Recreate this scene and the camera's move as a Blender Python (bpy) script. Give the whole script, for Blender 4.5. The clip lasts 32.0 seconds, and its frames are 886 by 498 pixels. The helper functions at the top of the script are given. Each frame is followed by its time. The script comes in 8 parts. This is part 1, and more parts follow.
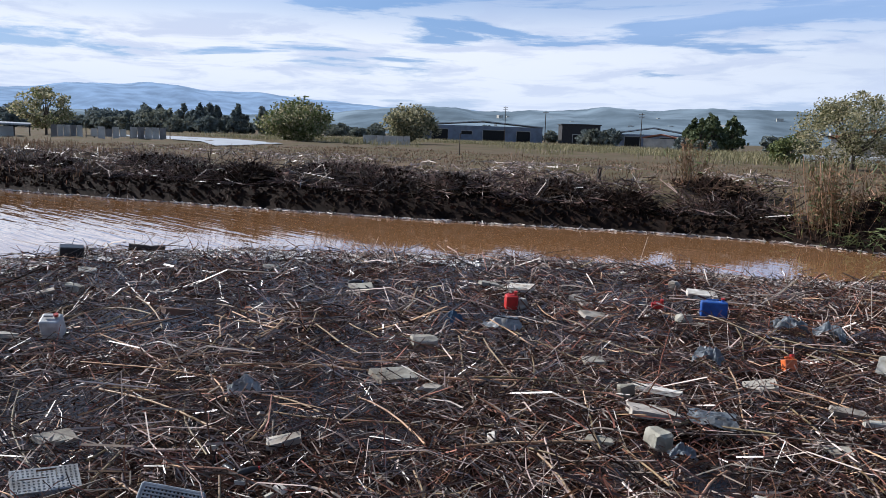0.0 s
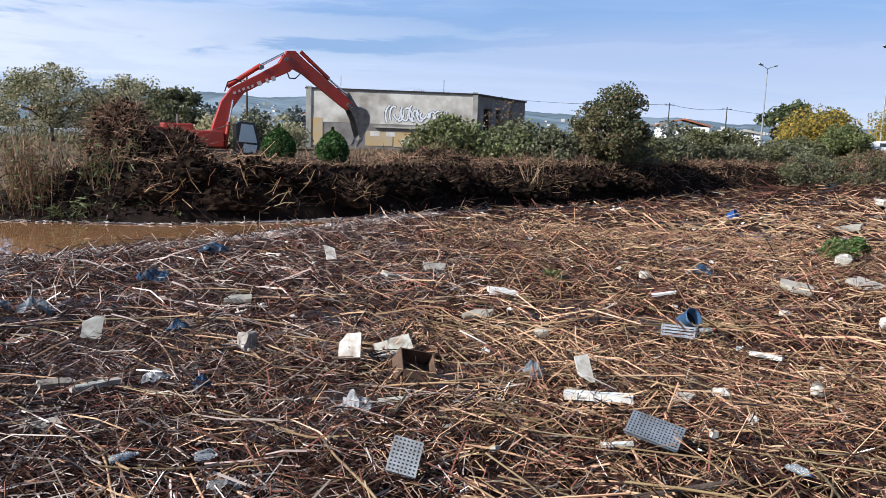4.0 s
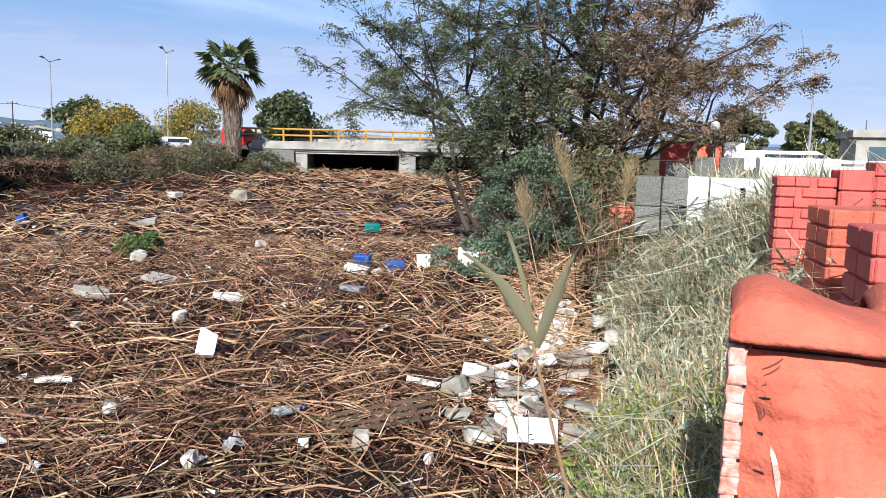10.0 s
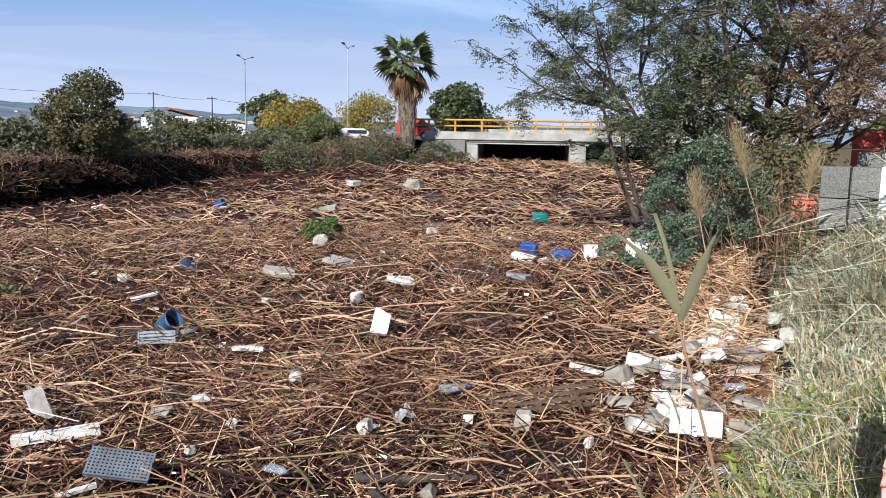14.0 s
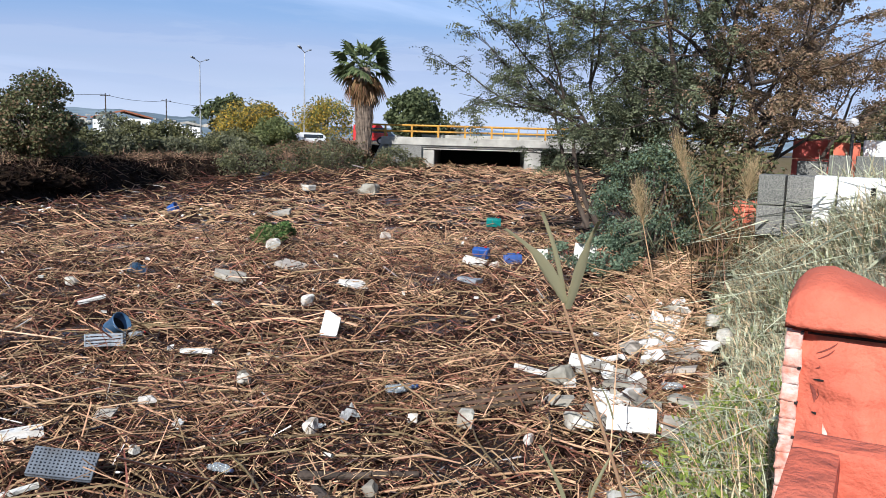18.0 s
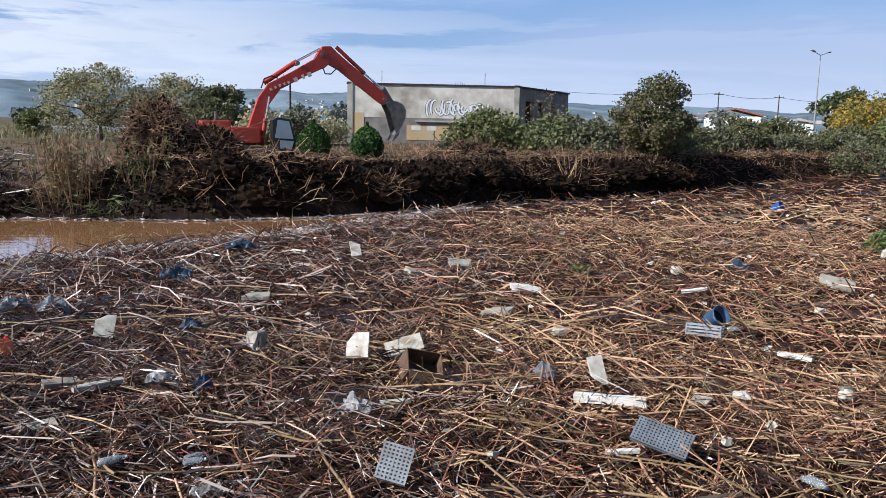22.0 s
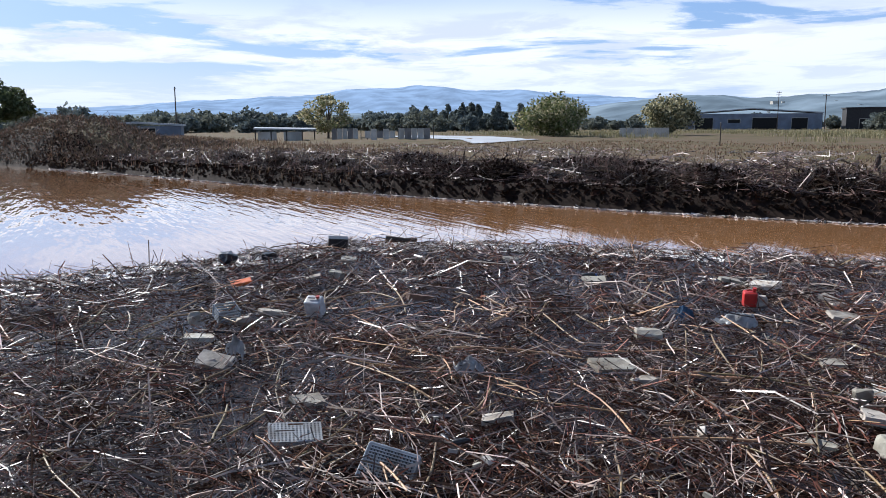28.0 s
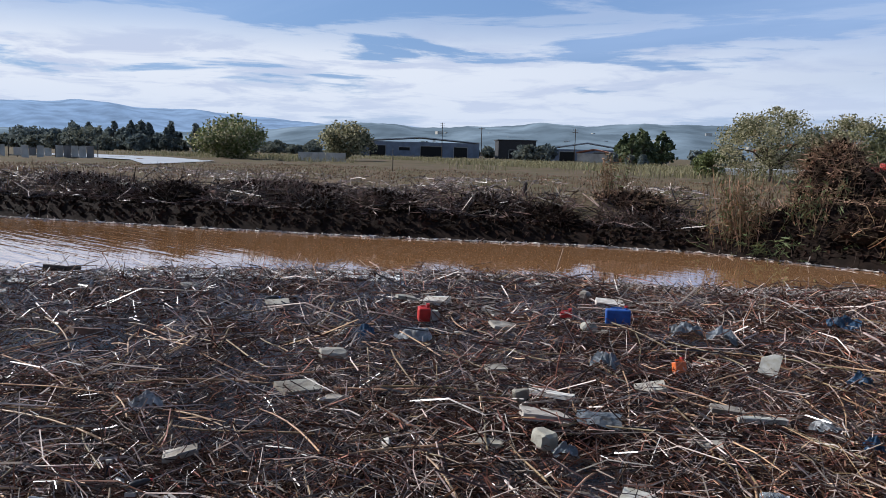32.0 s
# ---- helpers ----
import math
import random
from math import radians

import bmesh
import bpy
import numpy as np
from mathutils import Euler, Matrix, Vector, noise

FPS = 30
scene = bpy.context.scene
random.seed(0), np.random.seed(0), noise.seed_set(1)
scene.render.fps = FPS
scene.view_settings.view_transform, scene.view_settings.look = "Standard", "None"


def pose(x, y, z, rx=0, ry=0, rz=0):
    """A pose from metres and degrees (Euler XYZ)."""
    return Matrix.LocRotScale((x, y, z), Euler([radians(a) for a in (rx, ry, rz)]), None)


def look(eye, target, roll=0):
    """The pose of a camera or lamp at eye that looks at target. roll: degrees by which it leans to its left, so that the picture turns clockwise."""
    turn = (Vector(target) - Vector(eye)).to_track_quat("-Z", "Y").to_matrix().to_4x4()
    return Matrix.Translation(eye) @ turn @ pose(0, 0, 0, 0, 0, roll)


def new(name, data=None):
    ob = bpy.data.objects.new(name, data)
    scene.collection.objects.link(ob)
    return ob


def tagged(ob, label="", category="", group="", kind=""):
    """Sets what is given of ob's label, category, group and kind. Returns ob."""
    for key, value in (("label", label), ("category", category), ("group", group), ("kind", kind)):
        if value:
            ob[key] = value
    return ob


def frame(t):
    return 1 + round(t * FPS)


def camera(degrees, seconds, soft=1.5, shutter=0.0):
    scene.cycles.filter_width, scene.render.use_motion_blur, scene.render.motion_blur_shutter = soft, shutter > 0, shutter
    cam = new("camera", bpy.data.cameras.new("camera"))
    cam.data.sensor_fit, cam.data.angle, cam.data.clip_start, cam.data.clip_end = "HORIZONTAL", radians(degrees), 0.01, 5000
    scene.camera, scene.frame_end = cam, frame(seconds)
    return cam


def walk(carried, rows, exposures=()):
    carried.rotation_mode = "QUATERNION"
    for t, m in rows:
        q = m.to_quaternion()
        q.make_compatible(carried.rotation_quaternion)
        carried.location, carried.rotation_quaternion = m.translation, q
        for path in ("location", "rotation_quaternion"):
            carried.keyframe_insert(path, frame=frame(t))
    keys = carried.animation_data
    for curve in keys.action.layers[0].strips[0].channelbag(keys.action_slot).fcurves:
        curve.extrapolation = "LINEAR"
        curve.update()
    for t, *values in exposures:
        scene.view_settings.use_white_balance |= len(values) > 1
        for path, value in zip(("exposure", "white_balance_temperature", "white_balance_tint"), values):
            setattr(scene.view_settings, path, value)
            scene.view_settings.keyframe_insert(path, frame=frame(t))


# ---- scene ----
cam = camera(58.4, 32.0, soft=0.5)
PATH = [
    (0, (-0.563, 0.354, 3.415), (-1.972, 1.745, 3.129), 1.9),
    (0.5, (-0.52, 0.423, 3.416), (-1.779, 1.95, 3.125), 1.9),
    (1, (-0.473, 0.468, 3.4), (-1.561, 2.118, 3.091), 1.9),
    (1.5, (-0.421, 0.454, 3.393), (-1.353, 2.197, 3.087), 2.2),
    (2, (-0.404, 0.444, 3.413), (-1.18, 2.265, 3.123), 2.3),
    (2.5, (-0.417, 0.445, 3.413), (-0.979, 2.346, 3.145), 2.4),
    (3, (-0.399, 0.436, 3.417), (-0.715, 2.391, 3.135), 2.5),
    (3.5, (-0.352, 0.469, 3.415), (-0.363, 2.447, 3.118), 2.2),
    (4, (-0.244, 0.524, 3.423), (0.019, 2.485, 3.134), 2.0),
    (4.5, (-0.149, 0.554, 3.424), (0.313, 2.479, 3.141), 2.1),
    (6.5, (0.015, 0.868, 3.46), (1.264, 2.394, 3.123), 1.7),
    (7, (0.252, 0.942, 3.448), (1.565, 2.409, 3.096), 1.7),
    (7.5, (0.457, 1.059, 3.42), (1.876, 2.424, 3.07), 1.8),
    (8, (0.554, 1.141, 3.416), (2.097, 2.379, 3.118), 1.4),
    (8.5, (0.611, 1.227, 3.425), (2.223, 2.382, 3.166), 0.9),
    (9, (0.65, 1.255, 3.428), (2.28, 2.386, 3.176), 1.0),
    (9.5, (0.722, 1.271, 3.438), (2.349, 2.406, 3.186), 1.2),
    (10, (0.779, 1.288, 3.435), (2.402, 2.429, 3.186), 1.3),
    (10.5, (0.808, 1.298, 3.433), (2.414, 2.463, 3.186), 1.3),
    (11, (0.772, 1.287, 3.43), (2.332, 2.516, 3.2), 1.5),
    (11.5, (0.744, 1.282, 3.431), (2.258, 2.571, 3.208), 1.6),
    (12, (0.726, 1.267, 3.423), (2.192, 2.608, 3.192), 1.4),
    (12.5, (0.706, 1.257, 3.421), (2.122, 2.647, 3.17), 1.2),
    (13, (0.682, 1.208, 3.432), (2.055, 2.637, 3.162), 1.0),
    (13.5, (0.621, 1.126, 3.44), (1.969, 2.577, 3.16), 1.0),
    (15.5, (0.503, 0.963, 3.424), (1.841, 2.422, 3.139), 1.0),
    (16, (0.527, 0.851, 3.421), (1.831, 2.335, 3.112), 1.3),
    (16.5, (0.555, 0.778, 3.433), (1.817, 2.296, 3.112), 1.5),
    (17, (0.564, 0.806, 3.424), (1.897, 2.269, 3.133), 1.9),
    (17.5, (0.575, 0.81, 3.434), (2.007, 2.179, 3.163), 1.7),
    (18, (0.516, 0.804, 3.442), (1.936, 2.186, 3.176), 1.6),
    (18.5, (0.446, 0.792, 3.448), (1.763, 2.272, 3.174), 1.6),
    (19, (0.37, 0.83, 3.441), (1.585, 2.394, 3.16), 1.6),
    (19.5, (0.291, 0.811, 3.432), (1.384, 2.458, 3.132), 1.5),
    (20, (0.247, 0.82, 3.434), (1.174, 2.56, 3.1), 1.6),
    (20.5, (0.242, 0.809, 3.426), (0.968, 2.636, 3.061), 1.5),
    (21, (0.328, 0.818, 3.426), (0.835, 2.716, 3.051), 1.4),
    (21.5, (0.34, 0.805, 3.417), (0.647, 2.75, 3.066), 1.3),
    (22, (0.329, 0.777, 3.442), (0.473, 2.748, 3.134), 1.2),
    (22.5, (0.306, 0.763, 3.458), (0.318, 2.745, 3.191), 1.3),
    (23, (0.283, 0.744, 3.452), (0.132, 2.722, 3.198), 1.6),
    (23.5, (0.247, 0.708, 3.452), (-0.133, 2.653, 3.187), 1.7),
    (24, (0.188, 0.665, 3.446), (-0.448, 2.542, 3.176), 1.2),
    (24.5, (0.119, 0.618, 3.447), (-0.682, 2.43, 3.178), 0.5),
    (25, (0.089, 0.604, 3.445), (-0.844, 2.35, 3.158), 0.3),
    (25.5, (0.125, 0.606, 3.455), (-0.947, 2.266, 3.148), 0.6),
    (26, (0.143, 0.61, 3.452), (-1.095, 2.147, 3.131), 0.7),
    (26.5, (0.157, 0.573, 3.465), (-1.253, 1.953, 3.138), 0.4),
    (28.5, (0.085, 0.432, 3.454), (-1.73, 1.22, 3.165), 0.2),
    (29, (0.078, 0.366, 3.468), (-1.743, 1.151, 3.211), 0.9),
    (29.5, (0.051, 0.367, 3.469), (-1.714, 1.279, 3.24), 1.5),
    (30, (0.049, 0.384, 3.46), (-1.633, 1.442, 3.236), 1.7),
    (30.5, (0.066, 0.385, 3.462), (-1.544, 1.549, 3.233), 1.8),
    (31, (0.065, 0.403, 3.457), (-1.47, 1.664, 3.228), 1.7),
    (31.5, (0.067, 0.438, 3.441), (-1.373, 1.806, 3.21), 1.6),
    (32, (0.095, 0.467, 3.446), (-1.21, 1.963, 3.204), 1.5),
]
walk(cam, [(t, look(eye, target, roll)) for t, eye, target, roll in PATH], [(0, 0.36), (1, 0.46), (2, 0.52), (4, 0.48), (9, 0.54), (12, 0.5), (16, 0.42), (20, 0.42), (21, 0.4), (23, 0.42), (24, 0.5), (26, 0.62), (29, 0.46), (30, 0.22), (31, 0.16), (32, 0.2)])
# ---------- world, sun, exposure ----------
SUN_AZ, SUN_EL = radians(-112), radians(33)   # azimuth from +y, negative towards -x
sun_way = Vector((math.sin(SUN_AZ) * math.cos(SUN_EL), math.cos(SUN_AZ) * math.cos(SUN_EL), math.sin(SUN_EL)))
scene.view_settings.use_white_balance = True
scene.view_settings.white_balance_temperature, scene.view_settings.white_balance_tint = 6000, 10


def build_world():
    w = bpy.data.worlds.new("sky")
    scene.world = w
    w.use_nodes = True
    nt = w.node_tree
    nt.nodes.clear()
    N, L = nt.nodes.new, nt.links.new
    out, bg = N("ShaderNodeOutputWorld"), N("ShaderNodeBackground")
    sky = N("ShaderNodeTexSky")
    sky.sky_type, sky.sun_disc = "NISHITA", False
    sky.sun_elevation, sky.sun_rotation = SUN_EL, SUN_AZ
    sky.air_density, sky.dust_density, sky.ozone_density = 1.0, 0.6, 1.6
    co, sep = N("ShaderNodeTexCoord"), N("ShaderNodeSeparateXYZ")
    L(co.outputs["Generated"], sep.inputs[0])

    def mth(op, a, b=None, clamp=False):
        m = N("ShaderNodeMath")
        m.operation, m.use_clamp = op, clamp
        for i, v in enumerate((a, b)):
            if v is None:
                continue
            if isinstance(v, (int, float)):
                m.inputs[i].default_value = v
            else:
                L(v, m.inputs[i])
        return m.outputs[0]

    up = mth("ADD", mth("MAXIMUM", sep.outputs[2], 0.0), 0.085)
    px, py = mth("DIVIDE", sep.outputs[0], up), mth("DIVIDE", sep.outputs[1], up)
    comb = N("ShaderNodeCombineXYZ")
    L(px, comb.inputs[0]), L(py, comb.inputs[1])

    def cloud(scale, detail, rough, dist, shift, turn, stretch):
        mp = N("ShaderNodeMapping")
        mp.inputs["Location"].default_value = shift
        mp.inputs["Rotation"].default_value = (0, 0, turn)
        mp.inputs["Scale"].default_value = stretch
        L(comb.outputs[0], mp.inputs[0])
        n = N("ShaderNodeTexNoise")
        n.inputs["Scale"].default_value, n.inputs["Detail"].default_value = scale, detail
        n.inputs["Roughness"].default_value, n.inputs["Distortion"].default_value = rough, dist
        L(mp.outputs[0], n.inputs["Vector"])
        return n.outputs["Fac"]

    def ramp(v, a, b):
        r = N("ShaderNodeMapRange")
        r.interpolation_type = "SMOOTHSTEP"
        r.inputs["From Min"].default_value, r.inputs["From Max"].default_value = a, b
        L(v, r.inputs["Value"])
        return r.outputs[0]

    def mix(f, a, b):
        m = N("ShaderNodeMix")
        m.data_type = "RGBA"
        L(f, m.inputs["Factor"])
        for i, v in ((6, a), (7, b)):
            if isinstance(v, tuple):
                m.inputs[i].default_value = (*v, 1)
            else:
                L(v, m.inputs[i])
        return m.outputs[2]

    # broken cumulus towards the sun, thin grey-violet sheets away from it
    sunside = ramp(mth("ADD", mth("MULTIPLY", sep.outputs[0], -0.85), mth("MULTIPLY", sep.outputs[1], 0.35)), 0.08, 0.95)
    bearing = N("ShaderNodeMath")
    bearing.operation = "ARCTAN2"
    L(sep.outputs[0], bearing.inputs[0]), L(sep.outputs[1], bearing.inputs[1])
    level, bank = N("ShaderNodeCombineXYZ"), N("ShaderNodeTexNoise")
    L(mth("MULTIPLY", bearing.outputs[0], 3.2), level.inputs[0]), L(mth("MULTIPLY", sep.outputs[2], 26.0), level.inputs[1])
    level.inputs[2].default_value = 2.7
    bank.inputs["Scale"].default_value, bank.inputs["Detail"].default_value = 1.0, 10.0
    bank.inputs["Roughness"].default_value, bank.inputs["Distortion"].default_value = 0.60, 0.3
    L(level.outputs[0], bank.inputs["Vector"])
    broken = bank.outputs["Fac"]
    thin = cloud(0.40, 7.0, 0.52, 0.5, (8.1, 4.2, 0), -0.75, (0.55, 1.6, 1.0))
    shade = cloud(1.5, 6.0, 0.6, 0.4, (1.2, 7.7, 0), 0.3, (1.0, 1.0, 1.0))
    streak = cloud(0.22, 6.0, 0.5, 0.6, (5.7, 2.2, 0), 0.15, (0.7, 1.0, 1.0))
    low = mth("SUBTRACT", 1.0, ramp(sep.outputs[2], 0.10, 0.165))
    amount = mth("ADD", mth("MULTIPLY", ramp(mth("ADD", broken, mth("MULTIPLY", low, 0.085)), 0.49, 0.57), mth("ADD", mth("MULTIPLY", low, 0.7), 0.3)), 0.0)
    amount = mth("MULTIPLY", amount, mth("ADD", mth("MULTIPLY", sunside, 0.9), 0.1), True)
    high = ramp(sep.outputs[2], 0.24, 0.55)
    sheet = mth("MULTIPLY", mth("MULTIPLY", mth("MULTIPLY", ramp(thin, 0.42, 0.68), 0.7), mth("SUBTRACT", 1.0, mth("MULTIPLY", sunside, 0.75))), mth("SUBTRACT", 1.0, mth("MULTIPLY", high, 0.85)))
    grey = mth("MULTIPLY", mth("MULTIPLY", ramp(streak, 0.30, 0.52), mth("SUBTRACT", 1.0, sunside)), mth("SUBTRACT", 1.0, ramp(sep.outputs[2], 0.10, 0.17)))
    veil = mth("SUBTRACT", 0.6, mth("MULTIPLY", high, 0.6))
    c = mix(veil, sky.outputs[0], CLEAR_BLUE)
    c = mix(sheet, c, CLOUD_THIN)
    c = mix(mth("MULTIPLY", grey, 0.75), c, CLOUD_GREY)
    c = mix(amount, c, CLOUD_WHITE)
    shadow = mth("MULTIPLY", mth("MULTIPLY", ramp(shade, 0.45, 0.63), amount), 0.55)
    c = mix(shadow, c, CLOUD_GREY)
    haze = mth("SUBTRACT", 1.0, ramp(sep.outputs[2], 0.0, 0.10))
    c = mix(mth("MULTIPLY", haze, 0.72), c, CLOUD_HAZE)
    L(c, bg.inputs[0])
    bg.inputs[1].default_value = 0.075
    L(bg.outputs[0], out.inputs[0])


CLEAR_BLUE = (2.6, 4.4, 8.2)
CLOUD_WHITE, CLOUD_THIN, CLOUD_GREY, CLOUD_HAZE = (9.4, 9.6, 10.1), (6.7, 8.1, 10.9), (4.8, 5.6, 7.8), (7.2, 8.0, 9.4)
build_world()
sun = new("sun", bpy.data.lights.new("sun", "SUN"))
sun.data.energy, sun.data.angle, sun.data.color = 5.0, radians(0.55), (1.0, 0.95, 0.88)
sun.matrix_world = look(sun_way * 50, (0, 0, 0))


# ---------- materials ----------
def mat(name, base, rough=0.7, var=0.25, scale=6.0, second=None, island=0.0, bump=0.0, bump_scale=40.0, metal=0.0, obj=0.0,
        spec=0.5, trans=0.0, coat=0.0, grime=0.0, grime_col=(0.06, 0.045, 0.03), alpha=None, wet=0.0):
    """Two scales of colour variation, optional variation by island or by object, stains and relief."""
    m = bpy.data.materials.new(name)
    m.use_nodes = True
    nt = m.node_tree
    N, L = nt.nodes.new, nt.links.new
    b = nt.nodes["Principled BSDF"]
    b.inputs["Roughness"].default_value, b.inputs["Metallic"].default_value = rough, metal
    b.inputs["Specular IOR Level"].default_value = spec
    if coat:
        b.inputs["Coat Weight"].default_value, b.inputs["Coat Roughness"].default_value = coat, 0.1
    if trans:
        b.inputs["Transmission Weight"].default_value = trans
    geo = N("ShaderNodeNewGeometry")
    second = second or tuple(c * 0.55 for c in base)

    def noise_tex(s, d):
        n = N("ShaderNodeTexNoise")
        n.inputs["Scale"].default_value, n.inputs["Detail"].default_value = s, d
        L(geo.outputs["Position"], n.inputs["Vector"])
        return n.outputs["Fac"]

    def rng(v, a, b2, lo=0.0, hi=1.0):
        r = N("ShaderNodeMapRange")
        r.inputs["From Min"].default_value, r.inputs["From Max"].default_value = a, b2
        r.inputs["To Min"].default_value, r.inputs["To Max"].default_value = lo, hi
        L(v, r.inputs["Value"])
        return r.outputs[0]

    def mix(f, a, c):
        x = N("ShaderNodeMix")
        x.data_type = "RGBA"
        L(f, x.inputs["Factor"])
        for i, v in ((6, a), (7, c)):
            if isinstance(v, tuple):
                x.inputs[i].default_value = (*v, 1)
            else:
                L(v, x.inputs[i])
        return x.outputs[2]

    col = mix(rng(noise_tex(scale, 5.0), 0.36, 0.66, 0.0, min(1.0, var * 2.2)), tuple(base), tuple(second))
    if island or obj:
        src = geo.outputs["Random Per Island"]
        if obj:
            src = N("ShaderNodeObjectInfo").outputs["Random"]
        h = N("ShaderNodeHueSaturation")
        L(rng(src, 0.0, 1.0, 1 - (island or obj), 1 + 0.75 * (island or obj)), h.inputs["Value"])
        L(rng(src, 0.0, 1.0, 0.5 + 0.02, 0.5 - 0.02), h.inputs["Hue"])
        L(col, h.inputs["Color"])
        col = h.outputs[0]
    if grime:
        col = mix(rng(noise_tex(scale * 0.37, 7.0), 0.60 - 0.25 * grime, 0.78 - 0.2 * grime, 0.0, min(0.95, 0.5 + grime * 0.5)), col, tuple(grime_col))
    L(col, b.inputs["Base Color"])
    fine = noise_tex(bump_scale, 6.0)
    L(rng(fine, 0.3, 0.7, max(0.02, rough - 0.12), min(1.0, rough + 0.12)), b.inputs["Roughness"])
    if wet:
        L(rng(noise_tex(0.55, 4.0), 0.45, 0.62, rough, rough - wet), b.inputs["Roughness"])
    if bump:
        bp = N("ShaderNodeBump")
        bp.inputs["Strength"].default_value, bp.inputs["Distance"].default_value = bump, 0.02
        L(fine, bp.inputs["Height"])
        L(bp.outputs[0], b.inputs["Normal"])
    return m


def leaf_mat(name, a, c, island=0.45, rough=0.5, trans=0.25):
    """Leaves: colour by island, a little light comes through."""
    m = mat(name, a, rough, 0.4, 1.2, second=c, island=island, spec=0.2)
    nt = m.node_tree
    b, out = nt.nodes["Principled BSDF"], nt.nodes["Material Output"]
    tr, mx = nt.nodes.new("ShaderNodeBsdfTranslucent"), nt.nodes.new("ShaderNodeMixShader")
    mx.inputs[0].default_value = trans
    nt.links.new(b.inputs["Base Color"].links[0].from_socket, tr.inputs[0])
    nt.links.new(b.outputs[0], mx.inputs[1]), nt.links.new(tr.outputs[0], mx.inputs[2])
    nt.links.new(mx.outputs[0], out.inputs[0])
    return m


M = {}
M["soil"] = mat("dark damp soil", (0.024, 0.015, 0.011), 0.97, 0.5, 2.2, second=(0.012, 0.008, 0.006), bump=0.9, bump_scale=9, spec=0.1)
M["field"] = mat("dry brown field", (0.135, 0.098, 0.066), 0.95, 0.5, 0.35, second=(0.10, 0.085, 0.045), bump=0.8, bump_scale=5, grime=0.35, grime_col=(0.13, 0.098, 0.055), spec=0.1)
M["matt"] = mat("sodden plant litter", (0.034, 0.017, 0.012), 0.92, 0.5, 2.5, second=(0.012, 0.006, 0.005), bump=1.0, bump_scale=22, spec=0.06)
M["wetmud"] = mat("wet shining mud between the stalks", (0.030, 0.016, 0.012), 0.26, 0.5, 2.5, second=(0.012, 0.008, 0.007), bump=0.7, bump_scale=20, spec=0.38)
M["reed"] = mat("straw-coloured reed stalk", (0.61, 0.412, 0.232), 0.5, 0.45, 0.5, second=(0.345, 0.205, 0.110), island=0.65, spec=0.3)
M["reed_mid"] = mat("brown reed stalk", (0.27, 0.130, 0.075), 0.55, 0.45, 0.6, second=(0.12, 0.052, 0.032), island=0.75, spec=0.2)
# The sky's sheen on the stalks is put into this grey.
M["reed_grey"] = mat("grey-brown reed stalk toned for sky sheen", (0.56, 0.45, 0.375), 0.42, 0.45, 0.6, second=(0.20, 0.145, 0.115), island=0.7, spec=0.6)
M["reed_dark"] = mat("wet brown reed stalk", (0.066, 0.030, 0.019), 0.38, 0.45, 0.7, second=(0.022, 0.011, 0.008), island=0.8, wet=0.14, spec=0.55)
M["litter"] = mat("brown stalk litter", (0.105, 0.048, 0.030), 0.8, 0.5, 0.8, second=(0.024, 0.012, 0.008), island=0.9, spec=0.05)
# Greyer copy of foam_white: weathering, plus backlight put into the colour.
M["foam"] = mat("weathered white polystyrene greyed for backlight", (0.66, 0.63, 0.57), 0.85, 0.4, 9, second=(0.44, 0.39, 0.31), obj=0.25, bump=0.5, bump_scale=90, grime=0.42, grime_col=(0.20, 0.14, 0.09), spec=0.25)
M["foam_white"] = mat("clean white polystyrene", (0.80, 0.79, 0.75), 0.8, 0.3, 9, second=(0.60, 0.55, 0.47), obj=0.15, bump=0.5, bump_scale=90, grime=0.25, grime_col=(0.26, 0.19, 0.12), spec=0.25)
M["foam_tray"] = mat("grey-blue aged polystyrene tray", (0.36, 0.38, 0.40), 0.85, 0.4, 7, second=(0.24, 0.24, 0.24), bump=0.3, bump_scale=90, grime=0.4, grime_col=(0.12, 0.10, 0.08))
M["foam_dirty"] = mat("muddy grey polystyrene", (0.42, 0.385, 0.325), 0.85, 0.4, 6, second=(0.30, 0.27, 0.22), obj=0.2, bump=0.4, bump_scale=110, grime=0.5, grime_col=(0.12, 0.09, 0.06))
M["bluep"] = mat("scuffed blue plastic", (0.03, 0.11, 0.40), 0.45, 0.35, 8, bump=0.1, grime=0.35)
M["dblue"] = mat("dull dark blue plastic", (0.05, 0.12, 0.22), 0.4, 0.3, 8, grime=0.3)
M["redp"] = mat("bright red plastic", (0.56, 0.035, 0.03), 0.45, 0.3, 8, grime=0.3)
M["orangep"] = mat("orange plastic", (0.72, 0.16, 0.04), 0.4, 0.2, 8, grime=0.2)
M["greenp"] = mat("teal plastic", (0.01, 0.24, 0.22), 0.35, 0.2, 8)
M["whitep"] = mat("white plastic", (0.60, 0.60, 0.60), 0.45, 0.3, 8, grime=0.35)
M["greyp"] = mat("grey plastic", (0.30, 0.33, 0.36), 0.45, 0.3, 8, grime=0.3)
M["blackp"] = mat("black plastic", (0.02, 0.02, 0.022), 0.4, 0.3, 8)
M["clear"] = mat("dull clear plastic bottle", (0.75, 0.80, 0.82), 0.18, 0.15, 9, trans=0.75)
M["wood"] = mat("weathered brown plank", (0.17, 0.105, 0.065), 0.7, 0.5, 4, bump=0.4, bump_scale=60, obj=0.3)
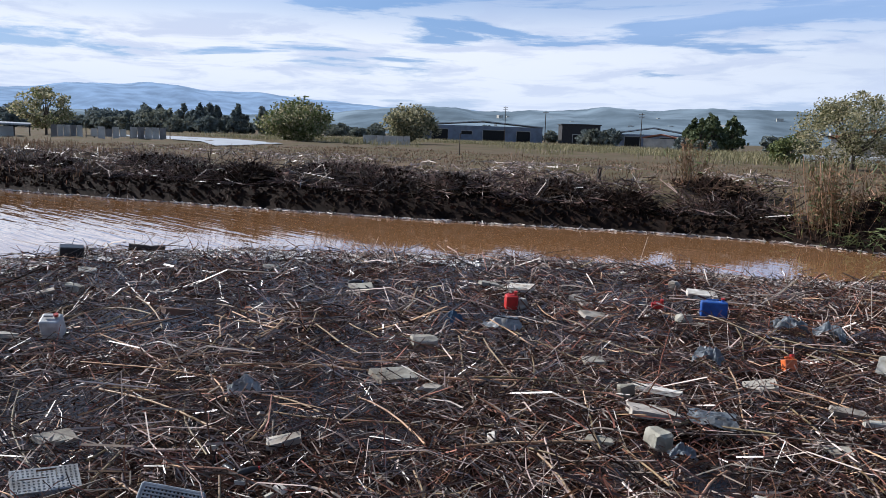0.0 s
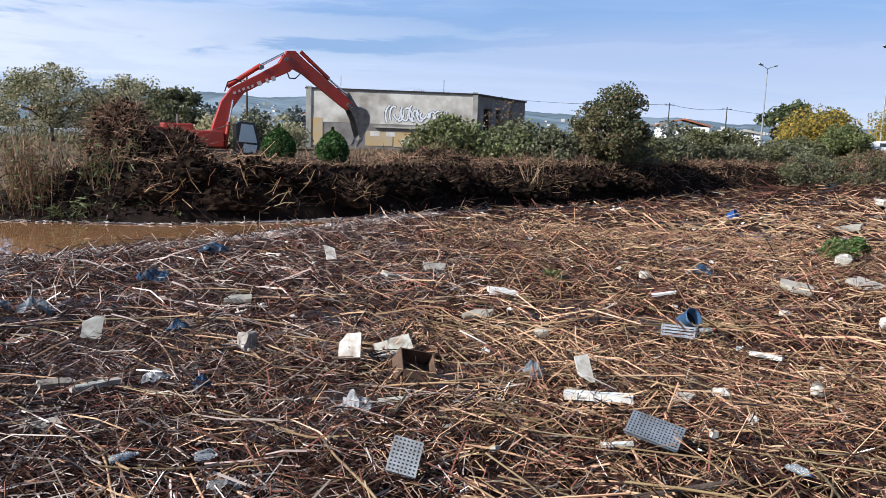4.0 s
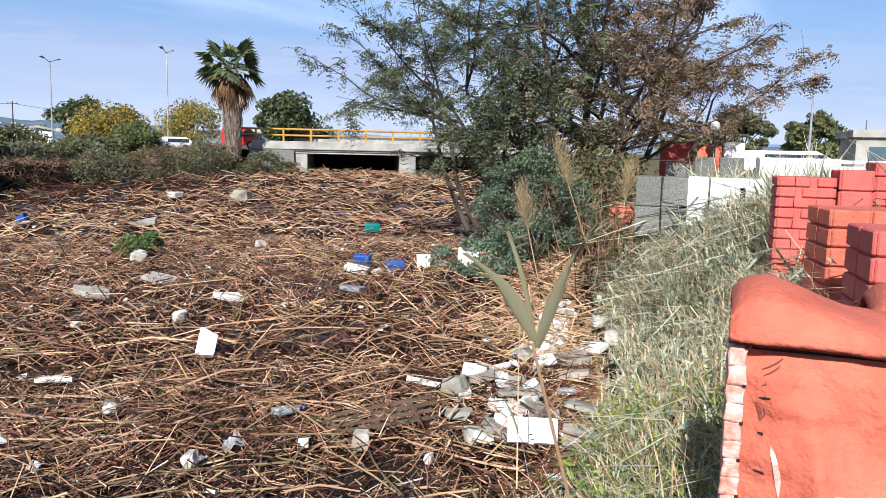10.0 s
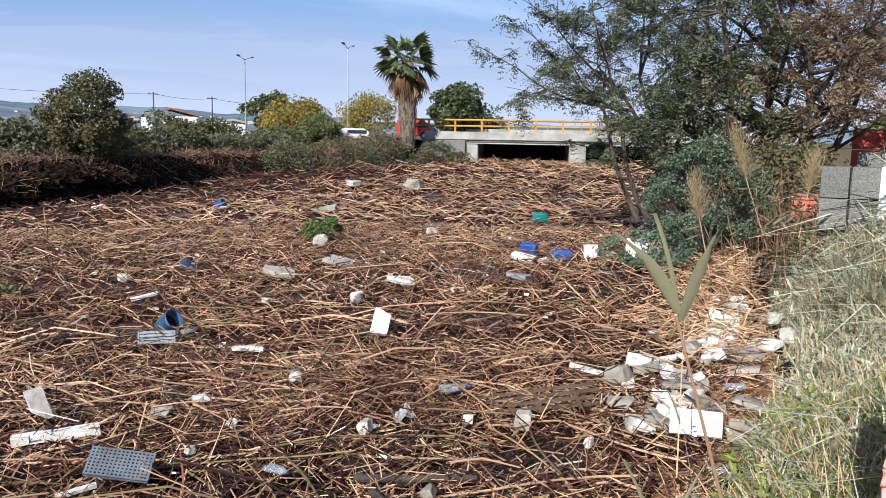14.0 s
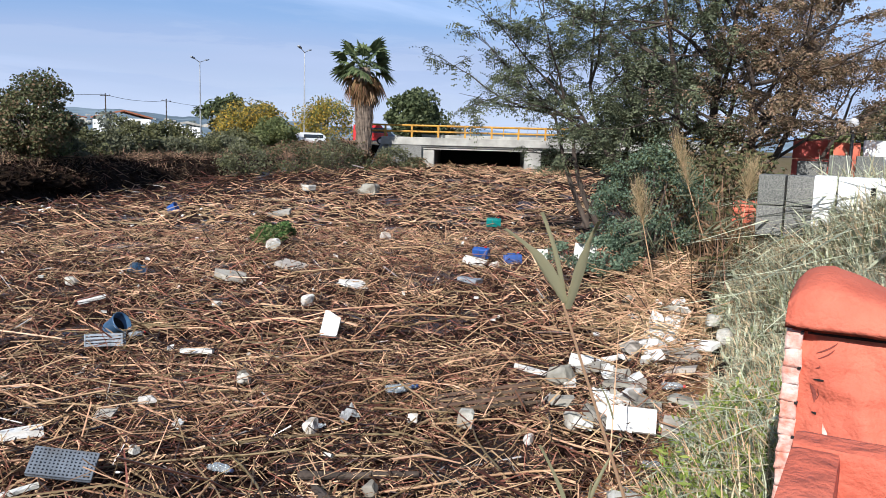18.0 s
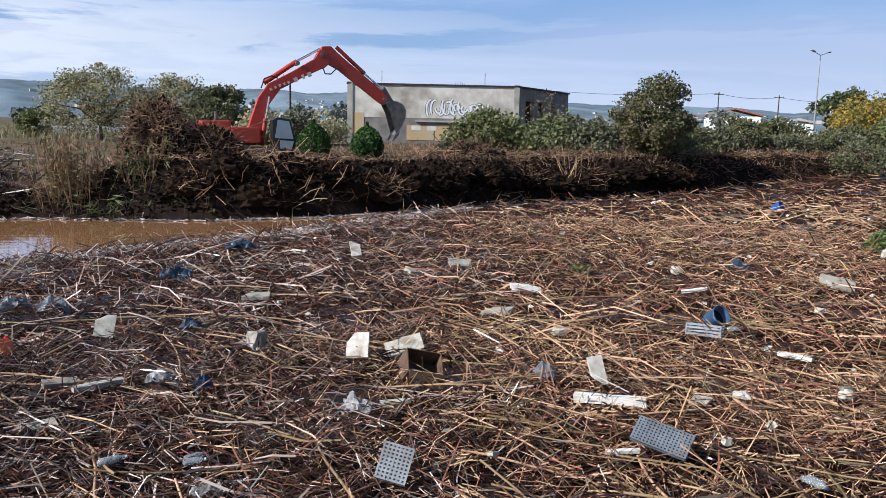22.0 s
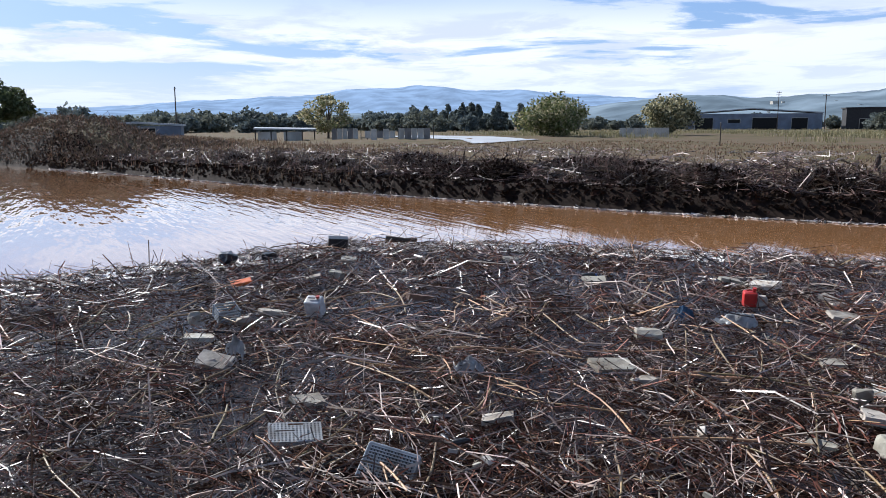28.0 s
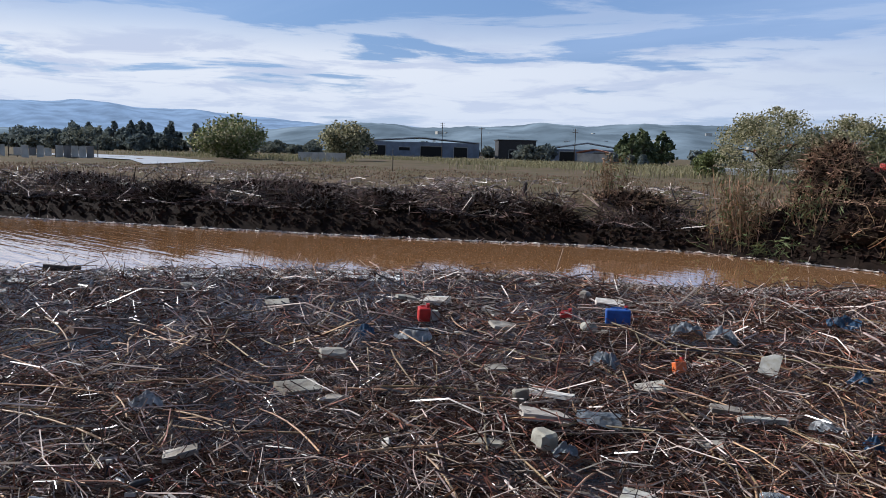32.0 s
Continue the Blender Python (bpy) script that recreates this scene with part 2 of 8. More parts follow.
M["bark"] = mat("grey-brown bark", (0.085, 0.062, 0.047), 0.9, 0.5, 5, bump=0.9, bump_scale=30)


# ---------- helpers ----------
def thing(name, at, label, category, group="", kind="", rz=0.0):
    e = new(name)
    e.matrix_world = Matrix.Translation(at) @ Matrix.Rotation(rz, 4, "Z")
    return tagged(e, label, category, group, kind)


def finish(name, bm, material, smooth=False):
    me = bpy.data.meshes.new(name)
    bm.to_mesh(me)
    bm.free()
    if material:
        me.materials.append(material)
    if smooth:
        me.polygons.foreach_set("use_smooth", [True] * len(me.polygons))
    return me


def part(name, bm, material, parent, label="", smooth=False):
    """One mesh object under a thing or a part; its coordinates are the thing's own."""
    ob = new(name, bm if isinstance(bm, bpy.types.Mesh) else finish(name, bm, material, smooth))
    ob.parent = parent
    return tagged(ob, label)


def solo(name, bm, material, label, category, group="", kind="", smooth=False):
    ob = new(name, bm if isinstance(bm, bpy.types.Mesh) else finish(name, bm, material, smooth))
    return tagged(ob, label, category, group, kind)


def add_box(bm, size, m=None, bevel=0.0, seg=1):
    r = bmesh.ops.create_cube(bm, size=1.0, matrix=(m or Matrix()) @ Matrix.Diagonal((*size, 1)))
    if bevel:
        es = list({e for v in r["verts"] for e in v.link_edges})
        bmesh.ops.bevel(bm, geom=es, offset=bevel, segments=seg, affect="EDGES", profile=0.7)
    return bm


def box(size, m=None, bevel=0.0, seg=1):
    return add_box(bmesh.new(), size, m, bevel, seg)


def add_tube(bm, a, b, r0, r1=None, n=8, caps=True):
    a, b = Vector(a), Vector(b)
    d = b - a
    m = Matrix.Translation((a + b) / 2) @ d.to_track_quat("Z", "Y").to_matrix().to_4x4()
    bmesh.ops.create_cone(bm, cap_ends=caps, segments=n, radius1=r0, radius2=r0 if r1 is None else r1, depth=d.length, matrix=m)
    return bm


def tube(a, b, r0, r1=None, n=8):
    return add_tube(bmesh.new(), a, b, r0, r1, n)


def lathe(profile, n=14, m=None):
    """A turned shape from (radius, height) pairs."""
    bm = bmesh.new()
    rings = []
    for r, z in profile:
        rings.append([bm.verts.new((r * math.cos(2 * math.pi * k / n), r * math.sin(2 * math.pi * k / n), z)) for k in range(n)])
    for p, q in zip(rings, rings[1:]):
        for k in range(n):
            bm.faces.new((p[k], p[(k + 1) % n], q[(k + 1) % n], q[k]))
    bm.faces.new(rings[0][::-1])
    bm.faces.new(rings[-1])
    if m:
        bmesh.ops.transform(bm, matrix=m, verts=bm.verts)
    return bm


def np_mesh(name, verts, faces, material, smooth=False):
    """A mesh from arrays; faces all of one size."""
    me = bpy.data.meshes.new(name)
    verts, faces = np.asarray(verts, np.float32), np.asarray(faces, np.int32)
    k = faces.shape[1]
    me.vertices.add(len(verts))
    me.vertices.foreach_set("co", verts.ravel())
    me.loops.add(faces.size)
    me.loops.foreach_set("vertex_index", faces.ravel())
    me.polygons.add(len(faces))
    me.polygons.foreach_set("loop_start", np.arange(0, faces.size, k, dtype=np.int32))
    me.polygons.foreach_set("use_smooth", np.full(len(faces), smooth))
    me.update(calc_edges=True)
    me.materials.append(material)
    return me


def unit(v):
    return v / np.maximum(np.linalg.norm(v, axis=-1, keepdims=True), 1e-9)


def stick_mesh(name, a, b, r, material, bend=0.06, seed=1, sides=3):
    """Many thin stalks from a to b, each tapered and bent once (not at all for bend 0), in one mesh."""
    rs = np.random.RandomState(seed)
    n, d = len(a), b - a
    ln = np.linalg.norm(d, axis=1, keepdims=True)
    u = unit(d)
    s = unit(np.cross(u, rs.normal(size=(n, 3))))
    t = np.cross(u, s)
    mid = (a + b) / 2 + s * ln * rs.uniform(-bend, bend, (n, 1)) + t * ln * rs.uniform(-bend, bend, (n, 1))
    r = np.asarray(r).reshape(-1, 1) * np.ones((n, 1))
    rings = []
    levels = ((a, 1.0), (mid, 0.9), (b, 0.65)) if bend else ((a, 1.0), (b, 0.7))
    for c, k in levels:
        for j in range(sides):
            ph = 2 * math.pi * j / sides
            rings.append(c + (s * math.cos(ph) + t * math.sin(ph)) * r * k)
    v = np.stack(rings, 1).reshape(-1, 3)
    f = []
    for lvl in (0, sides)[:len(levels) - 1]:
        for j in range(sides):
            f.append((lvl + j, lvl + (j + 1) % sides, lvl + sides + (j + 1) % sides, lvl + sides + j))
    faces = (np.arange(n)[:, None, None] * len(levels) * sides + np.array(f)[None]).reshape(-1, 4)
    return np_mesh(name, v, faces, material)


def leaf_mesh(name, c, size, material, seed=1, flat=0.0, long=1.6, droop=0.0):
    """Many four-cornered leaves round the points c."""
    rs = np.random.RandomState(seed)
    n = len(c)
    u = rs.normal(size=(n, 3))
    u[:, 2] = u[:, 2] * (1 - flat) - droop
    u = unit(u)
    s = unit(np.cross(u, rs.normal(size=(n, 3)) * (1, 1, 1 - flat) + (0, 0, flat * 2)))
    size = (np.asarray(size) * np.ones(n) * rs.uniform(0.65, 1.35, n)).reshape(-1, 1)
    lift = np.cross(u, s) * size * 0.12
    v = np.stack([c - u * size * long / 2, c + s * size * 0.5 + lift, c + u * size * long / 2, c - s * size * 0.5 + lift], 1).reshape(-1, 3)
    return np_mesh(name, v, np.arange(n * 4).reshape(-1, 4), material)


def blade_mesh(name, base, height, material, seed=1, lean=0.35, width=0.012):
    """Grass blades: three-piece strips that bend over."""
    rs = np.random.RandomState(seed)
    n = len(base)
    h = (np.asarray(height) * np.ones(n) * rs.uniform(0.5, 1.3, n)).reshape(-1, 1)
    ang = rs.uniform(0, 2 * math.pi, n)
    way = np.stack([np.cos(ang), np.sin(ang), np.zeros(n)], 1)
    side = np.stack([-np.sin(ang), np.cos(ang), np.zeros(n)], 1)
    k = rs.uniform(0.1, 1.0, (n, 1)) * lean
    w = np.asarray(width).reshape(-1, 1) * np.ones((n, 1))
    up = np.array([[0, 0, 1.0]])
    p1 = base + up * h * 0.55 + way * h * k * 0.25
    p2 = base + up * h * (1 - k * 0.35) + way * h * k
    v = np.stack([base - side * w, base + side * w, p1 - side * w * 0.8, p1 + side * w * 0.8, p2 - side * w * 0.1, p2 + side * w * 0.1], 1).reshape(-1, 3)
    f = np.array([(0, 1, 3, 2), (2, 3, 5, 4)])
    return np_mesh(name, v, (np.arange(n)[:, None, None] * 6 + f[None]).reshape(-1, 4), material)


def in_poly(x, y, poly):
    inside = np.zeros(np.shape(x), bool)
    for (x0, y0), (x1, y1) in zip(poly, poly[1:] + poly[:1]):
        hit = ((y0 > y) != (y1 > y)) & (x < (x1 - x0) * (y - y0) / (y1 - y0 + 1e-12) + x0)
        inside ^= hit
    return inside


def line_dist(x, y, line):
    best = np.full(np.shape(x), 1e9)
    for (x0, y0), (x1, y1) in zip(line, line[1:]):
        dx, dy = x1 - x0, y1 - y0
        t = np.clip(((x - x0) * dx + (y - y0) * dy) / (dx * dx + dy * dy), 0, 1)
        best = np.minimum(best, np.hypot(x - x0 - t * dx, y - y0 - t * dy))
    return best


def smooth01(v):
    v = np.clip(v, 0, 1)
    return v * v * (3 - 2 * v)


def wave(x, y, s, seed=0.0):
    """Cheap smooth noise of about -1 to 1."""
    a = np.sin(x * s * 1.00 + seed * 1.7 + 1.3 * np.sin(y * s * 0.83 + seed)) + np.sin(y * s * 1.13 + seed * 2.3 + 1.1 * np.sin(x * s * 0.71 - seed))
    b = np.sin((x + y) * s * 2.1 + seed * 3.1) * np.sin((x - y) * s * 1.9 - seed)
    return (a + b) / 3


# ---------- plan ----------
FAR_BANK = [(-420, -120), (-160, -34), (-94, -8), (-61, 6.4), (-41.5, 13.9), (-30, 19.5), (-23, 23.3), (-16.5, 27.6), (-12, 29.5),
            (-6, 29.4), (-2, 31), (3, 34.7), (11, 39.6), (21, 46.2), (30, 49), (42, 51.5), (58, 66), (110, 116)]
NEAR_BANK = [(-420, -330), (-60, -46), (-22, -11), (-9, -3.6), (-3, 1.0), (1.5, 3.2), (5, 3.6), (8.2, 4.7), (11.4, 5.6), (14.5, 7.2), (19.6, 9.9),
             (27, 15), (40, 25), (53, 34), (72, 52), (125, 100)]
CHANNEL = FAR_BANK + NEAR_BANK[::-1]
RAFT = [(-15.5, -7.8), (-19, -3.5), (-19.8, -0.9), (-20.7, 1.9), (-21, 4.6), (-22, 7.6), (-20.6, 11.4), (-18.0, 14.2), (-15.2, 17.0), (-12.7, 18.9), (-8.5, 20.6),
        (-6.5, 22.6), (-3, 26.0), (2.8, 33.3), (5, 36), (11, 39.8), (21, 46.4), (30, 49.2), (42, 52), (50, 56), (60, 44), (53, 34.5), (40, 25.5), (27, 15.5), (19.6, 10.2),
        (14.5, 7.5), (11.4, 5.9), (8.2, 5.0), (5, 3.3), (1.7, 2.7), (-2.7, 0.4), (-8.8, -4.2)]
ROAD = [(44, 140), (47, 104), (50, 75), (54, 53), (63, 32), (74, 6), (84, -30)]
Z_ROAD = 3.0


def ground_z(x, y):
    x, y = np.asarray(x, float), np.asarray(y, float)
    inside = in_poly(x, y, CHANNEL)
    df, dn = line_dist(x, y, FAR_BANK), line_dist(x, y, NEAR_BANK)
    far_side = df < dn
    steep = np.where(far_side, 1.5 + 0.5 * wave(x, y, 0.5, 2), 2.6 + 0.4 * wave(x, y, 0.8, 1))
    crest = np.where(far_side, 1.85, 1.80)
    d_own = np.where(far_side, df, dn)
    rise = crest * np.clip(d_own / steep, 0, 1) ** 0.75
    # downstream the far bank is a low cut and then a slope
    soft = smooth01((-8.5 - x) / 4) * far_side
    saddle = 1 - 0.42 * np.exp(-(((x + 14.5) / 4.0) ** 2)) * (1 - smooth01((df - 3) / 5))
    rise = rise * (1 - soft) + soft * ((0.76 + 0.16 * wave(x, y, 1.1, 6)) * np.clip(df / 0.6, 0, 1) ** 0.6 + 0.74 * smooth01((df - 0.5) / 7.0) + 0.27 * smooth01((df - 8) / 10)) * saddle
    d = np.minimum(df, dn)
    rough = 0.14 * wave(x, y, 0.9, 3) * smooth01(d / 3) + 0.06 * wave(x, y, 2.4, 5) * smooth01(d / 1.5)
    field = -0.25 * smooth01((d - 6) / 20) * far_side
    land = rise + rough * far_side + 0.03 * wave(x, y, 1.6, 8) + field
    # a long low mound on the far side downstream
    mu, mv = (x + 86) * 0.917 + (y - 1.5) * 0.40, -(x + 86) * 0.40 + (y - 1.5) * 0.917
    land = land + far_side * 2.7 * np.exp(-((mu / 12) ** 4) - (mv / 5.0) ** 2) * smooth01(df / 2)
    bank_r = line_dist(x, y, ROAD)
    land = np.maximum(land, Z_ROAD - np.clip((bank_r - 7) / 6, 0, 1) * 1.6 - np.clip((bank_r - 13) / 20, 0, 1) * 2)
    bed = -0.15 - 0.75 * smooth01(d / 2.5)
    return np.where(inside, bed, land)


def raft_z(x, y):
    """Top of the floating litter: level, lumpy, heaped up against the bridge."""
    heap = 1.45 * smooth01((x * 0.72 + y * 0.69 - 40) / 24)
    return 0.07 + 0.03 * wave(x, y, 0.7, 14) + 0.05 * wave(x, y, 1.7, 4) + 0.03 * wave(x, y, 4.3, 9) + heap * (1 + 0.12 * wave(x, y, 0.5, 6)) + 0.75 * np.exp(-((x - 18.2) ** 2 + (y - 10.6) ** 2) / 5.5)


# ---------- ground, water, hills ----------
def axis(spans):
    out = []
    for a, b, s in spans:
        out.append(np.arange(a, b, s))
    return np.concatenate(out + [np.array([spans[-1][1]])])


def build_ground():
    xs = axis([(-4600, -1000, 900), (-1000, -300, 70), (-300, -100, 10), (-100, -40, 1.5), (-40, 40, 0.5), (40, 90, 1.2), (90, 300, 12), (300, 1000, 100), (1000, 4600, 900)])
    ys = axis([(-4600, -600, 800), (-600, -60, 60), (-60, -12, 4), (-12, 56, 0.5), (56, 110, 1.5), (110, 300, 10), (300, 1000, 70), (1000, 4600, 900)])
    X, Y = np.meshgrid(xs, ys)
    Z = ground_z(X, Y)
    n, m = len(xs), len(ys)
    v = np.stack([X, Y, Z], -1).reshape(-1, 3)
    i = (np.arange(m - 1)[:, None] * n + np.arange(n - 1)[None]).reshape(-1)
    f = np.stack([i, i + 1, i + n + 1, i + n], 1)
    me = np_mesh("ground", v, f, M["field"], True)
    me.materials.append(M["soil"])
    c = v[f].mean(1)
    d = np.minimum(line_dist(c[:, 0], c[:, 1], FAR_BANK), line_dist(c[:, 0], c[:, 1], NEAR_BANK))
    me.polygons.foreach_set("material_index", (d < 3.2 + wave(c[:, 0], c[:, 1], 0.7, 2)).astype(np.int32))
    return tagged(new("ground", me), "dark soil banks and dry brown field", "ground", kind="structure")


def water_mat():
    m = bpy.data.materials.new("muddy brown water")
    m.use_nodes = True
    nt = m.node_tree
    N, L = nt.nodes.new, nt.links.new
    b = nt.nodes["Principled BSDF"]
    b.inputs["Base Color"].default_value = (0.42, 0.215, 0.098, 1)
    b.inputs["Specular IOR Level"].default_value = 0.8
    b.inputs["Coat Weight"].default_value, b.inputs["Coat Roughness"].default_value, b.inputs["Coat IOR"].default_value = 1.0, 0.03, 1.33
    b.inputs["Roughness"].default_value = 0.04
    b.inputs["IOR"].default_value = 1.33
    g, mp, n = N("ShaderNodeNewGeometry"), N("ShaderNodeMapping"), N("ShaderNodeTexNoise")
    mp.inputs["Scale"].default_value = (0.30, 2.0, 1)
    mp.inputs["Rotation"].default_value = (0, 0, -0.85)
    L(g.outputs["Position"], mp.inputs[0]), L(mp.outputs[0], n.inputs["Vector"])
    n.inputs["Scale"].default_value, n.inputs["Detail"].default_value = 1.3, 2
    bp = N("ShaderNodeBump")
    bp.inputs["Strength"].default_value, bp.inputs["Distance"].default_value = 0.5, 0.05
    sx, rg = N("ShaderNodeSeparateXYZ"), N("ShaderNodeMapRange")
    L(g.outputs["Position"], sx.inputs[0]), L(sx.outputs[0], rg.inputs["Value"])
    rg.inputs["From Min"].default_value, rg.inputs["From Max"].default_value = -21, -32
    rg.inputs["To Min"].default_value, rg.inputs["To Max"].default_value = 0.10, 1.0
    L(rg.outputs[0], bp.inputs["Strength"])
    L(n.outputs["Fac"], bp.inputs["Height"]), L(bp.outputs[0], b.inputs["Normal"]), L(bp.outputs[0], b.inputs["Coat Normal"])
    return m


M["water"] = water_mat()
build_ground()
bm = bmesh.new()
bm.faces.new([bm.verts.new((x, y, -0.08)) for x, y in ((-420, -330), (125, -60), (125, 120), (-420, 120))])
solo("water", bm, M["water"], "still muddy brown river water reflecting the sky", "water", kind="structure")


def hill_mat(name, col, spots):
    # Distance haze is put into the blue colour, and a faint glow is added.
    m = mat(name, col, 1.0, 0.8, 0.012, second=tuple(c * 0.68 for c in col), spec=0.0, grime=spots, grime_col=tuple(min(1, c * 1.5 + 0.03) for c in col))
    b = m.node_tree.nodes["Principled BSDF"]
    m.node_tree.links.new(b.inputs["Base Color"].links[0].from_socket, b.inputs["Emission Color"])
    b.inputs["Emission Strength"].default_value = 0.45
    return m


def ridge(name, radius, keys, material, label, rough, seed):
    """A range of hills far off: a skyline over the bearing in degrees from +y, clockwise."""
    az = np.radians(np.arange(-130, 131, 0.4))
    kx, kz = [k[0] for k in keys], [k[1] for k in keys]
    top = np.interp(np.degrees(az), kx, kz)
    top = top + rough * (np.sin(az * 31 + seed) + 0.6 * np.sin(az * 67 + seed * 2) + 0.4 * np.sin(az * 143 + seed * 3) + 0.25 * np.sin(az * 411 + seed))
    rings = []
    for k, r in ((0.0, 0.72), (0.45, 0.84), (0.8, 0.93), (1.0, 1.0), (0.6, 1.15)):
        wob = 1 + 0.02 * np.sin(az * 57 + seed + k * 5)
        rings.append(np.stack([np.sin(az) * radius * r * wob, np.cos(az) * radius * r * wob, top * k + (1 - k) * 1.0], 1))
    n = len(az)
    v = np.concatenate(rings)
    i = (np.arange(4)[:, None] * n + np.arange(n - 1)[None]).reshape(-1)
    return tagged(new(name, np_mesh(name, v, np.stack([i, i + 1, i + n + 1, i + n], 1), material, True)), label, "hills", kind="structure")


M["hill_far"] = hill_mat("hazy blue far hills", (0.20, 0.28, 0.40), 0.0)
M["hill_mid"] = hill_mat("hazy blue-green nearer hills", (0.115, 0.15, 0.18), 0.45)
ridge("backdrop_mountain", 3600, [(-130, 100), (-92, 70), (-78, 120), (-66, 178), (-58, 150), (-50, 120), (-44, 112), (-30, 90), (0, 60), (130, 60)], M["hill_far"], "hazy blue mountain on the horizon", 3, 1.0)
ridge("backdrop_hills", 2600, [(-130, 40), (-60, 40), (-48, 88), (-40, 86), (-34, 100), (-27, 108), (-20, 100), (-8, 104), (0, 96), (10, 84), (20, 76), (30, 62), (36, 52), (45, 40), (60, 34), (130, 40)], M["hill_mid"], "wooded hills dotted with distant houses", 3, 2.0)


# ---------- the floating raft of reeds ----------
def build_raft():
    s = 0.33
    xs, ys = np.arange(-24, 62, s), np.arange(-9, 58, s)
    X, Y = np.meshgrid(xs, ys)
    edge = line_dist(X, Y, RAFT + RAFT[:1])
    ins = in_poly(X, Y, RAFT)
    sink = np.where(ins, np.clip(0.5 - edge, 0, 0.5) * 0.14, 0.1 + edge * 0.4)
    Z = raft_z(X, Y) - sink - 0.15 + 0.02 * np.random.RandomState(3).normal(size=X.shape)
    Z = np.where(ins & (edge > 0.5), np.maximum(Z, -0.065), Z)
    keep = ins | (edge < 0.6)
    n, m = len(xs), len(ys)
    i = (np.arange(m - 1)[:, None] * n + np.arange(n - 1)[None]).reshape(-1)
    f = np.stack([i, i + 1, i + n + 1, i + n], 1)
    f = f[keep.reshape(-1)[f].all(1)]
    used = np.unique(f)
    remap = np.full(n * m, -1)
    remap[used] = np.arange(len(used))
    v = np.stack([X, Y, Z], -1).reshape(-1, 3)[used]
    me = np_mesh("debris_raft", v, remap[f], M["matt"], True)
    me.materials.append(M["wetmud"])
    c = v[remap[f]].mean(1)
    me.polygons.foreach_set("material_index", (wave(c[:, 0], c[:, 1], 1.25, 17) + 0.5 * wave(c[:, 0], c[:, 1], 3.1, 4) < -0.45 + 0.9 * smooth01((-4 - c[:, 0]) / 7)).astype(np.int32))
    return tagged(new("debris_raft", me), "raft of sodden brown reed litter filling the river", "debris", kind="structure")


raft = build_raft()


def scatter(rs, n, r0, r1, az0=-104, az1=78):
    """Places on the raft between two distances from the bank where the camera stands, uniform over the area."""
    az = np.radians(rs.uniform(az0, az1, n))
    r = np.sqrt(rs.uniform(r0 * r0, r1 * r1, n))
    x, y = 0.3 + r * np.sin(az), 0.8 + r * np.cos(az)
    ok = in_poly(x, y, RAFT)
    return x[ok], y[ok]


def stalks(n, r0, r1, length, radius, rs, tilt=0.22, lift=0.03):
    x, y = scatter(rs, n, r0, r1)
    # open wet patches, where little lies on the mud
    bare = (wave(x, y, 1.25, 17) + 0.5 * wave(x, y, 3.1, 4) < -0.62 + 0.45 * smooth01((-6 - x) / 6)) & (rs.uniform(size=len(x)) < 0.72)
    x, y = x[~bare], y[~bare]
    k = len(x)
    # many stalks lie crosswise to the view from the origin, near the camera
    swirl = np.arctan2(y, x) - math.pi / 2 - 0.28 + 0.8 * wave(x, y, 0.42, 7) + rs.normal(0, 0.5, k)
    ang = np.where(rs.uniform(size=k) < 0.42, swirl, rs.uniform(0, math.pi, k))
    ln = rs.gamma(2.2, length / 2.2, k).clip(length * 0.2, length * 3.2)
    dirs = np.stack([np.cos(ang), np.sin(ang), rs.normal(0, tilt, k)], 1)
    c = np.stack([x, y, raft_z(x, y) + lift - 0.07 + np.abs(rs.normal(0, 0.10, k))], 1)
    return c - dirs * ln[:, None] / 2, c + dirs * ln[:, None] / 2, rs.gamma(6, 1 / 6, k).clip(0.45, 1.9) * radius


def stalk_tint(a, b, long, rs):
    """Colour class of each stalk: bleached upstream, dark and wet by the open water. Backlight downstream is put into
    these colours too.
    """
    c = (a + b) / 2
    s = smooth01((c[:, 0] * 0.95 - c[:, 1] * 0.12 + 5.5 + 1.6 * wave(c[:, 0], c[:, 1], 0.5, 3)) / 12)
    u = rs.uniform(size=len(a))
    pale = np.where(long, 0.56 - 0.08 * s, 0.32 + 0.14 * s) + 0.30 * smooth01((np.hypot(c[:, 0], c[:, 1]) - 24) / 12)
    pale = pale * np.clip(line_dist(c[:, 0], c[:, 1], FAR_BANK) / 9, 0.3, 1)
    # class 3, mostly downstream, carries the sky's sheen in its grey
    return np.where(u < pale, np.where(rs.uniform(size=len(a)) < s * 1.6 + 0.08, 0, 3), np.where(u < pale + 0.24, 1, 2))


